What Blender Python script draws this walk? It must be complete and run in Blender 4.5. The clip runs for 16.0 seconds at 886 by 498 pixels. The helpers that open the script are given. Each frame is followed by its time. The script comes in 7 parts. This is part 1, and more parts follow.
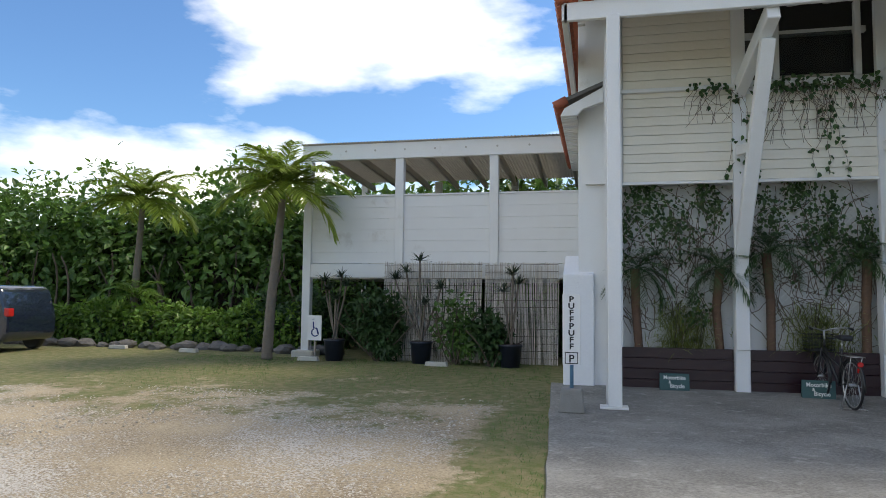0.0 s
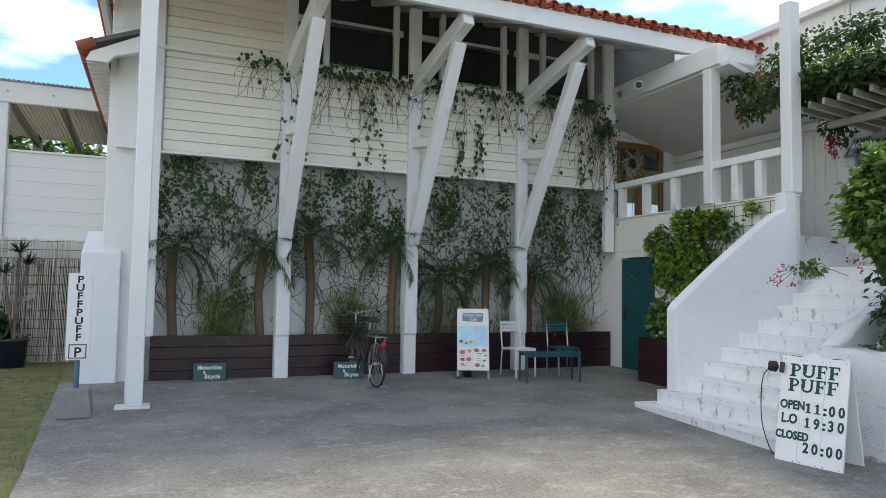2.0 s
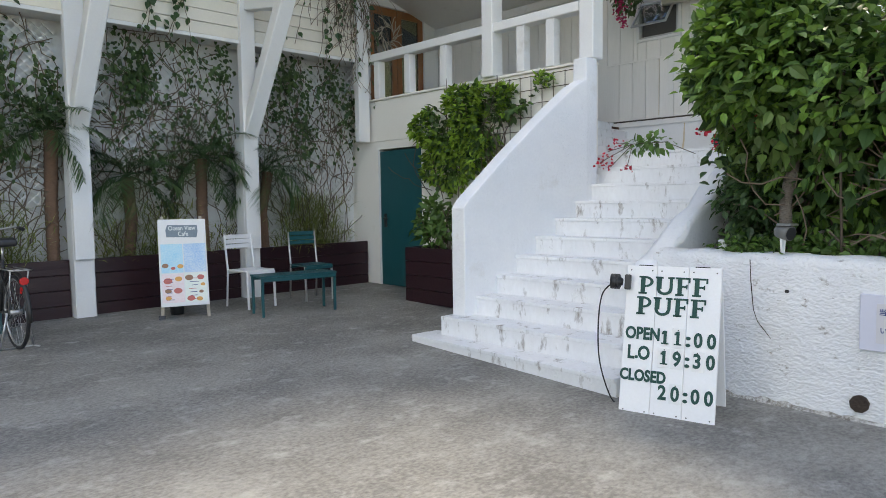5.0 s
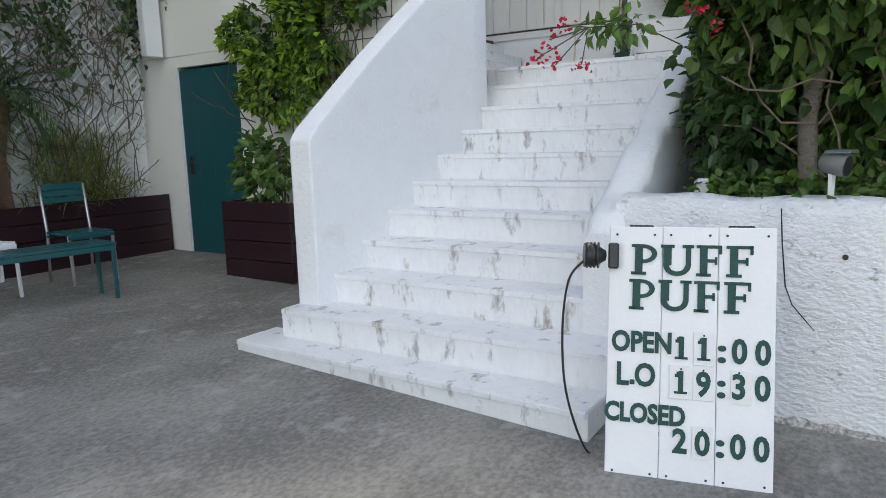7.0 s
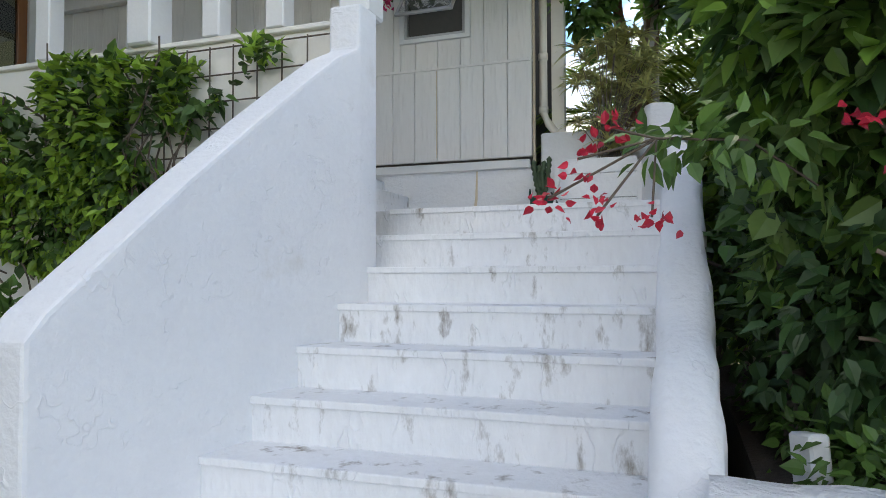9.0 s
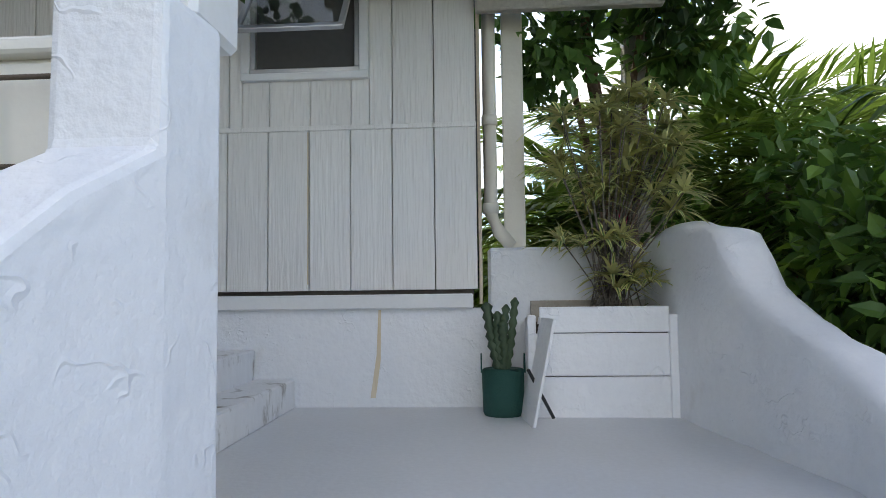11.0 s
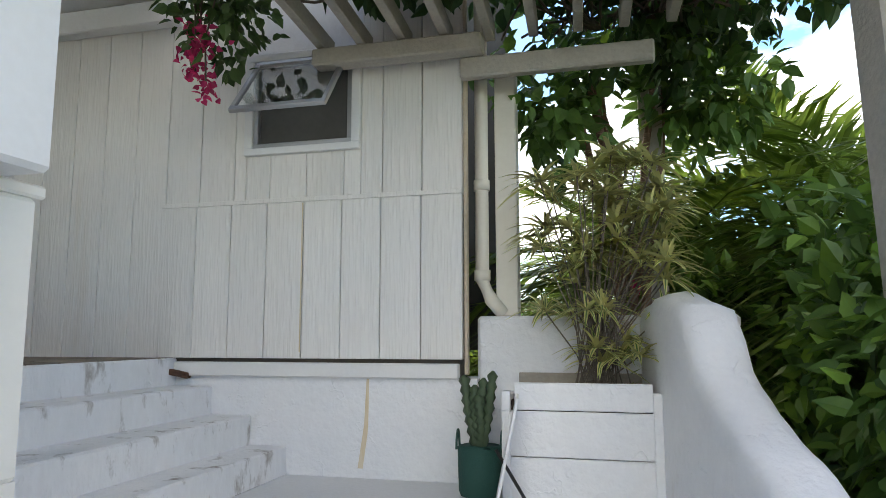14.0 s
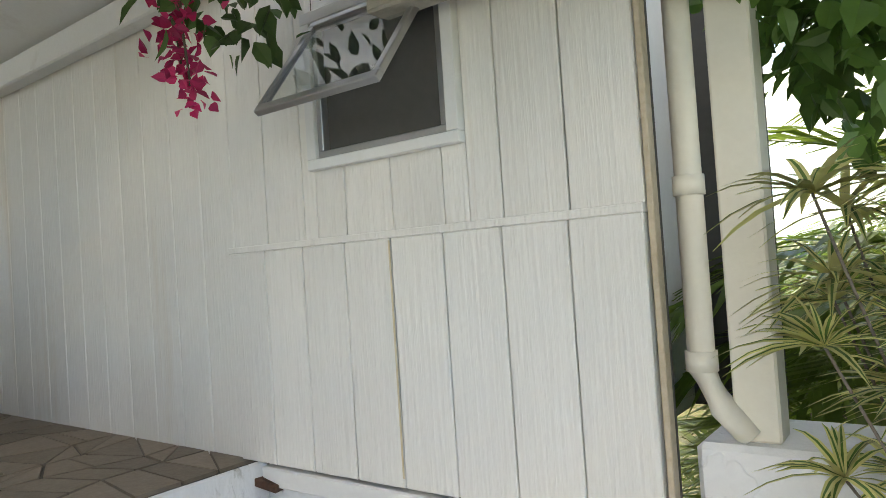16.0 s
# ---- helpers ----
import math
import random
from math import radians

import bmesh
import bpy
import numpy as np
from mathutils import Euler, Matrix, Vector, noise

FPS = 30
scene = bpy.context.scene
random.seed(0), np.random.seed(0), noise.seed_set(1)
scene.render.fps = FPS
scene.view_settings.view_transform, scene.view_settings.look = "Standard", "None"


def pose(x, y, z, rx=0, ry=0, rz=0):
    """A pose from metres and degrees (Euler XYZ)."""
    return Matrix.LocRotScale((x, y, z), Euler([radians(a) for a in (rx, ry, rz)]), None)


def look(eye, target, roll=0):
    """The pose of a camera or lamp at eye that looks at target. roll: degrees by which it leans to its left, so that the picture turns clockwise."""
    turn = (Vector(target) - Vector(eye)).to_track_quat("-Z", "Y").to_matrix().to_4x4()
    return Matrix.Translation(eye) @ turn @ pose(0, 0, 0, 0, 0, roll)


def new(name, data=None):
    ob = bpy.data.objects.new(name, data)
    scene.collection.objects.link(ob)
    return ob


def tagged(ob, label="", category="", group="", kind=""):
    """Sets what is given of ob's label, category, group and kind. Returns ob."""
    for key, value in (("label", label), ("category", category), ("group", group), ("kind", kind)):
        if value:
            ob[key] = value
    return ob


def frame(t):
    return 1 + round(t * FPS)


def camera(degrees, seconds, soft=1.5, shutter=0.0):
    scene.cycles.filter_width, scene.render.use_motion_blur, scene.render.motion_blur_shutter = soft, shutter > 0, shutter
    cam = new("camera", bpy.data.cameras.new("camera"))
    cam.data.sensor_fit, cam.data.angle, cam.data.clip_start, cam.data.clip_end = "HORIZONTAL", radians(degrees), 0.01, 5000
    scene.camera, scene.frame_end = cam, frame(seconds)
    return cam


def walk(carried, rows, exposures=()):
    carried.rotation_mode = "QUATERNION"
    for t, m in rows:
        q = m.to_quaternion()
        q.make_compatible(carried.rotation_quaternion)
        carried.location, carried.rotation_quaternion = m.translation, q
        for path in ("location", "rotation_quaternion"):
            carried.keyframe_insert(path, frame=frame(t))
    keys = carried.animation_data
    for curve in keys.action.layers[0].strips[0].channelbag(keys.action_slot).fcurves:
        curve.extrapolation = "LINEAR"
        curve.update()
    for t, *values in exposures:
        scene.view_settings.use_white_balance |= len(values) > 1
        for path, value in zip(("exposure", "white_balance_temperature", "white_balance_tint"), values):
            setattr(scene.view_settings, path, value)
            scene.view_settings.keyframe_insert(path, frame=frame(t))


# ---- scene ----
cam = camera(66.0, 16.0, soft=0.8)
PATH = [
    (0, (0.213, -1.085, 1.635), (-0.23, 0.861, 1.77), 0.6),
    (0.5, (0.252, -0.957, 1.614), (0.131, 1.034, 1.76), 1.0),
    (1, (0.334, -0.749, 1.625), (0.52, 1.237, 1.769), 1.3),
    (1.5, (0.468, -0.49, 1.571), (0.947, 1.446, 1.714), 1.2),
    (2, (0.624, -0.196, 1.536), (1.393, 1.646, 1.659), 0.9),
    (2.5, (0.789, 0.131, 1.498), (1.798, 1.855, 1.594), 0.6),
    (3, (0.981, 0.496, 1.499), (2.152, 2.117, 1.558), 0.3),
    (5.5, (2.397, 2.571, 1.396), (3.846, 3.935, 1.197), -1.1),
    (6, (2.758, 2.97, 1.368), (4.292, 4.229, 1.113), -1.4),
    (6.5, (3.11, 3.356, 1.355), (4.718, 4.506, 1.053), -1.7),
    (7, (3.506, 3.725, 1.33), (5.186, 4.764, 1.018), -1.7),
    (7.5, (3.894, 4.06, 1.355), (5.641, 4.995, 1.084), -1.4),
    (8, (4.285, 4.332, 1.407), (6.095, 5.164, 1.23), -1.4),
    (8.5, (4.68, 4.582, 1.468), (6.54, 5.316, 1.418), -0.8),
    (9, (5.163, 4.808, 1.545), (7.051, 5.463, 1.62), -0.2),
    (11.5, (7.459, 5.935, 2.556), (9.453, 6.023, 2.675), -0.8),
    (12, (6.853, 5.514, 2.339), (8.812, 5.814, 2.61), 0.5),
    (12.5, (6.423, 5.148, 2.281), (8.353, 5.57, 2.59), 1.8),
    (13, (6.786, 5.188, 2.411), (8.713, 5.63, 2.718), 2.0),
    (13.5, (7.131, 5.18, 2.556), (9.058, 5.639, 2.835), 1.1),
    (14, (7.44, 5.222, 2.602), (9.364, 5.708, 2.852), -0.1),
    (14.5, (7.776, 5.262, 2.727), (9.697, 5.789, 2.904), -1.1),
    (15, (8.102, 5.272, 2.846), (9.988, 5.927, 2.957), -1.7),
    (15.5, (8.469, 5.297, 2.976), (10.274, 6.154, 3.055), -1.9),
    (16, (8.91, 5.322, 3.162), (10.515, 6.514, 3.214), -3.8),
]
walk(cam, [(t, look(eye, target, roll)) for t, eye, target, roll in PATH], [(0.0, 0.98, 7500, 9), (1.5, 1.35, 7800, 8), (3.0, 1.55, 7700, 9), (5.5, 1.75, 8000, 9), (9.0, 1.68, 7700, 9), (11.5, 1.68, 7300, 10), (12.5, 1.86, 7400, 9), (14.0, 2.0, 8000, 9), (16.0, 2.37, 8800, 9)])

# ---- world, sun ----
SUN_AZ, SUN_EL = 55.0, 50.0      # degrees from +y towards +x, and above the horizon
world = bpy.data.worlds.new("world")
scene.world = world
world.use_nodes = True
wn = world.node_tree.nodes
wl = world.node_tree.links
wn.clear()
w_out = wn.new("ShaderNodeOutputWorld")
w_bg = wn.new("ShaderNodeBackground")
w_sky = wn.new("ShaderNodeTexSky")
w_sky.sky_type = 'NISHITA'
w_sky.sun_disc = False
w_sky.sun_elevation = radians(SUN_EL)
w_sky.sun_rotation = radians(SUN_AZ)
w_sky.dust_density = 0.6
w_tc = wn.new("ShaderNodeTexCoord")
w_map = wn.new("ShaderNodeMapping")
w_map.inputs["Scale"].default_value = (1.0, 1.0, 2.6)
w_map.inputs["Rotation"].default_value = (0.0, 0.0, radians(14.0))
w_map.inputs["Location"].default_value = (2.81, 1.2, -1.81)
w_no = wn.new("ShaderNodeTexNoise")
w_no.inputs["Scale"].default_value = 2.3
w_no.inputs["Detail"].default_value = 9.0
w_no.inputs["Roughness"].default_value = 0.52
w_rp = wn.new("ShaderNodeValToRGB")
w_rp.color_ramp.elements[0].position = 0.48
w_rp.color_ramp.elements[0].color = (0, 0, 0, 1)
w_rp.color_ramp.elements[1].position = 0.71
w_rp.color_ramp.elements[1].color = (1, 1, 1, 1)
w_mx = wn.new("ShaderNodeMixRGB")
w_mx.inputs[2].default_value = (12.3, 12.2, 11.9, 1)
wl.new(w_tc.outputs["Generated"], w_map.inputs["Vector"])
wl.new(w_map.outputs["Vector"], w_no.inputs["Vector"])
wl.new(w_no.outputs["Fac"], w_rp.inputs["Fac"])
wl.new(w_rp.outputs["Color"], w_mx.inputs[0])
w_tint = wn.new("ShaderNodeMixRGB")
w_tint.blend_type = 'MULTIPLY'
w_tint.inputs[0].default_value = 1.0
w_tint.inputs[2].default_value = (0.42, 0.66, 0.95, 1)
wl.new(w_sky.outputs["Color"], w_tint.inputs[1])
wl.new(w_tint.outputs["Color"], w_mx.inputs[1])
wl.new(w_mx.outputs["Color"], w_bg.inputs["Color"])
w_bg.inputs["Strength"].default_value = 0.11
wl.new(w_bg.outputs["Background"], w_out.inputs["Surface"])

sun_data = bpy.data.lights.new("sun", 'SUN')
sun_data.energy = 1.3
sun_data.angle = radians(14.0)
sun_data.color = (1.0, 0.95, 0.86)
sun = new("sun", sun_data)
_d = Vector((math.sin(radians(SUN_AZ)) * math.cos(radians(SUN_EL)), math.cos(radians(SUN_AZ)) * math.cos(radians(SUN_EL)), math.sin(radians(SUN_EL))))
sun.matrix_world = look(_d * 60, (0, 0, 0))


# ---- materials ----
def mat(name, base, dark=None, rough=0.7, scale=6.0, fine=60.0, amount=0.5, bump=0.2, metal=0.0, stretch=(1, 1, 1), coat=0.0,
        stain=None, stain_scale=2.0, stain_lo=0.55, stain_hi=0.75, per_object=0.0, through_light=0.0, per_island=0.0, spread=0.42, ridge=0.0):
    """Two scales of noise between base and dark, optional stains of a third colour, and a fine bump."""
    m = bpy.data.materials.new(name)
    m.use_nodes = True
    n, l = m.node_tree.nodes, m.node_tree.links
    b = n["Principled BSDF"]
    dark = dark or tuple(c * 0.75 for c in base)
    tc = n.new("ShaderNodeTexCoord")
    mp = n.new("ShaderNodeMapping")
    mp.inputs["Scale"].default_value = stretch
    l.new(tc.outputs["Object"], mp.inputs["Vector"])
    n1 = n.new("ShaderNodeTexNoise")
    n1.inputs["Scale"].default_value = scale
    n1.inputs["Detail"].default_value = 6
    n2 = n.new("ShaderNodeTexNoise")
    n2.inputs["Scale"].default_value = fine
    n2.inputs["Detail"].default_value = 4
    l.new(mp.outputs["Vector"], n1.inputs["Vector"])
    l.new(mp.outputs["Vector"], n2.inputs["Vector"])
    add = n.new("ShaderNodeMath")
    add.operation = 'ADD'
    l.new(n1.outputs["Fac"], add.inputs[0])
    l.new(n2.outputs["Fac"], add.inputs[1])
    rp = n.new("ShaderNodeMapRange")
    rp.inputs["From Min"].default_value = 1.0 - spread
    rp.inputs["From Max"].default_value = 1.0 + spread
    l.new(add.outputs[0], rp.inputs["Value"])
    mul = n.new("ShaderNodeMath")
    mul.operation = 'MULTIPLY'
    mul.inputs[1].default_value = amount
    l.new(rp.outputs["Result"], mul.inputs[0])
    mx = n.new("ShaderNodeMixRGB")
    mx.inputs[1].default_value = (*base, 1)
    mx.inputs[2].default_value = (*dark, 1)
    l.new(mul.outputs[0], mx.inputs[0])
    col = mx.outputs["Color"]
    if stain:
        n3 = n.new("ShaderNodeTexNoise")
        n3.inputs["Scale"].default_value = stain_scale
        n3.inputs["Detail"].default_value = 10
        n3.inputs["Roughness"].default_value = 0.65
        l.new(mp.outputs["Vector"], n3.inputs["Vector"])
        r3 = n.new("ShaderNodeMapRange")
        r3.inputs["From Min"].default_value = stain_lo
        r3.inputs["From Max"].default_value = stain_hi
        l.new(n3.outputs["Fac"], r3.inputs["Value"])
        m3 = n.new("ShaderNodeMixRGB")
        m3.inputs[2].default_value = (*stain, 1)
        l.new(r3.outputs["Result"], m3.inputs[0])
        l.new(col, m3.inputs[1])
        col = m3.outputs["Color"]
    if per_object or per_island:
        src = n.new("ShaderNodeObjectInfo") if per_object else n.new("ShaderNodeNewGeometry")
        hs = n.new("ShaderNodeHueSaturation")
        r4 = n.new("ShaderNodeMapRange")
        w = per_object or per_island
        r4.inputs["To Min"].default_value = 1.0 - w
        r4.inputs["To Max"].default_value = 1.0 + w
        l.new(src.outputs["Random" if per_object else "Random Per Island"], r4.inputs["Value"])
        l.new(r4.outputs["Result"], hs.inputs["Value"])
        l.new(col, hs.inputs["Color"])
        col = hs.outputs["Color"]
    l.new(col, b.inputs["Base Color"])
    b.inputs["Roughness"].default_value = rough
    b.inputs["Metallic"].default_value = metal
    b.inputs["Coat Weight"].default_value = coat
    if bump:
        bp = n.new("ShaderNodeBump")
        bp.inputs["Strength"].default_value = bump
        bp.inputs["Distance"].default_value = 0.02
        height = add.outputs[0]
        if ridge:      # short raised trowel lines, broken up by a second noise
            n5 = n.new("ShaderNodeTexNoise")
            n5.inputs["Scale"].default_value = 4.5
            n5.inputs["Detail"].default_value = 3
            n5.inputs["Roughness"].default_value = 0.6
            n6 = n.new("ShaderNodeTexNoise")
            n6.inputs["Scale"].default_value = 7.0
            n6.inputs["Detail"].default_value = 2
            l.new(mp.outputs["Vector"], n5.inputs["Vector"])
            l.new(mp.outputs["Vector"], n6.inputs["Vector"])
            off = n.new("ShaderNodeMath")
            off.operation = 'SUBTRACT'
            off.inputs[1].default_value = 0.52
            ab = n.new("ShaderNodeMath")
            ab.operation = 'ABSOLUTE'
            r5 = n.new("ShaderNodeMapRange")
            r5.inputs["From Min"].default_value, r5.inputs["From Max"].default_value = 0.0, 0.012
            r5.inputs["To Min"].default_value, r5.inputs["To Max"].default_value = ridge, 0.0
            r6 = n.new("ShaderNodeMapRange")
            r6.inputs["From Min"].default_value, r6.inputs["From Max"].default_value = 0.50, 0.60
            cut = n.new("ShaderNodeMath")
            cut.operation = 'MULTIPLY'
            h5 = n.new("ShaderNodeMath")
            h5.operation = 'ADD'
            l.new(n5.outputs["Fac"], off.inputs[0])
            l.new(off.outputs[0], ab.inputs[0])
            l.new(ab.outputs[0], r5.inputs["Value"])
            l.new(n6.outputs["Fac"], r6.inputs["Value"])
            l.new(r5.outputs["Result"], cut.inputs[0])
            l.new(r6.outputs["Result"], cut.inputs[1])
            l.new(cut.outputs[0], h5.inputs[0])
            l.new(height, h5.inputs[1])
            height = h5.outputs[0]
        l.new(height, bp.inputs["Height"])
        l.new(bp.outputs["Normal"], b.inputs["Normal"])
    if through_light:
        tr = n.new("ShaderNodeBsdfTranslucent")
        l.new(col, tr.inputs["Color"])
        ms = n.new("ShaderNodeMixShader")
        ms.inputs[0].default_value = through_light
        l.new(b.outputs["BSDF"], ms.inputs[1])
        l.new(tr.outputs["BSDF"], ms.inputs[2])
        l.new(ms.outputs["Shader"], n["Material Output"].inputs["Surface"])
    return m


WHITE = mat("white_paint", (0.80, 0.80, 0.79), (0.66, 0.65, 0.62), 0.6, 3, 50, 0.35, 0.08, stain=(0.50, 0.46, 0.40), stain_scale=1.6, stain_lo=0.62, stain_hi=0.85)
WHITE_BOARD = mat("white_board", (0.80, 0.76, 0.66), (0.67, 0.62, 0.52), 0.6, 2.5, 40, 0.4, 0.1, stretch=(1, 1, 1), per_object=0.03)
SIDING_V = mat("white_grained_board", (0.83, 0.81, 0.77), (0.70, 0.68, 0.63), 0.6, 5, 95, 0.4, 0.4, stretch=(1, 1, 0.05), per_object=0.035, stain=(0.62, 0.50, 0.35), stain_scale=3.0, stain_lo=0.60, stain_hi=0.85)
CREAM = mat("cream_board", (0.74, 0.68, 0.56), (0.64, 0.58, 0.47), 0.6, 3, 50, 0.4, 0.08)
PLASTER = mat("white_plaster", (0.84, 0.85, 0.86), (0.72, 0.73, 0.75), 0.65, 5, 35, 0.45, 0.34, ridge=0.8, stain=(0.60, 0.57, 0.52), stain_scale=2.2, stain_lo=0.6, stain_hi=0.85)
SMOOTH_WALL = mat("smooth_cream_white_wall", (0.86, 0.83, 0.76), (0.78, 0.75, 0.67), 0.7, 1.5, 40, 0.4, 0.06, stain=(0.62, 0.57, 0.48), stain_scale=1.8, stain_lo=0.62, stain_hi=0.85)
ROUGH_PLASTER = mat("rough_white_plaster", (0.83, 0.84, 0.85), (0.68, 0.68, 0.67), 0.8, 7, 38, 0.6, 0.9, ridge=0.25, stain=(0.36, 0.33, 0.29), stain_scale=11.0, stain_lo=0.61, stain_hi=0.70, stretch=(1, 1, 1.5))
STEP_PAINT = mat("worn_white_step_paint", (0.83, 0.84, 0.85), (0.66, 0.66, 0.66), 0.65, 5, 30, 0.5, 0.5, ridge=0.4, stain=(0.20, 0.165, 0.125), stain_scale=9.0, stain_lo=0.57, stain_hi=0.72, stretch=(1.0, 1.0, 0.42))
CONCRETE = mat("forecourt_concrete", (0.31, 0.30, 0.272), (0.155, 0.149, 0.137), 0.85, 1.5, 42, 1.0, 0.8, stain=(0.37, 0.36, 0.335), stain_scale=6.5, stain_lo=0.55, stain_hi=0.70, stretch=(0.8, 1.1, 1.0), spread=0.25)
BLOCK = mat("grey_concrete_block", (0.30, 0.29, 0.27), (0.18, 0.17, 0.16), 0.9, 8, 60, 0.6, 0.4)
KERB = mat("pale_concrete", (0.55, 0.53, 0.48), (0.38, 0.36, 0.32), 0.9, 8, 60, 0.6, 0.4)
PLANTER = mat("dark_brown_planter_boards", (0.030, 0.009, 0.013), (0.016, 0.006, 0.009), 0.35, 3, 50, 0.6, 0.2, stretch=(0.15, 1, 1))
TEAL = mat("teal_paint", (0.008, 0.085, 0.095), (0.006, 0.06, 0.07), 0.35, 4, 60, 0.4, 0.05)
TILE = mat("red_clay_tile", (0.46, 0.105, 0.045), (0.28, 0.06, 0.03), 0.7, 9, 50, 0.6, 0.25, per_object=0.18)
TILE_STUFF = mat("red_clay_tiles_weathered", (0.42, 0.11, 0.055), (0.20, 0.075, 0.05), 0.75, 5, 50, 0.6, 0.25, per_island=0.2)
WOOD_GREY = mat("weathered_grey_wood", (0.40, 0.36, 0.30), (0.24, 0.21, 0.17), 0.8, 5, 40, 0.6, 0.3)
WOOD_PERG = mat("weathered_white_wood", (0.50, 0.47, 0.41), (0.30, 0.275, 0.235), 0.75, 6, 50, 0.6, 0.3)
WOOD_DOOR = mat("varnished_brown_door", (0.33, 0.12, 0.035), (0.20, 0.07, 0.02), 0.35, 3, 40, 0.6, 0.1, stretch=(1, 1, 0.1), coat=0.3)
REED = mat("grey_reed", (0.62, 0.58, 0.52), (0.42, 0.385, 0.34), 0.85, 6, 60, 0.5, 0.2, per_island=0.28)
BLACK = mat("black_plastic", (0.02, 0.02, 0.022), (0.012, 0.012, 0.013), 0.4, 6, 60, 0.4, 0.05)
NAVY = mat("dark_blue_plastic_pot", (0.012, 0.018, 0.035), (0.008, 0.012, 0.022), 0.35, 6, 60, 0.4, 0.05)
STEEL = mat("brushed_steel", (0.55, 0.55, 0.55), (0.42, 0.42, 0.42), 0.35, 6, 80, 0.4, 0.05, metal=0.9)
DARK_STEEL = mat("dark_metal", (0.05, 0.05, 0.05), (0.03, 0.03, 0.03), 0.45, 6, 80, 0.4, 0.05, metal=0.6)
BARK = mat("palm_bark", (0.20, 0.17, 0.14), (0.10, 0.08, 0.065), 0.9, 8, 40, 0.6, 0.6, stretch=(1, 1, 3))
BARK_RED = mat("fibrous_brown_bark", (0.25, 0.15, 0.10), (0.11, 0.065, 0.045), 0.95, 10, 45, 0.7, 0.8, stretch=(1, 1, 2.5))
TWIG = mat("brown_twig", (0.13, 0.10, 0.075), (0.07, 0.055, 0.04), 0.9, 12, 60, 0.6, 0.3)
VINE_DRY = mat("dry_vine", (0.20, 0.15, 0.11), (0.11, 0.085, 0.06), 0.9, 12, 60, 0.6, 0.2)
# soil; also the shade painted into the thicket core and drain hole
SOIL_SHADE = mat("soil_and_shade", (0.055, 0.04, 0.03), (0.03, 0.022, 0.017), 0.95, 12, 60, 0.6, 0.6)
ROCK = mat("grey_field_rock", (0.16, 0.15, 0.14), (0.08, 0.075, 0.07), 0.9, 5, 40, 0.6, 0.6)


def leaf_mat(name, base, dark, tl=0.35, rough=0.45, vary=0.35):
    return mat(name, base, dark, rough, 3.0, 20.0, 0.7, 0.0, per_island=vary, through_light=tl)


# within one plant these tones also put shade and sun into leaf colour
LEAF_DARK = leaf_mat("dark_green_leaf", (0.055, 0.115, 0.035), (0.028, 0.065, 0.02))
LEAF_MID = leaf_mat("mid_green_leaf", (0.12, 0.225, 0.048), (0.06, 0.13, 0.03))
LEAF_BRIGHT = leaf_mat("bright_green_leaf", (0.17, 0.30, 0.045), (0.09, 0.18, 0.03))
LEAF_VINE = leaf_mat("vine_leaf", (0.07, 0.13, 0.034), (0.035, 0.07, 0.02))
LEAF_PALM = leaf_mat("palm_leaflet", (0.33, 0.42, 0.07), (0.17, 0.26, 0.045), 0.5)
LEAF_GREY = leaf_mat("grey_green_palm_leaflet", (0.09, 0.165, 0.06), (0.05, 0.095, 0.035), 0.3)
LEAF_ARECA = leaf_mat("areca_leaflet", (0.19, 0.28, 0.05), (0.10, 0.165, 0.03), 0.5)
LEAF_CLUMP = leaf_mat("pale_clump_leaf", (0.33, 0.37, 0.11), (0.17, 0.21, 0.06), 0.35, 0.45, 0.45)
LEAF_BROAD = leaf_mat("broad_pale_green_leaf", (0.20, 0.31, 0.09), (0.10, 0.18, 0.05), 0.4, 0.4)
LEAF_FRESH = leaf_mat("fresh_yellow_green_leaf", (0.31, 0.48, 0.065), (0.18, 0.31, 0.04), 0.4)
LEAF_STRIPE = leaf_mat("variegated_leaf", (0.78, 0.74, 0.36), (0.46, 0.47, 0.14), 0.4, 0.45, 0.3)
LEAF_DRY = leaf_mat("dry_brown_leaf", (0.17, 0.10, 0.045), (0.09, 0.05, 0.025), 0.2)
LEAF_DRAC = leaf_mat("dark_sword_leaf", (0.04, 0.065, 0.035), (0.022, 0.04, 0.02), 0.15)
FLOWER = leaf_mat("magenta_bract", (0.62, 0.035, 0.16), (0.45, 0.02, 0.09), 0.35)
FLOWER_RED = leaf_mat("red_bract", (0.62, 0.025, 0.06), (0.42, 0.015, 0.04), 0.35)
INK_GREEN = mat("dark_green_lettering", (0.006, 0.042, 0.034), (0.02, 0.10, 0.08), 0.7, 25, 90, 0.8, 0.0)
INK_BLACK = mat("black_lettering", (0.02, 0.02, 0.02), (0.012, 0.012, 0.012), 0.6, 8, 60, 0.4, 0.0)
INK_WHITE = mat("white_lettering", (0.75, 0.78, 0.76), (0.6, 0.62, 0.6), 0.7, 8, 60, 0.4, 0.0)
INK_NAVY = mat("navy_lettering", (0.03, 0.05, 0.20), (0.02, 0.035, 0.15), 0.7, 8, 60, 0.4, 0.0)
# dark tone that stands for the shade inside rooms
DARKROOM = mat("interior_shade_tone", (0.10, 0.095, 0.09), (0.06, 0.058, 0.055), 0.8, 3, 30, 0.5, 0.0)


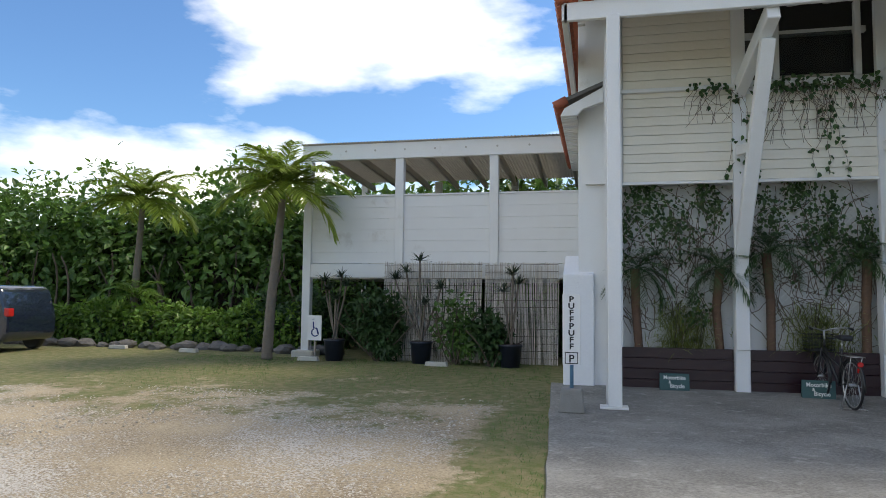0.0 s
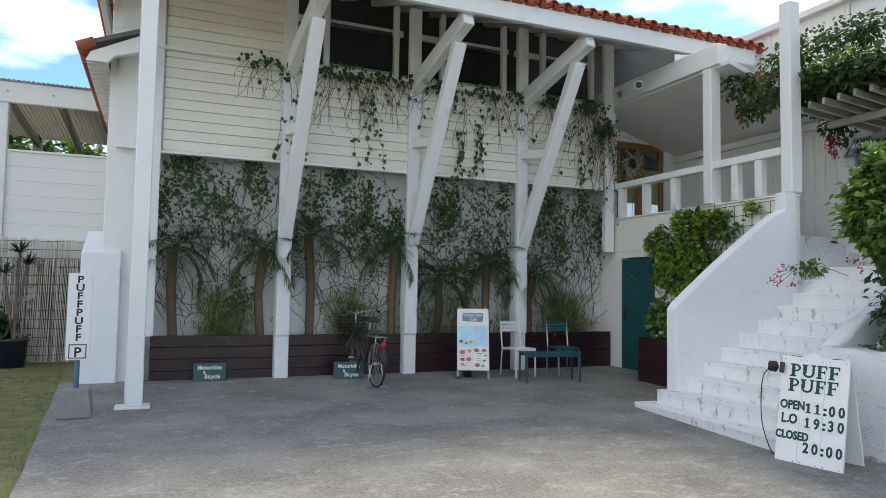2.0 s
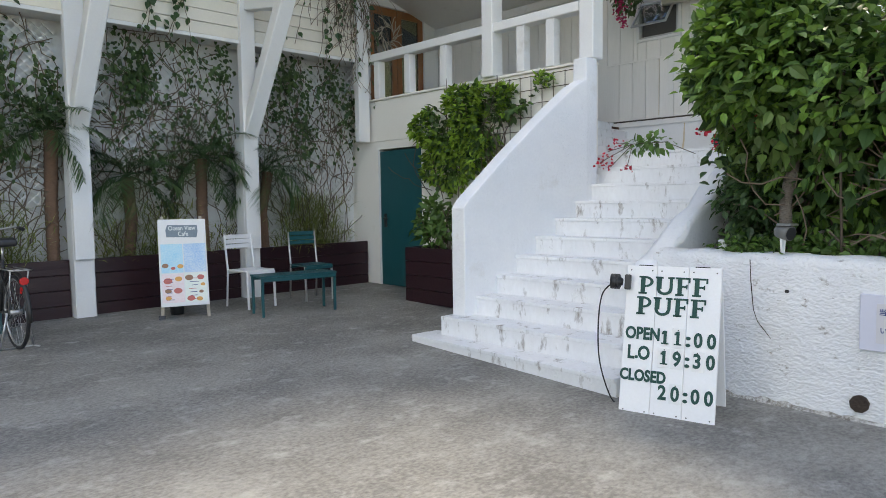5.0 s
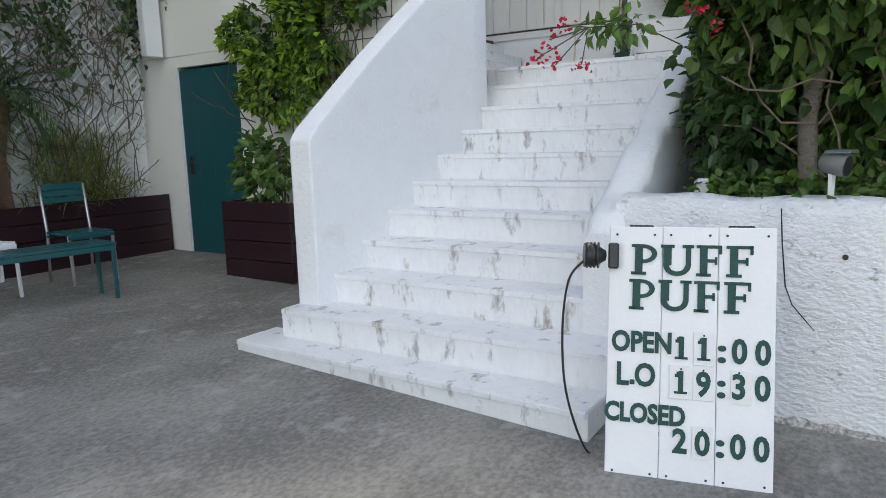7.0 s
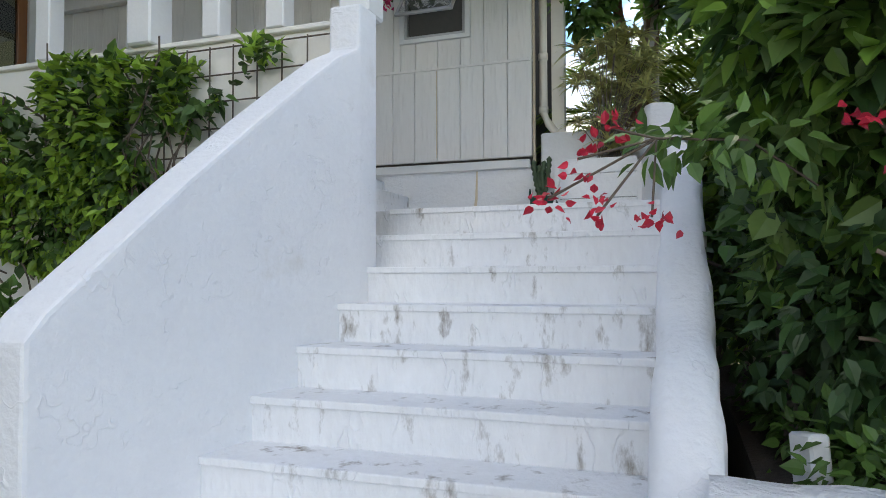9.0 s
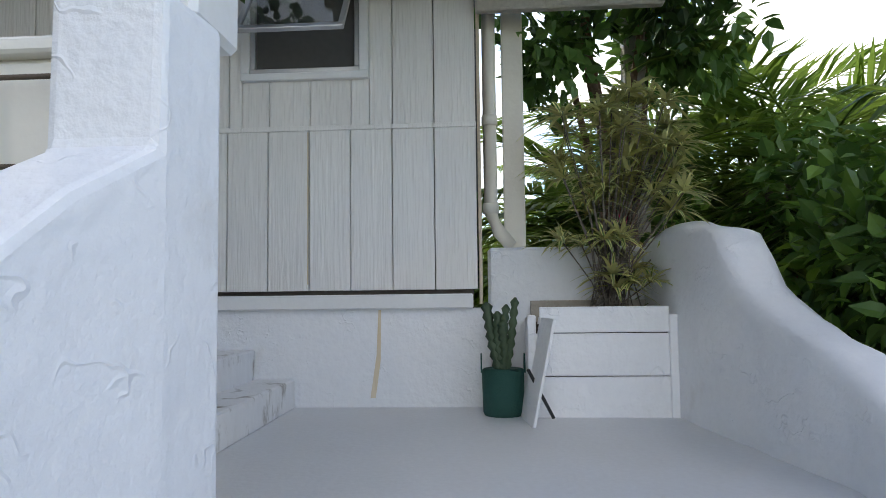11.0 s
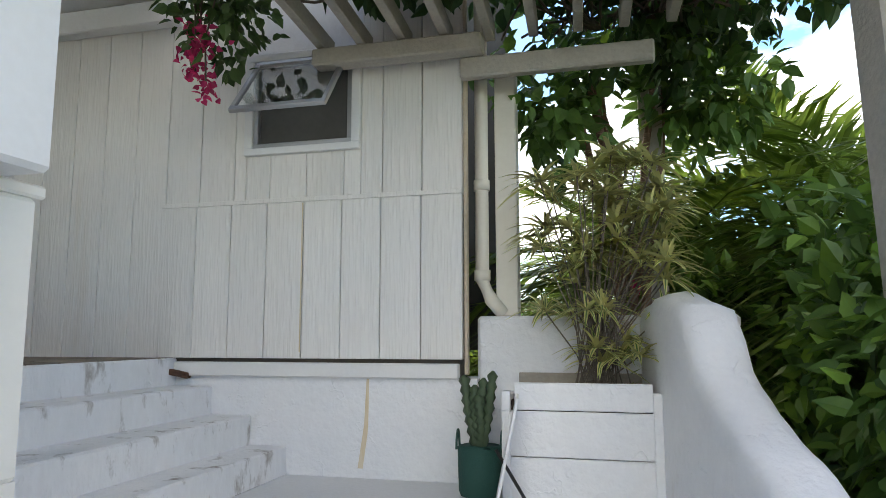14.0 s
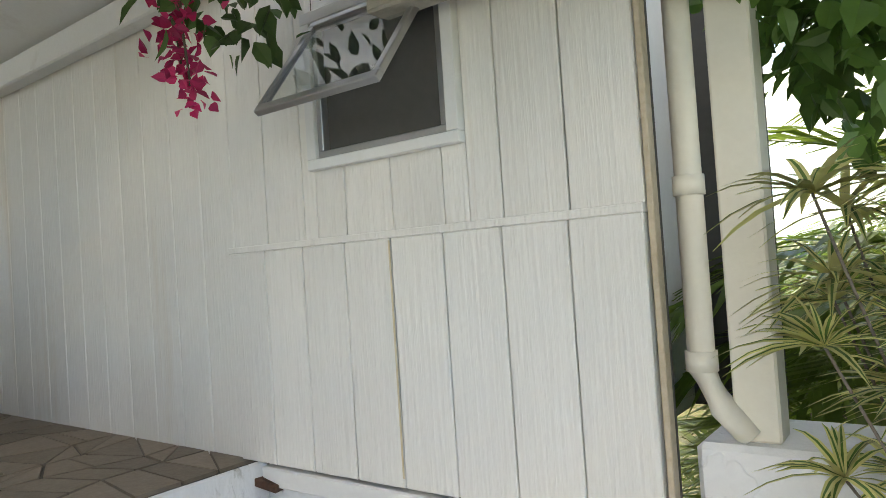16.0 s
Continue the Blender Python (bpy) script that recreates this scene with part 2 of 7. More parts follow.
def glass_mat(name, tint=(0.9, 0.95, 0.95), rough=0.02):
    m = bpy.data.materials.new(name)
    m.use_nodes = True
    b = m.node_tree.nodes["Principled BSDF"]
    b.inputs["Base Color"].default_value = (*tint, 1)
    b.inputs["Roughness"].default_value = rough
    b.inputs["Transmission Weight"].default_value = 1.0
    b.inputs["IOR"].default_value = 1.45
    return m


GLASS = glass_mat("window_glass")
GLASS_DARK = glass_mat("tinted_glass", (0.25, 0.28, 0.28))


# ---- shape helpers ----
def add_box(bm, x0, x1, y0, y1, z0, z1, m=None):
    vs = [bm.verts.new(Vector(p) if m is None else m @ Vector(p)) for p in
          ((x0, y0, z0), (x1, y0, z0), (x1, y1, z0), (x0, y1, z0), (x0, y0, z1), (x1, y0, z1), (x1, y1, z1), (x0, y1, z1))]
    for f in ((3, 2, 1, 0), (4, 5, 6, 7), (0, 1, 5, 4), (1, 2, 6, 5), (2, 3, 7, 6), (3, 0, 4, 7)):
        bm.faces.new([vs[i] for i in f])
    return vs


def box(x0, x1, y0, y1, z0, z1, bevel=0.006, m=None):
    bm = bmesh.new()
    add_box(bm, x0, x1, y0, y1, z0, z1, m)
    if bevel:
        bmesh.ops.bevel(bm, geom=bm.edges[:], offset=bevel, segments=1, affect='EDGES', profile=0.5)
    return bm


def add_beam(bm, p, q, w, h, up=(0, 0, 1)):
    p, q = Vector(p), Vector(q)
    d = (q - p).normalized()
    s = d.cross(Vector(up)).normalized()
    u = s.cross(d)
    vs = []
    for c in (p, q):
        for a, b in ((-1, -1), (1, -1), (1, 1), (-1, 1)):
            vs.append(bm.verts.new(c + s * a * w / 2 + u * b * h / 2))
    for f in ((3, 2, 1, 0), (4, 5, 6, 7), (0, 1, 5, 4), (1, 2, 6, 5), (2, 3, 7, 6), (3, 0, 4, 7)):
        bm.faces.new([vs[i] for i in f])


def beam(p, q, w, h, bevel=0.008, up=(0, 0, 1)):
    bm = bmesh.new()
    add_beam(bm, p, q, w, h, up)
    if bevel:
        bmesh.ops.bevel(bm, geom=bm.edges[:], offset=bevel, segments=1, affect='EDGES', profile=0.5)
    return bm


def add_tube(bm, pts, radii, n=8, cap=True):
    pts = [Vector(p) for p in pts]
    if not hasattr(radii, "__len__"):
        radii = [radii] * len(pts)
    rings = []
    ref = Vector((0.31, 0.17, 0.93))
    for i, p in enumerate(pts):
        d = (pts[min(i + 1, len(pts) - 1)] - pts[max(i - 1, 0)]).normalized()
        a = d.cross(ref if abs(d.dot(ref)) < 0.95 else Vector((1, 0, 0))).normalized()
        b = d.cross(a)
        rings.append([bm.verts.new(p + (a * math.cos(k * 2 * math.pi / n) + b * math.sin(k * 2 * math.pi / n)) * radii[i]) for k in range(n)])
    for r0, r1 in zip(rings, rings[1:]):
        for k in range(n):
            f = bm.faces.new((r0[k], r0[(k + 1) % n], r1[(k + 1) % n], r1[k]))
            f.smooth = True
    if cap:
        bm.faces.new(rings[0][::-1])
        bm.faces.new(rings[-1])


def tube(pts, radii, n=8, cap=True):
    bm = bmesh.new()
    add_tube(bm, pts, radii, n, cap)
    return bm


def prism(poly, axis, a, b, bevel=0.0):
    """A polygon of (u, v) pushed from a to b along an axis; x: (y, z), y: (x, z), z: (x, y)."""
    bm = bmesh.new()

    def at(u, v, w):
        return {"x": (w, u, v), "y": (u, w, v), "z": (u, v, w)}[axis]
    r0 = [bm.verts.new(at(u, v, a)) for u, v in poly]
    r1 = [bm.verts.new(at(u, v, b)) for u, v in poly]
    n = len(poly)
    bm.faces.new(r0)
    bm.faces.new(r1[::-1])
    for i in range(n):
        bm.faces.new((r0[i], r1[i], r1[(i + 1) % n], r0[(i + 1) % n]))
    bmesh.ops.recalc_face_normals(bm, faces=bm.faces[:])
    if bevel:
        bmesh.ops.bevel(bm, geom=bm.edges[:], offset=bevel, segments=2, affect='EDGES', profile=0.5)
    return bm


def part(name, bm, material, parent=None, label=""):
    me = bpy.data.meshes.new(name)
    bm.to_mesh(me)
    bm.free()
    me.materials.append(material)
    ob = new(name, me)
    if parent is not None:
        ob.parent = parent
    if label:
        tagged(ob, label)
    return ob


def piece(name, me, parent, m=None):
    """A repeat of a piece on shared mesh data."""
    ob = new(name, me)
    ob.parent = parent
    if m is not None:
        ob.matrix_basis = m
    return ob


def mesh_of(name, bm, material):
    me = bpy.data.meshes.new(name)
    bm.to_mesh(me)
    bm.free()
    me.materials.append(material)
    return me


def thing(name, label, category, group="", kind="", at=(0, 0, 0), turn=0):
    ob = new(name)
    ob.empty_display_size = 0.1
    ob.matrix_basis = pose(*at, 0, 0, turn)
    return tagged(ob, label, category, group, kind)


def raw(name, verts, faces, material, parent=None, label="", smooth=False):
    me = bpy.data.meshes.new(name)
    me.from_pydata(verts, [], faces)
    me.materials.append(material)
    if smooth:
        me.polygons.foreach_set("use_smooth", [True] * len(me.polygons))
    me.update()
    ob = new(name, me)
    if parent is not None:
        ob.parent = parent
    if label:
        tagged(ob, label)
    return ob


def unit(v):
    return v / np.maximum(np.linalg.norm(v, axis=1, keepdims=True), 1e-9)


def leaves(name, pos, axis, normal, length, width, material, parent=None, label="", fold=0.18, droop=0.12):
    """Many small folded leaves, each of its own four triangles."""
    pos, axis, normal = np.asarray(pos, float), unit(np.asarray(axis, float)), np.asarray(normal, float)
    side = unit(np.cross(axis, normal) + 1e-6)
    up = np.cross(side, axis)
    n = len(pos)
    length = np.broadcast_to(length, n)[:, None]
    width = np.broadcast_to(width, n)[:, None]
    def at(u, w):
        return pos + axis * length * u + side * width * w + up * (width * fold * abs(w) * 2 - length * droop * u * u)
    v = np.stack([pos, at(0.22, -0.42), at(0.22, 0.42), at(0.52, -0.46), at(0.52, 0.46), at(1.0, 0.0), at(0.4, 0.0)], 1).reshape(-1, 3)
    k = np.arange(n)[:, None] * 7
    f = np.concatenate([k + [6, p_, q_] for p_, q_ in ((1, 0), (3, 1), (5, 3), (4, 5), (2, 4), (0, 2))])
    return raw(name, v.tolist(), f.tolist(), material, parent, label)


def blades(name, pos, axis, length, width, material, parent=None, label="", droop=0.4, segs=3):
    """Long narrow leaves that bend under their weight."""
    pos, axis = np.asarray(pos, float), unit(np.asarray(axis, float))
    n = len(pos)
    length = np.broadcast_to(length, n).astype(float)
    width = np.broadcast_to(width, n).astype(float)
    side = unit(np.cross(axis, np.array([0, 0, 1.0])) + np.random.default_rng(n).normal(0, 0.15, (n, 3)))
    out = []
    for s in range(segs + 1):
        u = s / segs
        c = pos + axis * (length * u)[:, None] - np.array([0, 0, 1.0]) * (length * droop * u * u)[:, None]
        w = (width * (1 - u) ** 0.7 * (0.6 + 0.8 * min(u * 3, 1)))[:, None] / 2 + 0.0004
        out += [c - side * w, c + side * w]
    v = np.stack(out, 1).reshape(-1, 3)
    k = np.arange(n)[:, None] * (2 * segs + 2)
    f = np.concatenate([k + [2 * s, 2 * s + 1, 2 * s + 3, 2 * s + 2] for s in range(segs)])
    return raw(name, v.tolist(), f.tolist(), material, parent, label)


def blob_points(rng, n, blobs, shell=0.45, rough=0.22, freq=1.1):
    """Points in the outer shell of a union of ellipsoids with an uneven outline; and the outward way at each."""
    per = np.array([b[3] * b[4] + b[4] * b[5] + b[3] * b[5] for b in blobs])
    pick = rng.choice(len(blobs), n, p=per / per.sum())
    d = unit(rng.normal(size=(n, 3)))
    c = np.array([b[:3] for b in blobs])[pick]
    r = np.array([b[3:6] for b in blobs])[pick]
    lump = np.array([noise.noise(Vector((d[i] * r[i] + c[i]) * freq)) for i in range(n)])
    fine = np.array([noise.noise(Vector((d[i] * r[i] + c[i]) * freq * 3.1)) for i in range(n)])
    k = (1 - shell * rng.random(n) ** 1.6) * (1 + rough * 2 * lump + rough * fine)
    return c + d * r * k[:, None], d, lump


def bush(name, n, blobs, size, material, parent, rng, shell=0.45, rough=0.22, lumpcut=-9, droop=0.35, freq=1.1, label="", keep=None):
    p, d, lump = blob_points(rng, n, blobs, shell, rough, freq)
    ok = lump > lumpcut
    if keep is not None:
        ok &= keep(p)
    p, d = p[ok], d[ok]
    m = len(p)
    axis = unit(d + rng.normal(0, 0.7, (m, 3)) + np.array([0, 0, -droop]))
    nrm = unit(d * 0.5 + np.array([0, 0, 0.9]) + rng.normal(0, 0.45, (m, 3)))
    ln = size * rng.uniform(0.65, 1.35, m)
    return leaves(name, p, axis, nrm, ln, ln * rng.uniform(0.5, 0.75, m), material, parent, label)


# ---- ground ----
def gz(x, y):
    """The forecourt climbs a little towards the house."""
    return 0.17 * min(1.0, max(0.0, (y - 4.2) / 6.0))


def slab_edge(y):
    return -0.23 - 0.059 * (y - 5.0)


def ground_material():
    m = mat("gravel_and_grass", (0.48, 0.385, 0.255), (0.20, 0.15, 0.095), 0.95, 0.9, 45, 1.0, 1.0, spread=0.22)
    n, l = m.node_tree.nodes, m.node_tree.links
    b = n["Principled BSDF"]
    base = b.inputs["Base Color"].links[0].from_socket
    geo = n.new("ShaderNodeNewGeometry")
    sep = n.new("ShaderNodeSeparateXYZ")
    l.new(geo.outputs["Position"], sep.inputs[0])

    def noise_at(scale, detail=8, rough=0.65):
        t = n.new("ShaderNodeTexNoise")
        t.inputs["Scale"].default_value, t.inputs["Detail"].default_value, t.inputs["Roughness"].default_value = scale, detail, rough
        l.new(geo.outputs["Position"], t.inputs["Vector"])
        return t.outputs["Fac"]

    def rng_map(sock, a, c, lo=0.0, hi=1.0):
        r = n.new("ShaderNodeMapRange")
        for k, v in zip(("From Min", "From Max", "To Min", "To Max"), (a, c, lo, hi)):
            r.inputs[k].default_value = v
        l.new(sock, r.inputs["Value"])
        return r.outputs["Result"]

    def math2(op, a, c):
        q = n.new("ShaderNodeMath")
        q.operation = op
        for i, s in enumerate((a, c)):
            if isinstance(s, float):
                q.inputs[i].default_value = s
            else:
                l.new(s, q.inputs[i])
        return q.outputs[0]
    # pale crushed stone along a wheel track
    stone = rng_map(math2('ADD', noise_at(38, 3), math2('MULTIPLY', noise_at(0.45), 1.1)), 1.06, 1.20)
    mx0 = n.new("ShaderNodeMixRGB")
    mx0.inputs[2].default_value = (0.54, 0.50, 0.44, 1)
    l.new(base, mx0.inputs[1])
    l.new(stone, mx0.inputs[0])
    # grass grows towards the annex and along the slab
    far = rng_map(sep.outputs["Y"], 5.0, 12.6, -0.26, 0.42)
    near = rng_map(sep.outputs["X"], -1.7, -0.45, -0.30, 0.42)
    mask = math2('MAXIMUM', far, near)
    outer = rng_map(sep.outputs["Y"], -8.0, -14.0, -0.5, 0.4)
    mask = math2('MAXIMUM', mask, outer)
    g = math2('ADD', mask, math2('ADD', math2('MULTIPLY', noise_at(0.9), 1.1), math2('MULTIPLY', noise_at(9), 0.5)))
    fac = rng_map(g, 0.74, 0.86)
    gr = n.new("ShaderNodeMixRGB")
    gr.inputs[1].default_value = (0.135, 0.15, 0.045, 1)
    gr.inputs[2].default_value = (0.24, 0.20, 0.10, 1)
    l.new(rng_map(noise_at(6), 0.42, 0.62), gr.inputs[0])
    mx = n.new("ShaderNodeMixRGB")
    l.new(fac, mx.inputs[0])
    l.new(mx0.outputs["Color"], mx.inputs[1])
    l.new(gr.outputs["Color"], mx.inputs[2])
    l.new(mx.outputs["Color"], b.inputs["Base Color"])
    return m


GROUND = ground_material()
gxs = sorted(set([-3000, -900, -300, -120, -60, -40, 40, 60, 120, 300, 900, 3000] + [-30 + i for i in range(61)]))
gys = sorted(set([-3000, -900, -300, -120, -60, -40, 60, 120, 300, 900, 3000] + [-30 + i for i in range(76)]))
gv = [(x, y, gz(x, y) + (0.02 * noise.noise(Vector((x * 0.4, y * 0.4, 0))) if abs(x) < 31 and -31 < y < 46 else 0)) for y in gys for x in gxs]
nx = len(gxs)
gf = [(j * nx + i, j * nx + i + 1, (j + 1) * nx + i + 1, (j + 1) * nx + i) for j in range(len(gys) - 1) for i in range(nx - 1)]
tagged(raw("ground", gv, gf, GROUND, smooth=True), "sandy gravel yard with worn patches of grass", "ground", kind="structure")

# concrete forecourt, 4 cm proud, with an uneven edge
sy = [-14 + 0.5 * i for i in range(50)]
sv, sf = [], []
for j, y in enumerate(sy):
    e = slab_edge(y) + 0.03 * noise.noise(Vector((0, y * 1.7, 3)))
    for x in (e - 0.02, e, 2, 4, 6, 8.4, 14):
        sv.append((x, y, gz(x, y) + (0.035 if x > e - 0.01 else -0.05)))
for j in range(len(sy) - 1):
    for i in range(6):
        sf.append((j * 7 + i, j * 7 + i + 1, (j + 1) * 7 + i + 1, (j + 1) * 7 + i))
tagged(raw("pavement", sv, sf, CONCRETE), "worn grey concrete forecourt with pale scuffs", "pavement", kind="structure")


# ---- main house: vine-clad front ----
YW = 10.25       # face of the upper boarding
XC = (2.38, 4.42, 6.445)    # column centres
house = thing("wall_north", "white boarded house front with columns, braces and lattice", "wall", kind="structure")
part("wall_core", box(-0.05, 8.5, 10.72, 11.0, 0.0, 4.0, 0), WHITE, house)
part("wall_core", box(0.02, 2.45, YW + 0.03, 10.72, 3.48, 6.6, 0), WHITE, house)
part("wall_core", box(2.45, 8.5, YW + 0.03, 10.72, 3.48, 4.93, 0), WHITE, house)
# upper storey behind the open gallery, its shade painted as a dark tone
part("gallery_back", box(2.45, 11.6, 12.2, 12.4, 4.4, 7.4, 0), DARKROOM, house, "gallery wall under the roof, coloured as dim shade")
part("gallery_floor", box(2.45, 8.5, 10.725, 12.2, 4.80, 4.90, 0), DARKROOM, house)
ledge = part("ledge", box(0.5, 8.3, YW - 0.10, YW + 0.02, 4.93, 4.99), WHITE, house)
for k, (a, b) in enumerate(((0.62, 2.30), (2.46, 4.34), (4.50, 6.36), (6.53, 8.2))):
    z = 3.49
    top = 6.4 if k == 0 else 4.92
    me = mesh_of("board", box(0, b - a, -0.012, 0.028, 0.0, 0.146, 0.004), WHITE_BOARD)
    while z < top - 0.1:
        if not 4.90 < z < 4.97:
            piece("board", me, house, pose(a, YW, z, -3.0))
        z += 0.151
for x in (0.5,) + XC + (8.28,):
    part("pilaster", box(x - 0.10, x + 0.10, YW - 0.07, YW + 0.03, 0.84 if x < 8 else 2.3, 6.2), WHITE, house)
part("drip_board", box(0.45, 8.3, YW - 0.03, YW + 0.06, 3.44, 3.485, 0.004), WHITE, house)
# gallery windows and rails
for a, b in ((2.6, 4.25), (4.62, 6.28), (6.62, 8.15)):
    part("gallery_rail", box(a - 0.1, b + 0.1, 10.45, 10.55, 4.99, 5.12), WHITE, house)
    part("gallery_rail", box(a - 0.1, b + 0.1, 10.62, 10.70, 5.86, 5.96), WHITE, house)
    for x in (a + 0.35, b - 0.12):
        part("gallery_post", box(x, x + 0.09, 10.44, 10.54, 5.12, 6.3), WHITE, house)
    sash_ = part("gallery_window", box(a + 0.46, b - 0.14, 10.50, 10.53, 5.125, 5.18, 0.003), WOOD_GREY, house, "dim gallery window with a weathered frame")
    part("pane", box(a + 0.46, b - 0.14, 10.512, 10.518, 5.18, 5.86, 0), GLASS_DARK, sash_)
part("corner_pier", prism([(10.3, 0.0), (13.6, 0.0), (13.6, 2.35), (11.2, 2.35), (10.3, 2.0)], "x", -0.35, 0.15, 0.02), PLASTER, house)
part("corner_wall", box(-0.10, 0.42, 10.4, 14.2, 0.0, 6.2, 0.01), WHITE, house)
part("side_wall", box(-0.02, 0.3, 14.2, 20.0, 0, 6.2, 0), WHITE, house)

for x, dx in zip(XC, (0.12, 0.17, 0.22)):
    col = thing("column", "square white post with a leaning brace to the eaves", "column", "braced columns of the house front", at=(x, 10.32, 0))
    part("shaft", box(-0.105, 0.105, -0.1, 0.12, 0.15, 2.26, 0.012), WHITE, col)
    part("brace", beam((0, 0.0, 2.15), (dx, -1.52, 5.20), 0.19, 0.17, 0.012, (0, -1, 0)), WHITE, col)
    part("outrigger", beam((0.0, 0.0, 4.86), (dx, -1.84, 5.46), 0.17, 0.24, 0.012), WHITE, col)
    part("strut", beam((0, 0.0, 3.95), (dx * 0.6, -0.8, 3.85), 0.13, 0.15, 0.01), WHITE, col)

# ---- eaves and roof ----
roof = thing("roof", "low roof of red clay tiles with a white eaves board", "roof", kind="structure")
part("fascia", box(-0.24, 10.0, 8.40, 8.48, 5.50, 5.76, 0.006), WHITE, roof)
part("fascia", box(-0.27, -0.19, 8.40, 14.0, 5.50, 5.74, 0.006), WHITE, roof)
part("soffit", prism([(8.48, 5.72), (12.6, 7.25), (12.6, 7.33), (8.42, 5.80)], "x", -0.2, 10.2), WHITE, roof)
for i in range(17):
    x = 0.05 + 0.6 * i
    part("rafter", beam((x, 8.47, 5.66), (x, 12.4, 7.12), 0.07, 0.12, 0.004), WHITE, roof)
part("gable_wall", box(-0.1, 2.4, 10.3, 10.42, 6.2, 6.7, 0), WHITE, roof)
rv = [(-0.3, 8.36, 5.80), (10.2, 8.36, 5.80), (10.2, 12.8, 7.44), (-0.3, 12.8, 7.44), (-0.3, 17.5, 5.70), (10.2, 17.5, 5.70)]
raw("underlay", rv, [(0, 1, 2, 3), (3, 2, 5, 4)], TILE_STUFF, roof)
# cover tiles: the eaves row one by one, the rest as courses
arc = [(math.cos(math.pi * k / 6), math.sin(math.pi * k / 6)) for k in range(7)]


def barrel(bm, x, y, z, r, length, slope, taper=0.88, thick=0.016):
    c, s = math.cos(slope), math.sin(slope)
    rings = []
    for u, rr in ((0, r), (length, r * taper)):
        for q in (rr, rr - thick):
            rings.append([bm.verts.new((x + q * a, y + u * c - 0 * b, z + u * s + q * b)) for a, b in arc])
    o0, i0, o1, i1 = rings
    for k in range(6):
        bm.faces.new((o0[k], o0[k + 1], o1[k + 1], o1[k]))
        bm.faces.new((i0[k + 1], i0[k], i1[k], i1[k + 1]))
        bm.faces.new((o0[k + 1], o0[k], i0[k], i0[k + 1]))


SL = math.atan2(1.64, 4.44)
bm = bmesh.new()
barrel(bm, 0, 0, 0, 0.085, 0.36, SL)
tile_me = mesh_of("tile", bm, TILE)
bm = bmesh.new()
barrel(bm, 0, 0, 0, 0.10, 0.30, SL)
bmesh.ops.scale(bm, vec=(1, 1, -0.75), verts=bm.verts[:])
bmesh.ops.reverse_faces(bm, faces=bm.faces[:])
pan_me = mesh_of("tile", bm, TILE)
for i in range(46):
    x = -0.24 + i * 0.228
    piece("tile", tile_me, roof, pose(x, 8.30 + 0.012 * random.uniform(-1, 1), 5.80, 0, 0, random.uniform(-2, 2)))
    piece("tile", pan_me, roof, pose(x + 0.114, 8.33, 5.845, 0, 0, random.uniform(-2, 2)))
bm = bmesh.new()
for j in range(1, 15):
    for i in range(46):
        barrel(bm, -0.24 + i * 0.228, 8.30 + j * 0.30 * math.cos(SL), 5.80 + j * 0.30 * math.sin(SL) + 0.004, 0.085, 0.33, SL)
part("tile_courses", bm, TILE_STUFF, roof)["kind"] = "stuff"
part("ridge", tube([(-0.3, 12.75, 7.46), (10.2, 12.75, 7.46)], 0.13, 10), ROCK, roof, "grey mortared ridge")
bm = bmesh.new()
for j in range(26):
    add_tube(bm, [(-0.36, 8.38 + j * 0.21, 5.78), (-0.16, 8.38 + j * 0.21, 5.85)], [0.075, 0.07], 8)
part("verge_tiles", bm, TILE_STUFF, roof)["kind"] = "stuff"

lower_roof = thing("side_eaves", "small lower side roof with red tiles and white bracket", "roof", kind="structure")
part("bracket", prism([(8.9 - 9.2, 4.62), (0.30, 4.93), (0.30, 4.70), (-0.02, 4.60), (-0.10, 4.50), (-0.36, 4.50)], "y", 9.75, 9.85), WHITE, lower_roof)
part("deck", prism([(-0.42, 4.66), (0.30, 4.95), (0.30, 5.01), (-0.42, 4.72)], "y", 9.70, 15.2), ROCK, lower_roof)
bm = bmesh.new()
for j in range(24):
    add_tube(bm, [(-0.46, 9.76 + j * 0.225, 4.66), (-0.26, 9.76 + j * 0.225, 4.76)], [0.075, 0.07], 8)
part("tile_row", bm, TILE_STUFF, lower_roof)["kind"] = "stuff"
for j in range(22):
    part("soffit_slat", box(-0.36, -0.1, 9.9 + j * 0.22, 9.9 + j * 0.22 + 0.14, 4.50, 4.53, 0), WHITE, lower_roof)

eave_post = thing("eaves_post", "tall square white timber post on a metal shoe", "post", at=(0.43, 8.43, gz(0, 8.43) + 0.03))
part("shaft", box(-0.09, 0.09, -0.09, 0.09, 0.03, 5.38, 0.01), WHITE, eave_post)
part("shoe", box(-0.2, 0.17, -0.13, 0.13, 0.0, 0.03, 0.006), WHITE, eave_post)
trellis = thing("lattice_frame", "white metal lattice frame beside the eaves post", "lattice", at=(0.33, 8.6, 3.0))
for y in (0.1, 0.55):
    part("upright", box(-0.015, 0.015, y - 0.015, y + 0.015, -2.84, 2.6, 0), WHITE, trellis)
for k in range(9):
    part("rung", beam((0, 0.1, -2.2 + k * 0.53), (0, 0.55, -1.9 + k * 0.53), 0.025, 0.04, 0), WHITE, trellis)

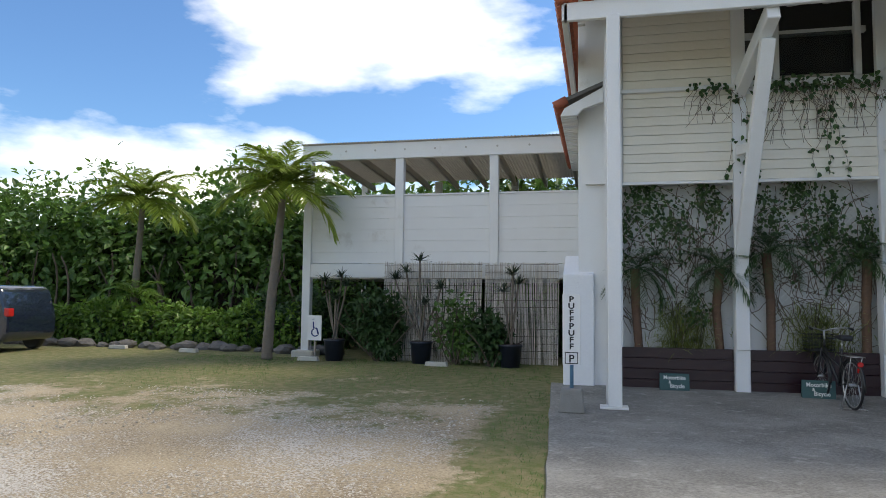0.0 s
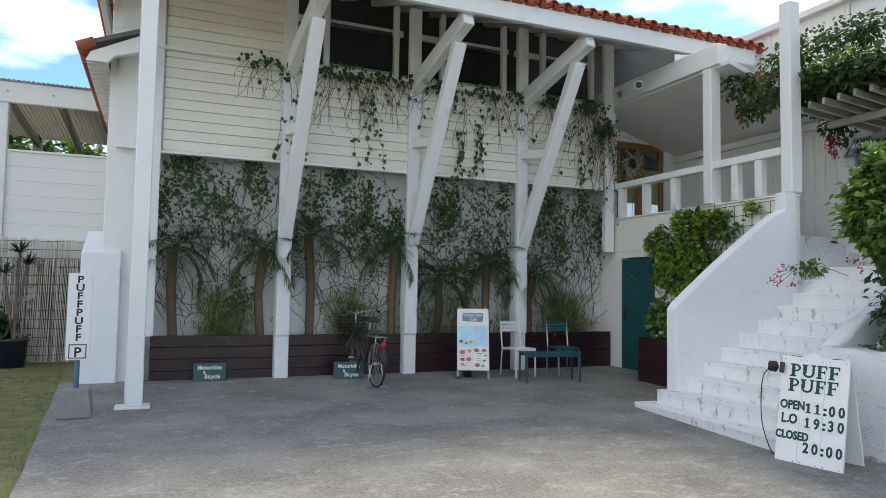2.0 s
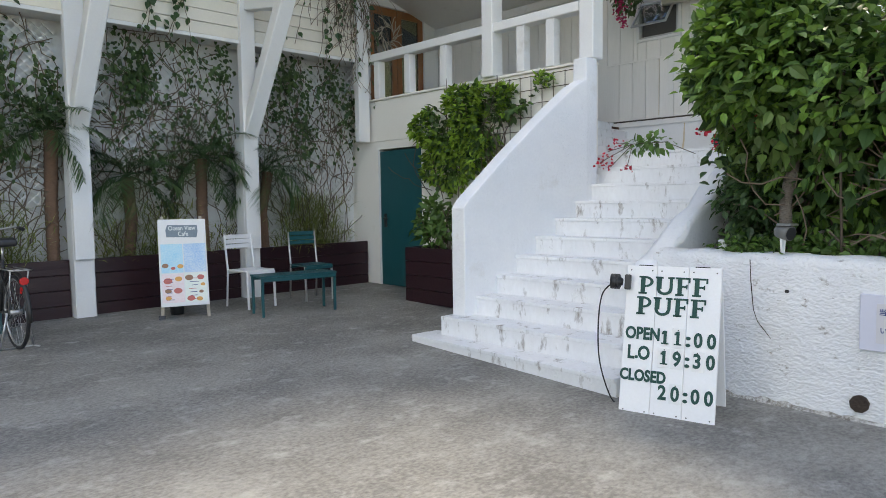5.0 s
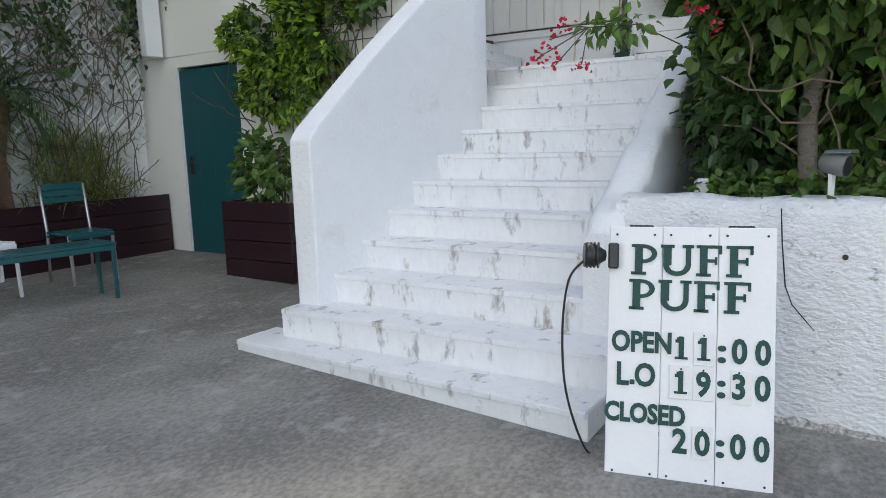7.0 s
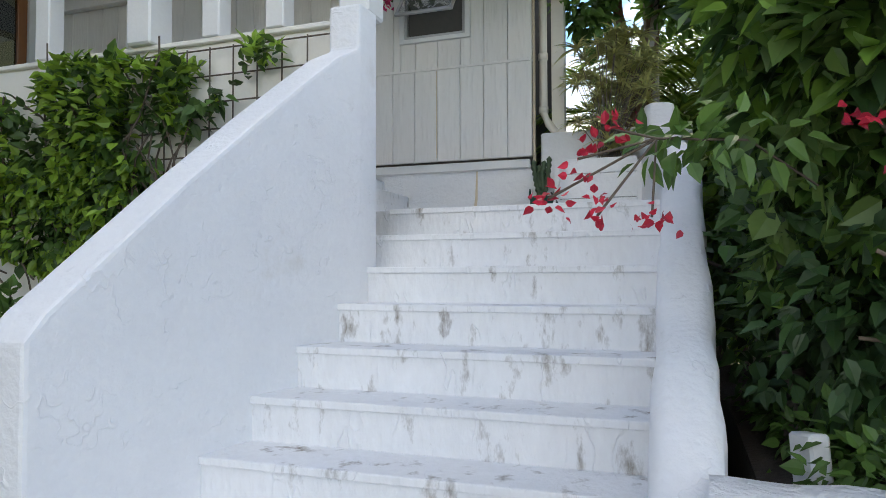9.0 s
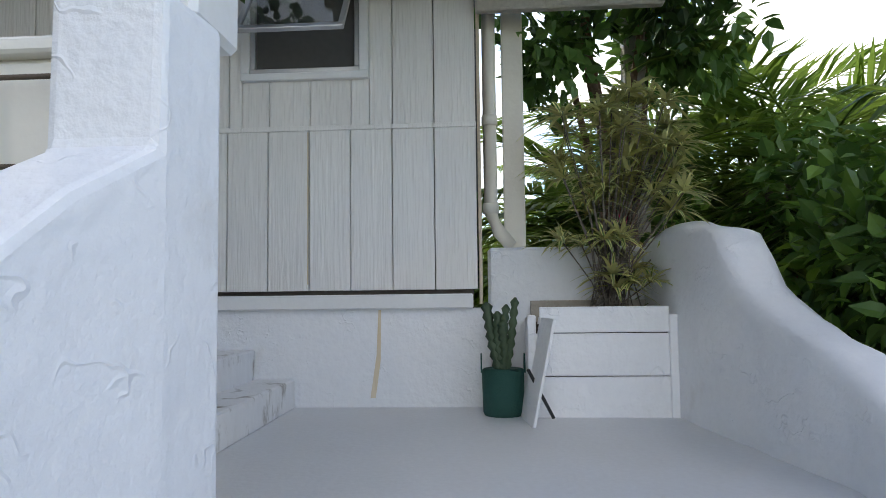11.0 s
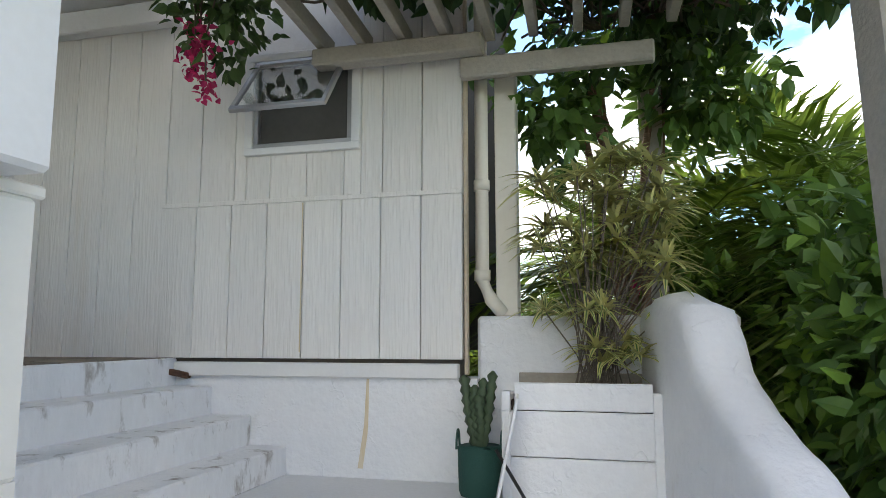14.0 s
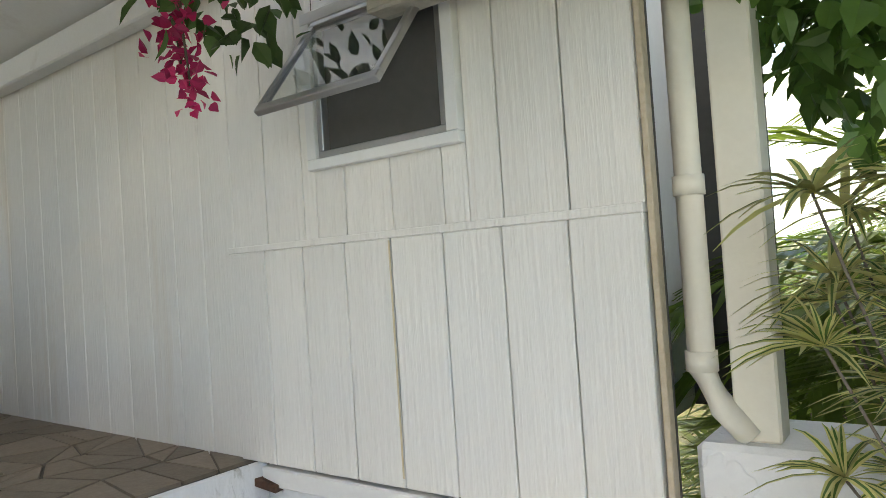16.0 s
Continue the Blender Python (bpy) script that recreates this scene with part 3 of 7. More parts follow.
# planter boxes between the columns
for a, b in ((0.56, 2.265), (2.495, 4.305), (4.535, 6.33), (6.56, 8.43)):
    p = thing("planter", "dark brown stained plank planter box against the house", "planter", "planters along the house front", at=((a + b) / 2, 10.4, 0.17))
    w = (b - a) / 2
    for k in range(4):
        part("plank", box(-w, w, -0.04, -0.01, 0.0 + k * 0.168, 0.162 + k * 0.168, 0.004), PLANTER, p)
    part("soil", box(-w, w, -0.01, 0.3, 0.0, 0.6, 0), SOIL_SHADE, p)

# lattice panels
lat = thing("lattice", "white diagonal wooden lattice fixed to the wall", "lattice", kind="structure")
for a, b in ((0.62, 2.28), (2.48, 4.32), (4.52, 6.35), (6.55, 8.35)):
    bm = bmesh.new()
    z0, z1, s = 1.45, 3.42, 0.105
    for sg in (1, -1):
        c = a - (z1 - z0)
        while c < b + (z1 - z0):
            xa, xb = max(a, c if sg > 0 else c - (z1 - z0)), min(b, c + (z1 - z0) if sg > 0 else c)
            if xb - xa > 0.03:
                za, zb = (z0 + (xa - c), z0 + (xb - c)) if sg > 0 else (z0 + (c - xa), z0 + (c - xb))
                y = 10.56 if sg > 0 else 10.58
                add_beam(bm, (xa, y, za), (xb, y, zb), 0.016, 0.022, (0, 1, 0))
            c += s
    part("lattice_panel", bm, WHITE, lat)

# ---- annex ----
annex = thing("annex_wall", "white boarded raised annex on posts with a corrugated roof", "annex", kind="structure")
AX = (-6.54, -4.27, -2.06, 0.1)
for x in AX[:3]:
    part("post", box(x - 0.1, x + 0.1, 13.98, 14.16, 0.28 if x < -6 else 2.0, 4.80, 0.01), WHITE, annex)
part("footing", box(-6.82, -6.28, 13.85, 14.3, 0.05, 0.31, 0.02), KERB, annex)
part("band_beam", box(-6.64, 0.1, 14.0, 14.12, 2.02, 2.35, 0.008), WHITE, annex)
part("eaves_beam", box(-6.68, 0.0, 13.95, 14.06, 4.80, 5.17, 0.008), WHITE, annex)
for k in range(3):
    a, b = AX[k] + 0.1, AX[k + 1] - 0.1
    for j in range(6):
        part("board", box(a, b, 14.06, 14.09, 2.36 + j * 0.262, 2.36 + j * 0.262 + 0.259, 0.003), WHITE, annex)
    part("cap_rail", box(a, b, 14.03, 14.13, 3.93, 3.97, 0.004), WHITE, annex)
part("end_wall", box(-6.62, -6.55, 14.16, 18.0, 2.05, 3.95, 0), WHITE, annex)
part("floor_slab", box(-6.6, 0.1, 14.1, 18.1, 2.0, 2.08, 0), WHITE, annex)
part("rear_wall", box(-6.6, 0.1, 18.0, 18.1, 2.08, 4.25, 0), CREAM, annex)
for x in (-6.5, -4.27, -2.06):
    part("rear_post", box(x - 0.09, x + 0.09, 17.9, 18.08, 0.1, 4.9, 0), WHITE, annex)
for i in range(8):
    x = -6.3 + i * 0.85
    part("rafter", beam((x, 14.06, 4.98), (x, 18.2, 4.78), 0.08, 0.16, 0.004), WOOD_PERG, annex)
bm = bmesh.new()
cols = [(-6.75 + i * 0.019) for i in range(int(6.85 / 0.019))]
top = [[bm.verts.new((x, y, z + 0.012 * math.sin(x * 2 * math.pi / 0.076) + dz)) for x in cols] for y, z, dz in ((13.88, 5.20, 0), (18.4, 5.0, 0))]
for i in range(len(cols) - 1):
    bm.faces.new((top[0][i], top[0][i + 1], top[1][i + 1], top[1][i]))
bmesh.ops.solidify(bm, geom=bm.faces[:], thickness=0.006)
part("roof_sheet", bm, WOOD_PERG, annex, "thin corrugated roof sheeting")
bm = bmesh.new()
for x in [-6.3 + i * 0.72 for i in range(9)]:
    for z in (5.0,):
        add_tube(bm, [(x, 13.965, z), (x, 13.94, z)], 0.025, 8)
part("bolt_heads", bm, KERB, annex)

# ---- balcony block ----
balc = thing("wall_east", "white plastered balcony wall with a doorway below", "wall", kind="structure")
XB = 8.45
part("wall_pier", box(XB, XB + 0.2, 10.09, 10.72, 0.0, 2.3, 0), SMOOTH_WALL, balc)
part("wall_pier", box(XB, XB + 0.2, 6.45, 9.12, 0.0, 2.3, 0), SMOOTH_WALL, balc)
part("lintel", box(XB, XB + 0.2, 9.12, 10.09, 2.19, 2.3, 0), SMOOTH_WALL, balc)
part("balcony_front", box(XB - 0.003, XB + 0.2, 6.44, 10.72, 2.3, 2.90, 0.012), SMOOTH_WALL, balc)
part("kerb_cap", box(XB - 0.03, XB + 0.22, 6.44, 10.72, 2.90, 2.93, 0.006), SMOOTH_WALL, balc)
part("doorway_wall", box(XB + 0.2, XB + 0.3, 9.2, 10.1, 0.0, 2.3, 0), DARKROOM, balc)
door = thing("door_1", "closed dark teal painted plank door with a lever handle", "door", kind="structure", at=(XB + 0.012, 9.605, 0.2))
for k in range(4):
    part("door_board", box(0, 0.04, -0.455 + k * 0.2275, -0.455 + k * 0.2275 + 0.2272, 0.0, 1.96, 0.0006), TEAL, door)
part("door_frame", box(-0.02, 0.1, 0.458, 0.484, -0.03, 1.99, 0.004), WHITE, door)
part("door_frame", box(-0.02, 0.1, -0.484, -0.458, -0.03, 1.99, 0.004), WHITE, door)
hd = part("door_handle", box(-0.02, 0.0, 0.32, 0.37, 0.85, 1.05, 0.004), DARK_STEEL, door)
part("lever", beam((-0.05, 0.345, 0.98), (-0.05, 0.25, 0.98), 0.02, 0.02, 0.004), DARK_STEEL, hd)
part("spindle", beam((0.0, 0.345, 0.98), (-0.05, 0.345, 0.98), 0.02, 0.02, 0), DARK_STEEL, hd)

# rail
rail = thing("balcony_rail", "white timber balcony railing with square balusters", "railing", at=(XB + 0.02, 0, 2.93))
part("top_rail", box(-0.08, 0.08, 7.93, 10.62, 0.53, 0.64, 0.01), WHITE, rail)
part("top_rail", box(-0.08, 0.08, 6.52, 7.77, 0.53, 0.64, 0.01), WHITE, rail)
for y in (10.05, 9.38, 8.66, 7.36, 6.93):
    part("baluster", box(-0.06, 0.06, y - 0.06, y + 0.06, 0.0, 0.53, 0.008), WHITE, rail)
for y, h in ((7.85, 2.12), (6.42, 2.62), (10.62, 2.12)):
    p = thing("balcony_post", "square white timber post standing on the balcony wall", "post", "balcony posts", at=(XB + 0.02, y, 2.93))
    part("shaft", box(-0.1, 0.1, -0.09, 0.09, 0.0, h, 0.012), WHITE, p)
bb = thing("beam_balcony", "deep white beam over the balcony", "beam", kind="structure")
part("beam_body", box(XB - 0.1, XB + 0.12, 7.6, 10.8, 5.05, 5.38, 0.012), WHITE, bb)
ceil = part("ceiling", prism([(XB - 0.02, 5.02), (10.525, 4.40), (10.525, 4.48), (XB - 0.02, 5.10)], "y", 7.45, 11.5), WHITE)
tagged(ceil, "white boarded sloping ceiling over the balcony", "ceiling", kind="structure")
cor = part("trim", box(10.44, 10.526, 7.46, 10.94, 4.27, 4.40, 0.008), WHITE)
tagged(cor, "white timber cornice under the balcony ceiling", "trim", kind="structure")
bf = thing("floor_balcony", "balcony floor of brown crazy paving", "floor", kind="structure")
part("slab", box(XB + 0.2, 10.555, 7.445, 10.95, 2.32, 2.468, 0), PLASTER, bf)
end = thing("wall_balcony_end", "white wall around the brown entrance doors", "wall", kind="structure")
part("wall_left", box(8.3, 9.02, 10.95, 11.1, 2.3, 5.2, 0), WHITE, end)
part("wall_right", box(10.2, 10.6, 10.95, 11.1, 2.3, 5.2, 0), WHITE, end)
part("wall_over", box(9.02, 10.2, 10.95, 11.1, 4.6, 5.2, 0), WHITE, end)
dd = thing("door_2", "brown varnished double glazed entrance doors with a wreath", "door", kind="structure", at=(9.61, 11.0, 2.49))
for sx in (-1, 1):
    x0, x1 = (-0.585, -0.005) if sx < 0 else (0.005, 0.585)
    leaf = part("door_leaf", box(x0, x0 + 0.1, -0.03, 0.03, 0, 2.1, 0.004), WOOD_DOOR, dd)
    part("stile", box(x1 - 0.1, x1, -0.03, 0.03, 0, 2.1, 0.004), WOOD_DOOR, leaf)
    part("rail", box(x0 + 0.1, x1 - 0.1, -0.03, 0.03, 0, 0.35, 0.004), WOOD_DOOR, leaf)
    part("rail", box(x0 + 0.1, x1 - 0.1, -0.03, 0.03, 1.98, 2.1, 0.004), WOOD_DOOR, leaf)
    part("pane", box(x0 + 0.1, x1 - 0.1, -0.005, 0.005, 0.35, 1.98, 0), GLASS_DARK, leaf)
# back of the room behind the panes, shade put into its colour
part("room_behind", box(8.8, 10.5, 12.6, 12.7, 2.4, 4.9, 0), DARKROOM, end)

upper = thing("upper_block", "plain white upper wall behind the tiled roof", "wall", kind="structure")
part("upper_wall", prism([(11.6, 4.6), (16.5, 4.6), (16.5, 8.3), (15.6, 8.6), (11.6, 7.2)], "y", 12.2, 18.5), WHITE, upper)

# ---- stair ----
stair = thing("stairs", "wide white painted concrete steps with worn edges", "stairs", kind="structure")
H, XS, TR = 0.1755, 7.0, 0.271
for n in range(1, 12):
    x0 = {8: 8.085, 9: 8.31, 10: 8.56, 11: 8.90}.get(n, XS + (n - 4) * TR)
    x1 = x0 + 0.4 if n < 11 else 10.56
    yl = {1: 6.92, 2: 6.70, 9: 6.47, 10: 6.445, 11: 6.45}.get(n, 6.55)
    x0l = {1: 6.26, 2: 6.43}.get(n, x0)
    x0r = {1: 6.14, 2: 6.42, 3: 6.72}.get(n, x0)
    bm = prism([(x0r, 4.75 if n > 2 else 4.66), (x1, 4.75 if n > 2 else 4.66), (x1, yl), (x0l, yl)], "z", 0.0 if n == 1 else (n - 1) * H - 0.03, n * H)
    bmesh.ops.bevel(bm, geom=[e for e in bm.edges if all(abs(v.co.z - n * H) < 1e-4 for v in e.verts)], offset=0.012, segments=2, affect='EDGES', profile=0.6)
    part("step", bm, STEP_PAINT, stair)
    ns = prism([(x0r - 0.014, 4.755 if n > 2 else 4.665), (x0r + 0.2, 4.755 if n > 2 else 4.665), (x0l + 0.2, yl - 0.005), (x0l - 0.014, yl - 0.005)], "z", n * H - 0.028, n * H + 0.004, 0.006)
    part("nosing", ns, STEP_PAINT, stair)
for k in range(4):
    z1 = 1.93 + (k + 1) * 0.14
    y0 = (6.79, 6.985, 7.21, 7.42)[k]
    part("step", box(8.47, 10.555 - 0.0 * k, y0, y0 + (0.24 if k < 3 else 0.02), 1.93 if k < 3 else 2.3, z1 if k < 3 else 2.488, 0.008), STEP_PAINT, stair)
# raw concrete block closing the landing behind the pier
part("landing_return", box(8.42, 8.93, 6.38, 6.80, 0.9, 1.70, 0.01), STEP_PAINT, stair)
part("landing_return", box(8.94, 10.56, 6.36, 6.80, 1.2, 11 * H - 0.004, 0.0), STEP_PAINT, stair)
LANDING = mat("grey_worn_landing_paint", (0.72, 0.73, 0.74), (0.58, 0.58, 0.58), 0.5, 2.5, 50, 0.5, 0.1)
part("landing_top", box(9.0, 10.555, 4.86, 6.79, 11 * H - 0.01, 11 * H + 0.0055, 0.002), LANDING, stair, "smooth grey-white painted landing")
# parapet with a sloping top, ending in a pier
par = thing("parapet", "smooth white plastered sloping stair parapet", "parapet", kind="structure")
bm = bmesh.new()
prof = [(6.57, 0.05, 1.36), (6.64, 0.05, 1.44), (7.2, 0.05, 1.891), (7.6, 0.05, 2.213), (7.9, 0.05, 2.455), (8.08, 0.05, 2.60), (8.22, 0.05, 2.68), (8.225, 0.05, 2.915), (8.40, 0.05, 2.915)]
rows_ = []
for x, zb, zt in prof:
    u = (x - 6.57) / (8.28 - 6.57)
    yi = 6.52 - 0.225 * min(u, 1.0) ** 2.2
    rows_.append([bm.verts.new(p) for p in ((x, yi, zb), (x, yi, zt), (x, yi + 0.17, zt), (x, yi + 0.17, zb))])
for r0, r1 in zip(rows_, rows_[1:]):
    for k in range(4):
        bm.faces.new((r0[k], r0[(k + 1) % 4], r1[(k + 1) % 4], r1[k]))
bm.faces.new(rows_[0][::-1])
bm.faces.new(rows_[-1])
bmesh.ops.recalc_face_normals(bm, faces=bm.faces[:])
bmesh.ops.bevel(bm, geom=[e for e in bm.edges if e.calc_face_angle(0) > 0.6], offset=0.015, segments=2, affect='EDGES', profile=0.6)
part("parapet_wall", bm, PLASTER, par)


def lumpy_wall(name, prof, y0, y1, zb, material, parent, amp=0.03, seed=0.0, label="", bend=None):
    """A rounded masonry wall along x with an uneven hand-plastered top; prof: (x, top)."""
    bm = bmesh.new()
    xs = []
    for (xa, za), (xb_, zb_) in zip(prof, prof[1:]):
        k = max(1, int((xb_ - xa) / 0.06))
        xs += [(xa + (xb_ - xa) * i / k, za + (zb_ - za) * i / k) for i in range(k)]
    xs.append(prof[-1])
    yc, hw = (y0 + y1) / 2, (y1 - y0) / 2
    rings = []
    for x, zt in xs:
        zt += amp * noise.noise(Vector((x * 4, seed, 0)))
        ring = []
        sec = [(hw, zb), (hw, zt - 0.5 * (zt - zb)), (hw, zt - 0.07), (hw * 0.9, zt - 0.02), (hw * 0.5, zt), (-hw * 0.5, zt), (-hw * 0.9, zt - 0.02), (-hw, zt - 0.07), (-hw, zt - 0.5 * (zt - zb)), (-hw, zb)]
        for q, z in sec:
            o = amp * 0.6 * noise.noise(Vector((x * 5, q * 9 + seed, z * 5)))
            ring.append(bm.verts.new((x, yc + (bend(x) if bend else 0) + q + o, z + (o if z > zb else 0))))
        rings.append(ring)
    for r0, r1 in zip(rings, rings[1:]):
        for k in range(len(r0) - 1):
            f = bm.faces.new((r0[k], r0[k + 1], r1[k + 1], r1[k]))
            f.smooth = True
    bm.faces.new([bm.verts.new(v.co) for v in rings[0]])
    bm.faces.new([bm.verts.new(v.co) for v in rings[-1]][::-1])
    bmesh.ops.recalc_face_normals(bm, faces=bm.faces[:])
    return part(name, bm, material, parent, label)


kerbw = thing("wall_stair_side", "rough white hand-plastered side wall of the stairs", "wall", kind="structure")
lumpy_wall("side_wall", [(6.70, 0.86), (6.74, 0.95), (6.98, 1.02), (7.4, 1.28), (8.3, 1.80), (8.9, 2.12), (9.35, 2.30), (9.6, 2.38), (9.8, 2.50), (9.95, 2.70), (10.25, 2.76), (10.6, 2.74)], 4.70, 4.89, 0.0, PLASTER, kerbw, 0.035, bend=lambda x: max(0.0, x - 9.2) * 0.16)
lw = thing("wall_planting_bed", "low rough white plastered retaining wall with a crack", "wall", kind="structure")
wall_b = lumpy_wall("retaining_wall", [(-0.2, 1.04), (1.0, 1.04), (2.5, 1.03), (5.6, 1.03)], -0.14, 0.14, -0.02, ROUGH_PLASTER, lw, 0.02, 3.3)
wall_b.matrix_basis = pose(6.93, 4.55, 0, 0, 0, -92)
part("bed_soil", box(6.95, 10.2, -0.6, 4.6, 0.0, 0.93, 0), SOIL_SHADE, lw)

# ---- landing wall of upright boards ----
XW = 10.51
# backing darkened, so the shadow in the board gaps lies in its colour
BOARD_CORE = mat("dark_joint_backing", (0.16, 0.14, 0.12), (0.09, 0.08, 0.07), 0.9, 8, 50, 0.6, 0.2)
bw = thing("wall_boards", "white upright board wall with a small awning window", "wall", kind="structure")
part("wall_core", box(XW + 0.05, XW + 0.2, 5.93, 11.2, 2.40, 3.55, 0), BOARD_CORE, bw)
part("wall_foot", box(XW + 0.046, XW + 0.2, 5.93, 11.2, 1.9, 2.40, 0), WHITE, bw)
part("wall_core", box(XW + 0.05, XW + 0.2, 5.93, 6.42, 3.55, 6.2, 0), BOARD_CORE, bw)
part("wall_core", box(XW + 0.05, XW + 0.2, 7.05, 11.2, 3.55, 6.2, 0), BOARD_CORE, bw)
part("wall_core", box(XW + 0.05, XW + 0.2, 6.42, 7.05, 4.05, 6.2, 0), WHITE, bw)
# room behind the window, its dimness painted into the back wall
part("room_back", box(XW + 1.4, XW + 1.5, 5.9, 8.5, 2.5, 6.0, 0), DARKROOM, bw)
part("room_side", box(XW + 0.2, XW + 1.4, 6.25, 6.32, 2.5, 6.0, 0), WHITE, bw)
part("room_roof", box(XW - 0.1, XW + 1.6, 5.85, 11.2, 6.2, 6.3, 0), WHITE, bw)
BWD = 0.2015
for i in range(25):
    y = 5.905 + i * BWD
    if i < 8:
        part("board", box(XW - 0.002, XW + 0.04, y + 0.0025, y + BWD - 0.0025, 2.49, 3.262, 0.003), SIDING_V, bw)
        if i < 3 or i >= 5:
            if i == 2 or i == 5:
                ya, yb = (y, 6.42) if i == 2 else (7.05, y + BWD)
                part("board", box(XW + 0.018, XW + 0.05, ya + 0.0015, yb - 0.0015, 3.285, 6.2, 0.003), SIDING_V, bw)
            else:
                part("board", box(XW + 0.018, XW + 0.05, y + 0.0025, y + BWD - 0.0025, 3.285, 6.2, 0.003), SIDING_V, bw)
        if 2 <= i <= 5:
            part("board", box(XW + 0.018, XW + 0.05, max(y, 6.42) + 0.0015, min(y + BWD, 7.05) - 0.0015, 3.285, 3.53, 0.003), SIDING_V, bw)
    else:
        part("board", box(XW + 0.018, XW + 0.05, y + 0.0025, y + BWD - 0.0025, 2.475, 6.2, 0.003), SIDING_V, bw)
part("joint_strip", box(XW - 0.008, XW + 0.04, 5.905, 7.52, 3.262, 3.285, 0.002), SIDING_V, bw)
part("bottom_batten", box(XW + 0.01, XW + 0.06, 5.93, 7.42, 2.40, 2.47, 0.006), WHITE, bw)
RUST = mat("rust_stain", (0.64, 0.50, 0.30), (0.76, 0.70, 0.58), 0.8, 9, 60, 0.8, 0.0, stretch=(1, 1, 0.2))
part("rust_streak", prism([(6.40, 1.98), (6.425, 1.98), (6.395, 2.18), (6.385, 2.395), (6.372, 2.395), (6.375, 2.16)], "x", XW + 0.0435, XW + 0.0446), RUST, bw, "thin rust streak")
part("rust_streak", box(XW - 0.0035, XW - 0.0015, 6.713, 6.719, 2.52, 3.255, 0), RUST, bw, "thin rust streak")
part("base_wall", box(XW + 0.045, XW + 0.3, 5.85, 8.0, 1.9, 2.40, 0), PLASTER, bw)
win = thing("window_1", "small grey aluminium awning window propped open", "window", kind="structure", at=(XW, 6.735, 3.55))
for a, b, c, d in ((-0.315, 0.315, -0.035, 0.0), (-0.315, 0.315, 0.46, 0.50), (-0.315, -0.272, 0.0, 0.46), (0.272, 0.315, 0.0, 0.46)):
    part("casing", box(-0.012, 0.05, a, b, c, d, 0.003), WHITE, win)
for a, b, c, d in ((-0.27, 0.27, 0.0, 0.025), (-0.27, 0.27, 0.435, 0.46), (-0.27, -0.245, 0.025, 0.435), (0.245, 0.27, 0.025, 0.435)):
    part("window_frame", box(0.0, 0.06, a, b, c, d, 0.003), STEEL, win)
sash = thing("sash", "", "", at=(0, 0, 0))
sash.parent = win
sash.matrix_basis = pose(-0.005, 0, 0.45, 0, 38, 0)
for a, b, c, d in ((-0.25, 0.25, -0.43, -0.40), (-0.25, 0.25, -0.03, 0.0), (-0.25, -0.225, -0.40, -0.03), (0.225, 0.25, -0.40, -0.03)):
    part("sash_bar", box(-0.012, 0.012, a, b, c, d, 0.003), STEEL, sash)
pn = part("pane", box(-0.002, 0.002, -0.225, 0.225, -0.40, -0.03, 0), GLASS, sash)
pn.visible_shadow = False
# opaque sheet across the window opening, the room's shade put into its colour
part("opening_sheet", box(0.03, 0.034, -0.245, 0.245, 0.025, 0.435, 0), DARKROOM, win)

# planter wall at the end of the landing
pw = thing("wall_landing_end", "low white plastered wall behind the landing", "wall", kind="structure")
part("wall_body", box(10.62, 10.95, 4.7, 5.86, 0.0, 2.69, 0.015), PLASTER, pw)

# ---- pergola ----
perg = thing("pergola", "weathered white timber pergola carrying bougainvillea", "pergola")
part("cross_beam", box(10.36, 10.46, 5.78, 6.62, 3.90, 3.985, 0.008), WOOD_PERG, perg)
part("cross_beam", box(10.44, 10.50, 5.02, 5.9, 3.80, 3.898, 0.008), WOOD_PERG, perg)
part("cross_beam", box(9.53, 9.63, 3.9, 6.7, 3.99, 4.08, 0.008), WOOD_PERG, perg)
for i in range(9):
    y = 6.58 - i * 0.205
    part("slat", beam((10.5, y, 4.03), (8.75, y - 0.014 * i, 4.16), 0.045, 0.09, 0.004), WOOD_PERG, perg)
part("post", beam((9.6, 4.33, 0.9), (9.58, 4.43, 4.1), 0.16, 0.16, 0.01), WOOD_PERG, perg)
part("post", box(10.665, 10.765, 5.67, 5.775, 2.69, 3.9, 0.006), WHITE_BOARD, perg)
part("post", box(11.15, 11.27, 4.95, 5.07, 0.1, 4.1, 0.006), WOOD_PERG, perg)


# ---- planting helpers ----
rng = np.random.default_rng(7)


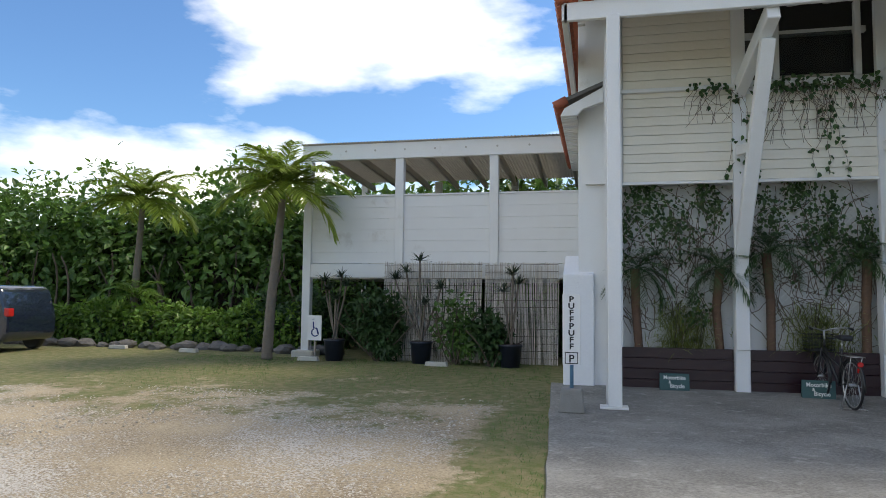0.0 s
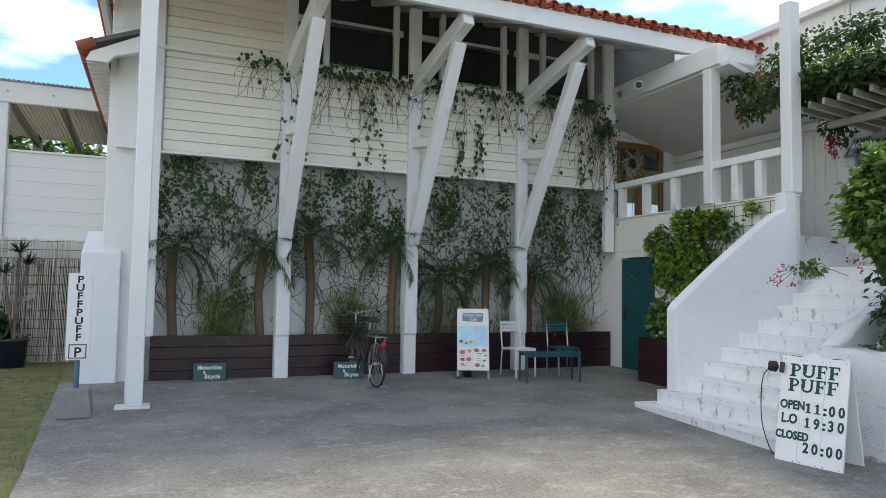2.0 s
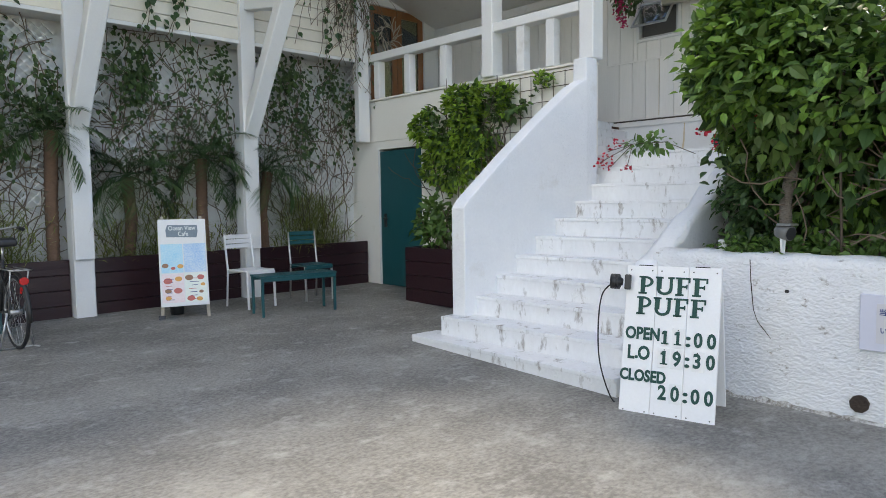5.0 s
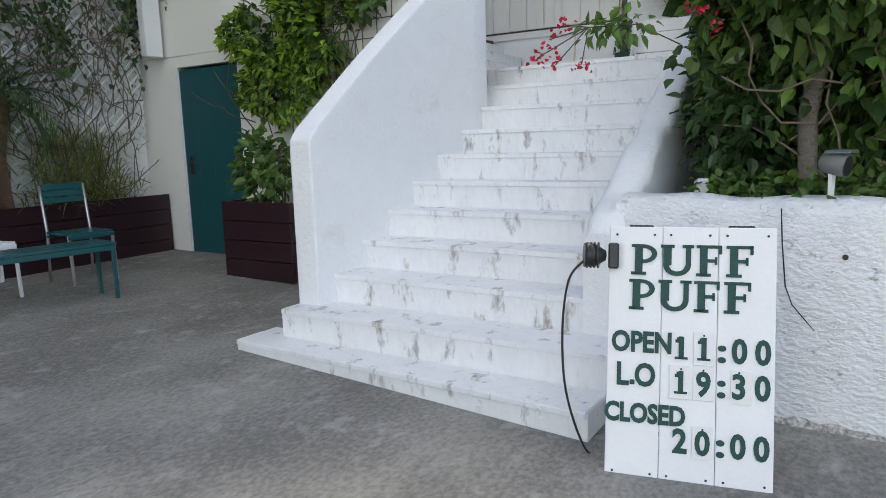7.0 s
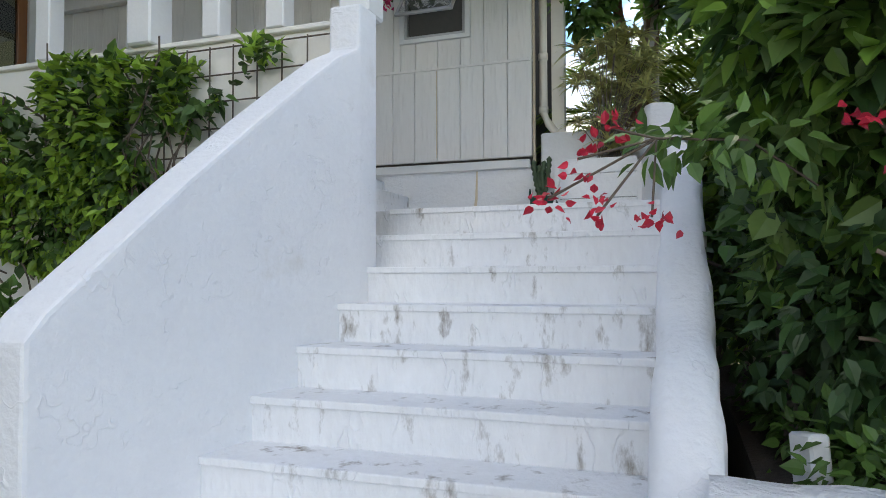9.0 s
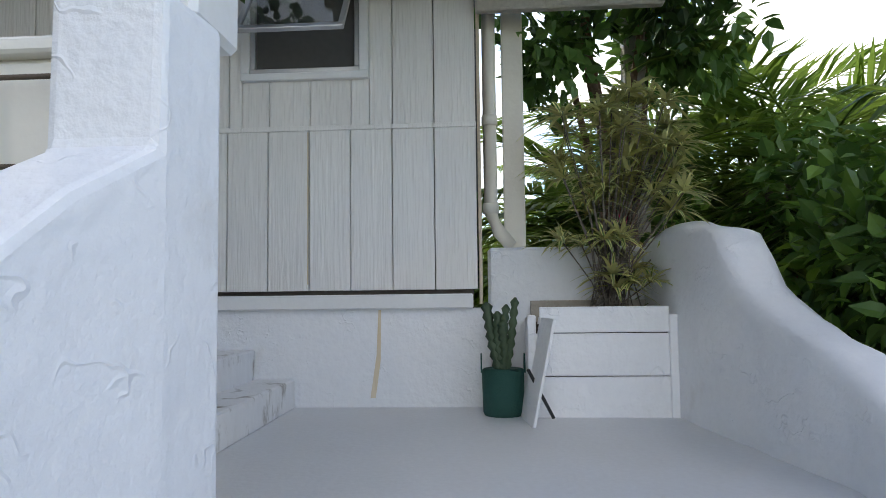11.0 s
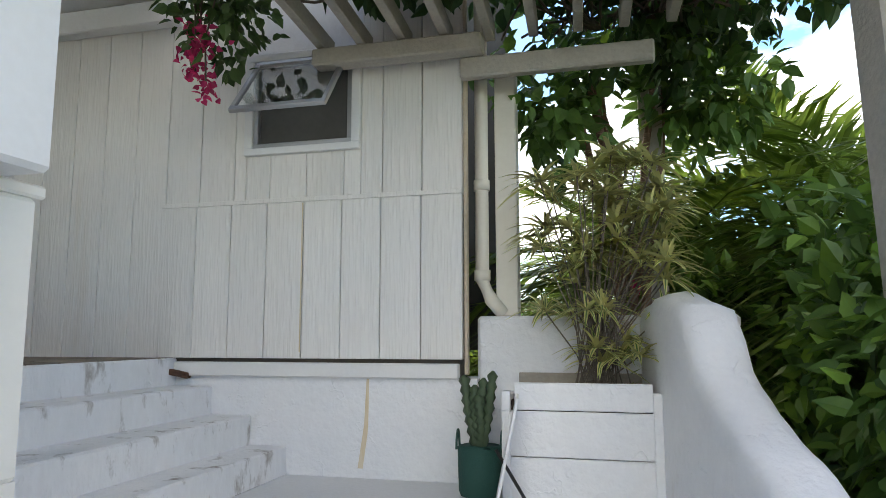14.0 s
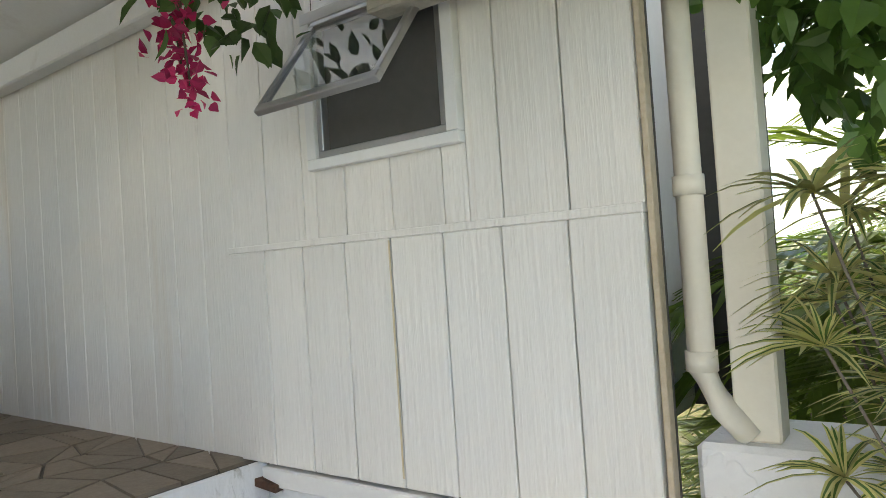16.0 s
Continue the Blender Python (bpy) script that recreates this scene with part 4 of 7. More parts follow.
def frond(bm_pts, lp, la, ll, base, az, el, length, arch, n, leaflet, rng_, spread=0.9):
    """One feather leaf: its midrib goes to bm_pts, its leaflets to the lists."""
    d = np.array([math.cos(az), math.sin(az), 0.0])
    pts = []
    for k in range(9):
        u = k / 8
        e = el - arch * u
        prev = pts[-1] if pts else np.array(base, float)
        step = length / 8 * (d * math.cos(e) + np.array([0, 0, math.sin(e)]))
        pts.append(prev + (step if k else 0))
    bm_pts.append(pts)
    s = np.array([-math.sin(az), math.cos(az), 0.0])
    for k in range(n):
        u = 0.14 + 0.86 * (k + 0.5) / n
        i = min(int(u * 8), 7)
        p = pts[i] + (pts[i + 1] - pts[i]) * (u * 8 - i)
        t = (pts[i + 1] - pts[i]) / np.linalg.norm(pts[i + 1] - pts[i])
        for sg in (-1, 1):
            a = s * sg * spread + t * (0.55 + 0.5 * u) + np.array([0, 0, 0.25]) + rng_.normal(0, 0.08, 3)
            lp.append(p)
            la.append(a)
            ll.append(leaflet * (0.45 + 0.75 * math.sin(math.pi * min(1, 0.12 + u * 0.85))) * rng_.uniform(0.85, 1.15))


def palm(parent, base, fronds, length, leaflet, n, material, rng_, el=(0.2, 1.35), arch=1.7, width=0.022, droop=0.5, az0=0.0, stalk=0.012):
    ribs, lp, la, ll = [], [], [], []
    for k in range(fronds):
        u = (k + 0.5) / fronds
        frond(ribs, lp, la, ll, base, az0 + k * 2.399 + rng_.normal(0, 0.15), el[0] + (el[1] - el[0]) * u + rng_.normal(0, 0.08),
              length * rng_.uniform(0.82, 1.1) * (0.8 + 0.2 * (1 - u)), arch * rng_.uniform(0.8, 1.15), n, leaflet, rng_)
    bm = bmesh.new()
    for r in ribs:
        add_tube(bm, r[::2], [stalk, stalk * 0.8, stalk * 0.6, stalk * 0.4, stalk * 0.2], 5, False)
    part("midribs", bm, material, parent)["kind"] = "stuff"
    blades("crown", lp, la, np.array(ll), width, material, parent, "", droop, 2)


def ringed_trunk(parent, pts, r0, r1, material, rings=26, n=10, name="trunk"):
    bm = bmesh.new()
    P, R = [], []
    for k in range(rings * 2 + 1):
        u = k / (rings * 2)
        q = u * (len(pts) - 1)
        i = min(int(q), len(pts) - 2)
        P.append(Vector(pts[i]).lerp(Vector(pts[i + 1]), q - i))
        R.append((r0 + (r1 - r0) * u) * (1.06 if k % 2 else 0.96))
    add_tube(bm, P, R, n)
    return part(name, bm, material, parent)


def strands(name, runs, radius, material, parent, n=4, label=""):
    bm = bmesh.new()
    for r in runs:
        add_tube(bm, r, radius, n, False)
    ob = part(name, bm, material, parent, label)
    if len(runs) > 1:
        ob["kind"] = "stuff"
    return ob


def wander(p, d, steps, step, wob, rng_, pull=(0, 0, 0), flat=None):
    p, d = np.array(p, float), np.array(d, float)
    out = [p.copy()]
    for _ in range(steps):
        d = d + rng_.normal(0, wob, 3) + np.array(pull)
        if flat is not None:
            d[flat] *= 0.2
        d /= np.linalg.norm(d)
        p = p + d * step
        out.append(p.copy())
    return out


# ---- thicket behind the yard ----
th = thing("thicket", "tall dense thicket of dark broad-leaved trees", "trees", kind="stuff")
blobs = []
for i in range(30):
    x = -34 + i * 1.15
    blobs.append((x, 19.5 + rng.uniform(-0.8, 1.6), 2.6 + rng.uniform(-0.3, 0.5), 1.7, 1.8, 2.7 + rng.uniform(-0.5, 0.5)))
    blobs.append((x + 0.5, 20.5, 3.7 + rng.uniform(-0.6, 0.35), 1.4, 1.5, 1.3))
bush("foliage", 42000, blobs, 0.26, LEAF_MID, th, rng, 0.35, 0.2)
# brighter leaves on the tops, sunlight put into their colour
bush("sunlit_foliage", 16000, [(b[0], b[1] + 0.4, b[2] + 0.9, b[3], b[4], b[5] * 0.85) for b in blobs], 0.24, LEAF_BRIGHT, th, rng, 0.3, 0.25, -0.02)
bm = bmesh.new()
for i in range(44):
    x = -33 + i * 0.78
    add_tube(bm, wander((x, 18.4 + rng.uniform(-0.4, 0.8), 0.0), (rng.normal(0, 0.2), 0, 1), 6, 0.5, 0.18, rng), [0.06, 0.055, 0.05, 0.04, 0.035, 0.03, 0.02], 6)
part("trunks", bm, TWIG, th)
# dark sheet behind the leaves, the thicket's inner shade put into its colour
core = part("shade_core", prism([(-36, 0.0), (1.0, 0.0), (1.0, 3.0), (-8, 4.0), (-36, 4.2)], "y", 20.6, 20.9), SOIL_SHADE, th)

hd = thing("hedge", "clipped low green hedge along the yard", "hedge", kind="stuff")
hb = [(-16.5 + i * 0.75, 15.9 + rng.uniform(-0.15, 0.2), 0.68 + rng.uniform(-0.08, 0.12), 0.62, 0.55, 0.62 + rng.uniform(-0.08, 0.1)) for i in range(13)]
bush("foliage", 12000, hb, 0.13, LEAF_BRIGHT, hd, rng, 0.35, 0.2)
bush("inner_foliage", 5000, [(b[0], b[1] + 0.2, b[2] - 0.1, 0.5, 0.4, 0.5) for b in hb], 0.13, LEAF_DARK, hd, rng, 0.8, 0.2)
strands("stems", [wander((x, 15.8, 0.1), (0, 0, 1), 4, 0.2, 0.2, rng) for x in np.linspace(-16.8, -7, 40)], 0.018, TWIG, hd)
ub = thing("undergrowth", "loose dark shrubs at the edge of the thicket", "shrub", kind="stuff")
bush("foliage", 9000, [(-8.6 + i * 0.7, 16.3 + rng.uniform(-0.4, 0.4), 0.8, 0.6, 0.6, 0.8 + rng.uniform(-0.2, 0.3)) for i in range(13)], 0.15, LEAF_DARK, ub, rng, 0.5, 0.25)

rock_me = []
for k in range(4):
    bm = bmesh.new()
    bmesh.ops.create_icosphere(bm, subdivisions=2, radius=1.0)
    for v in bm.verts:
        v.co *= 1 + 0.35 * noise.noise(v.co * 1.3 + Vector((k * 7.0, 0, 0)))
        v.co.z *= 0.6
    rock_me.append(mesh_of("rock", bm, ROCK))
for i in range(26):
    x = -16.5 + i * 0.42 + rng.uniform(-0.1, 0.1)
    r = new("rock", rock_me[i % 4])
    s = rng.uniform(0.15, 0.30)
    r.matrix_basis = pose(x, 14.75 + rng.uniform(-0.15, 0.15), gz(x, 14.7) + s * 0.25, 0, 0, rng.uniform(0, 360)) @ Matrix.Diagonal((s, s, s * 0.9, 1))
    tagged(r, "rough grey rock edging the planting bed", "rock", "rocks along the hedge")


def yard_palm(base, top, seed, fronds=18, length=1.6):
    r_ = np.random.default_rng(seed)
    t = thing("palm_tree", "slender palm with a pale ringed trunk and arching fronds", "palm", "palms beside the yard", at=base)
    d = np.array(top) - np.array(base)
    ringed_trunk(t, [(0, 0, 0), (d[0] * 0.25, d[1] * 0.2, d[2] * 0.35), (d[0] * 0.8, d[1], d[2] * 0.8), tuple(d)], 0.125, 0.075, BARK, 30)
    part("crownshaft", tube([tuple(d), (d[0], d[1], d[2] + 0.35)], [0.075, 0.05], 8), LEAF_BRIGHT, t, "smooth pale green crownshaft")
    palm(t, (d[0], d[1], d[2] + 0.28), fronds + 5, length, 0.50, 58, LEAF_PALM, r_, (0.12, 1.5), 1.2, 0.04, 0.4, stalk=0.018)
    return t


yard_palm((-7.0, 13.0, gz(0, 13)), (-6.72, 13.0, 3.75), 3)
p2 = yard_palm((-13.2, 16.6, gz(0, 16)), (-13.0, 16.6, 4.1), 5, 18, 1.8)
bl = thing("clump_palm", "yellowing clumping palm below the taller palm", "palm", at=(-12.9, 16.3, 0.17))
palm(bl, (0, 0, 1.3), 12, 1.2, 0.4, 30, LEAF_BRIGHT, np.random.default_rng(9), (0.3, 1.4), 1.4, 0.03, 0.4)
ringed_trunk(bl, [(0, 0, 0), (0, 0, 1.35)], 0.06, 0.05, BARK, 8)


# ---- pots and shrubs in front of the annex ----
def sword_head(lp, la, ll, c, n, length, rng_, up=0.35):
    d = unit(rng_.normal(size=(n, 3)))
    d[:, 2] = np.abs(d[:, 2]) * 0.9 - 0.25 + up
    for v in d:
        lp.append(np.array(c))
        la.append(v)
        ll.append(length * rng_.uniform(0.7, 1.1))


def potted(at, heads, seed, label):
    r_ = np.random.default_rng(seed)
    t = thing("potted_plant", label, "potted plant", "potted plants before the reed fence", at=at)
    bm = tube([(0, 0, 0), (0, 0, 0.42), (0, 0, 0.43), (0, 0, 0.47)], [0.19, 0.23, 0.25, 0.25], 20)
    part("pot", bm, NAVY, t, "dark blue plastic pot")
    part("soil", tube([(0, 0, 0.46), (0, 0, 0.475)], [0.22, 0.22], 16), SOIL_SHADE, t)
    runs, lp, la, ll = [], [], [], []
    for hx, hy, hz in heads:
        runs.append([(0.02 * r_.normal(), 0.02 * r_.normal(), 0.45), (hx * 0.3, hy * 0.3, 0.45 + hz * 0.3), (hx * 0.8, hy * 0.8, 0.45 + hz * 0.75), (hx, hy, 0.45 + hz)])
        sword_head(lp, la, ll, (hx, hy, 0.45 + hz), 46, 0.34, r_)
    strands("stems", runs, 0.022, BARK, t, 6)
    blades("leaves", lp, la, np.array(ll), 0.03, LEAF_DRAC, t, "", 0.25, 3)
    return t


potted((-5.5, 13.25, gz(0, 13.2)), [(-0.15, 0, 1.1), (0.1, 0.1, 1.4), (0.25, 0, 1.2), (-0.3, 0.1, 1.3), (0.05, -0.1, 0.9)], 1, "tall thin-stemmed dracaena in a dark blue pot")
potted((-3.5, 13.2, gz(0, 13.2)), [(-0.35, 0, 1.5), (-0.05, 0, 1.75), (0.42, 0, 1.15), (-0.6, 0, 1.35), (0.1, -0.1, 0.8)], 2, "branching spiky dracaena in a dark blue pot")
potted((-1.55, 13.0, gz(0, 13.0)), [(0.05, 0, 1.45), (-0.15, 0, 1.1), (0.15, 0.05, 1.25)], 3, "two-stemmed dracaena in a dark blue pot")


def shrub(at, r, h, n, seed, label, material=LEAF_DARK, size=0.12):
    r_ = np.random.default_rng(seed)
    t = thing("shrub", label, "shrub", at=at)
    strands("stems", [wander((r_.normal(0, 0.06), r_.normal(0, 0.06), 0), (r_.normal(0, 0.35), r_.normal(0, 0.3), 1), 6, h / 7, 0.15, r_) for _ in range(9)], 0.014, TWIG, t, 5)
    bush("foliage", n, [(0, 0, h * 0.55, r, r * 0.7, h * 0.48), (r * 0.3, 0, h * 0.4, r * 0.7, r * 0.6, h * 0.38)], size, material, t, r_, 0.75, 0.35)
    return t


shrub((-4.55, 13.35, gz(0, 13.3)), 0.62, 1.55, 2600, 11, "rounded dark green shrub by the annex")
shrub((-2.75, 13.15, gz(0, 13.1)), 0.45, 1.45, 700, 12, "airy flowering shrub before the reed fence", LEAF_MID)
shrub((-2.0, 13.1, gz(0, 13.1)), 0.5, 1.1, 1200, 13, "low dark shrub before the reed fence")
shrub((-5.1, 14.6, gz(0, 13.1)), 0.7, 1.6, 900, 14, "spindly shrub in the shade under the annex")
for x, y, t_ in ((-6.0, 13.0, 2), (-3.05, 12.75, -2), (-9.6, 14.0, 0), (-11.9, 14.4, 3)):
    b = part("wheel_stop", prism([(-0.24, 0.0), (0.24, 0.0), (0.22, 0.09), (-0.22, 0.09)], "y", -0.07, 0.07, 0.008), KERB)
    b.matrix_basis = pose(x, y, gz(x, y), 0, 0, t_)
    tagged(b, "pale concrete wheel stop on the grass", "wheel stop", "wheel stops")

# reed fence
for a, b, dz in ((-4.55, -2.28, 0.0), (-2.22, -0.62, -0.02)):
    f = thing("reed_fence", "weathered grey reed screen hung against the annex", "fence", "reed screens", at=((a + b) / 2, 13.62, gz(0, 13.6)))
    bm = bmesh.new()
    n = int((b - a) / 0.0125)
    for i in range(n):
        x = (a - b) / 2 + (i + rng.uniform(0, 1)) * (b - a) / n
        zt = 2.17 + dz + rng.uniform(-0.03, 0.06)
        lean = rng.normal(0, 0.012)
        y = rng.uniform(-0.015, 0.015)
        add_beam(bm, (x, y, 0.01), (x + lean, y + 0.25, zt), rng.uniform(0.006, 0.011), 0.006, (0, 1, 0))
    rd = part("reeds", bm, REED, f)
    rd["kind"] = "stuff"
    for k in range(14):
        z = 0.12 + k * 0.155
        part("tie", beam(((a - b) / 2, -0.022 + 0.25 * z / 2.17, z), ((b - a) / 2, -0.022 + 0.25 * z / 2.17, z + 0.02), 0.006, 0.009, 0), TWIG, f)

# ---- vines on the house front ----
vn = thing("wall_vine", "tangle of dry and green climbing vines on the lattice", "vine", kind="stuff")
bays = ((0.62, 2.28), (2.48, 4.32), (4.52, 6.35), (6.55, 8.35))
runs, lp = [], []
for a, b in bays:
    for k in range(82):
        x = rng.uniform(a, b)
        r = wander((x, 10.53, rng.uniform(0.9, 2.6)), (rng.normal(0, 0.5), 0, 1), int(rng.integers(10, 22)), 0.11, 0.42, rng, (0, 0, 0.05), 1)
        r = [q for q in r if a - 0.05 < q[0] < b + 0.05 and q[2] < 3.5]
        if len(r) > 3:
            runs.append(r)
            lp += [q for q in r if q[2] > 1.9 and rng.random() < 0.22]
strands("dry_stems", runs, 0.006, VINE_DRY, vn, 4)
# green curtain towards the top of each bay
P = []
for a, b in bays:
    for k in range(10):
        cx, cz = rng.uniform(a + 0.05, b - 0.05), 3.42 - abs(rng.normal(0, 0.62))
        m = int(rng.integers(30, 130))
        P.append(np.stack([rng.normal(cx, 0.10, m), rng.uniform(10.36, 10.54, m), rng.normal(cz, 0.19, m)], 1))
P = np.concatenate(P + [np.array(lp)])
P = P[(P[:, 2] < 3.58) & (P[:, 2] > 1.2)]
m = len(P)
ax = np.stack([rng.normal(0, 0.5, m), rng.normal(-0.35, 0.3, m), rng.normal(-0.75, 0.4, m)], 1)
nr = np.stack([rng.normal(0, 0.4, m), rng.normal(-1, 0.3, m), rng.normal(0.5, 0.4, m)], 1)
L = rng.uniform(0.035, 0.085, m)
leaves("leaves", P, ax, nr, L, L * 0.75, LEAF_VINE, vn)
# hanging growth from the ledge
runs, P = [], []
hang = [(1.95, 4.97, 0.25, 14, 0.5), (2.35, 4.9, 0.12, 6, 0.9), (3.25, 4.97, 0.5, 40, 0.9), (3.9, 4.97, 0.3, 26, 0.7), (4.35, 4.95, 0.12, 6, 0.4), (4.95, 4.97, 0.28, 18, 0.6), (5.6, 4.97, 0.4, 26, 1.0),
        (6.3, 4.95, 0.15, 10, 0.7), (7.0, 4.97, 0.3, 26, 0.7), (7.8, 4.97, 0.25, 44, 1.5), (8.15, 4.6, 0.12, 40, 1.6)]
for cx, cz, w, n, ln in hang:
    for k in range(n):
        x = rng.normal(cx, w * 0.6)
        r = wander((x, YW - 0.06 - rng.uniform(0, 0.06), cz + rng.uniform(-0.05, 0.03)), (rng.normal(0, 0.5), -0.1, -0.7), int(3 + rng.uniform(0.3, 1) * ln / 0.09), 0.09, 0.26, rng, (0, 0, -0.1), 1)
        r = [np.array((q[0], min(q[1], YW - 0.03), q[2])) for q in r]
        runs.append(r)
        P += [q + rng.normal(0, 0.02, 3) for q in r if rng.random() < 0.06]
        P += [np.array((x + rng.normal(0, 0.08), YW - 0.1 - rng.uniform(0, 0.1), cz + rng.normal(-0.02, 0.07))) for _ in range(2)]
for cx, z0, z1 in ((3.62, 3.4, 4.6), (5.55, 3.3, 4.4), (5.25, 3.3, 4.2), (2.35, 3.4, 4.1), (8.12, 2.6, 4.8)):
    for k in range(3):
        r = wander((cx + rng.normal(0, 0.05), YW - 0.06, z1), (0.1, 0, -1), int((z1 - z0) / 0.1), 0.1, 0.2, rng, (0, 0, -0.1), 1)
        r = [np.array((q[0], min(q[1], YW - 0.03), q[2])) for q in r]
        runs.append(r)
        P += [q + rng.normal(0, 0.04, 3) for q in r for _ in range(2) if rng.random() < 0.6]
strands("hanging_stems", runs, 0.004, VINE_DRY, vn, 4)
P = np.array(P)
m = len(P)
ax = np.stack([rng.normal(0, 0.5, m), rng.normal(-0.3, 0.3, m), rng.normal(-0.8, 0.3, m)], 1)
nr = np.stack([rng.normal(0, 0.4, m), rng.normal(-1, 0.3, m), rng.normal(0.4, 0.4, m)], 1)
L = rng.uniform(0.05, 0.11, m)
leaves("hanging_leaves", P, ax, nr, L, L * 0.72, LEAF_DARK, vn)

# slim palms in the planters
for i, (x, h, az) in enumerate(((0.86, 2.1, 0.2), (2.1, 2.1, 1.0), (2.85, 2.35, 2.0), (4.2, 2.25, 0.6), (5.0, 1.75, 1.4), (5.95, 2.0, 2.4), (6.8, 1.85, 0.9))):
    r_ = np.random.default_rng(40 + i)
    t = thing("planter_palm", "slim palm with a rough brown trunk in the planter", "palm", "palms in the house planters", at=(x, 10.54, 0.77))
    ringed_trunk(t, [(0, 0, 0), (r_.normal(0, 0.04), 0.02, (h - 0.77) * 0.5), (r_.normal(0, 0.05), -0.03, h - 0.77)], 0.065, 0.072, BARK_RED, 24, 9)
    palm(t, (0, -0.05, h - 0.74), 20, 0.78, 0.24, 42, LEAF_GREY, r_, (-0.45, 1.35), 1.2, 0.011, 0.4, az, 0.006)
for i, (x, h, n) in enumerate(((1.45, 0.95, 420), (1.75, 0.7, 200), (3.45, 0.95, 420), (3.75, 0.7, 220), (4.85, 0.6, 200), (5.45, 0.85, 320), (7.35, 0.95, 420), (7.75, 0.9, 300), (6.2, 0.5, 120))):
    r_ = np.random.default_rng(60 + i)
    t = thing("planter_grass", "arching clump of narrow green leaves in the planter", "plant", "leafy clumps in the house planters", at=(x, 10.52, 0.77))
    n = int(n * 1.8)
    p = np.stack([r_.normal(0, 0.19, n), r_.normal(0, 0.05, n), h * 0.75 * r_.random(n) ** 1.4], 1)
    a = np.stack([r_.normal(0, 0.6, n), r_.normal(-0.15, 0.35, n), r_.uniform(0.3, 1.1, n)], 1)
    blades("leaves", p, a, r_.uniform(0.2, 0.55, n) * h, 0.012, LEAF_CLUMP, t, "", 0.55, 4)
    strands("stems", [wander((r_.normal(0, 0.1), 0, 0), (r_.normal(0, 0.3), 0, 1), 6, h / 7, 0.12, r_) for _ in range(7)], 0.005, TWIG, t, 4)

# ---- vine on the balcony wall ----
wv = thing("wall_creeper", "lush green creeper on a wire trellis below the balcony", "vine")
bm = bmesh.new()
for k in range(9):
    add_tube(bm, [(XB - 0.05, 6.55 + k * 0.16, 1.9), (XB - 0.05, 6.55 + k * 0.16, 2.86)], 0.005, 5)
for k in range(7):
    add_tube(bm, [(XB - 0.045, 6.5, 1.92 + k * 0.155), (XB - 0.045, 8.3, 1.92 + k * 0.155)], 0.005, 5)
part("wire_trellis", bm, TWIG, wv)["kind"] = "stuff"
r_ = np.random.default_rng(80)
bl_ = [(XB - 0.15, 8.45, 2.36, 0.12, 0.55, 0.42), (XB - 0.15, 7.95, 2.42, 0.12, 0.55, 0.38), (XB - 0.14, 7.45, 2.48, 0.11, 0.42, 0.32), (XB - 0.12, 8.55, 1.90, 0.09, 0.42, 0.34),
       (XB - 0.13, 8.0, 2.02, 0.09, 0.3, 0.24), (XB - 0.12, 6.98, 2.62, 0.08, 0.16, 0.18), (XB - 0.12, 6.95, 2.40, 0.08, 0.14, 0.14)]
kp = lambda p: (p[:, 0] < XB - 0.05) & (p[:, 2] < 2.85) & (p[:, 1] > 6.84) & (p[:, 2] > 2.93 - 0.9 * np.maximum(0.25, p[:, 1] - 6.75))
bush("foliage", 1300, bl_, 0.08, LEAF_VINE, wv, r_, 0.9, 0.3, -0.3, freq=2.4, keep=kp)
bush("middle_foliage", 2200, bl_, 0.08, LEAF_MID, wv, r_, 0.5, 0.34, -0.2, freq=2.4, keep=kp)
bush("outer_foliage", 4600, bl_, 0.078, LEAF_FRESH, wv, r_, 0.18, 0.36, -0.12, freq=2.4, keep=kp)
strands("stems", [wander((XB - 0.16, r_.uniform(7.3, 8.8), 1.3 + r_.uniform(0, 0.8)), (0, abs(r_.normal(0, 0.5)), 1), 8, 0.12, 0.3, r_, flat=0) for _ in range(26)], 0.006, TWIG, wv, 4)
tub = thing("planter_tub", "dark brown plank tub with a leafy shrub", "planter", at=(8.06, 8.30, gz(0, 8.3) + 0.035))
for k in range(4):
    part("plank", box(-0.31, -0.28, -0.42, 0.42, k * 0.175, k * 0.175 + 0.17, 0.004), PLANTER, tub)
    part("plank", box(-0.28, 0.3, 0.39, 0.42, k * 0.175, k * 0.175 + 0.17, 0.004), PLANTER, tub)
    part("plank", box(-0.28, 0.3, -0.42, -0.39, k * 0.175, k * 0.175 + 0.17, 0.004), PLANTER, tub)
part("soil", box(-0.28, 0.3, -0.39, 0.39, 0.0, 0.62, 0), SOIL_SHADE, tub)
bush("foliage", 420, [(-0.05, 0.05, 0.95, 0.26, 0.36, 0.3), (0.0, 0.25, 1.1, 0.2, 0.2, 0.25)], 0.10, LEAF_MID, tub, r_, 0.8, 0.35, freq=2.5)
strands("stems", [wander((0, r_.normal(0.05, 0.1), 0.6), (r_.normal(0, 0.3), r_.normal(0, 0.3), 1), 5, 0.12, 0.15, r_) for _ in range(8)], 0.008, TWIG, tub, 5)

# ---- bougainvillea bank ----
bg = thing("bougainvillea_bank", "large dense bougainvillea bank above the retaining wall", "shrub", kind="stuff")
r_ = np.random.default_rng(90)
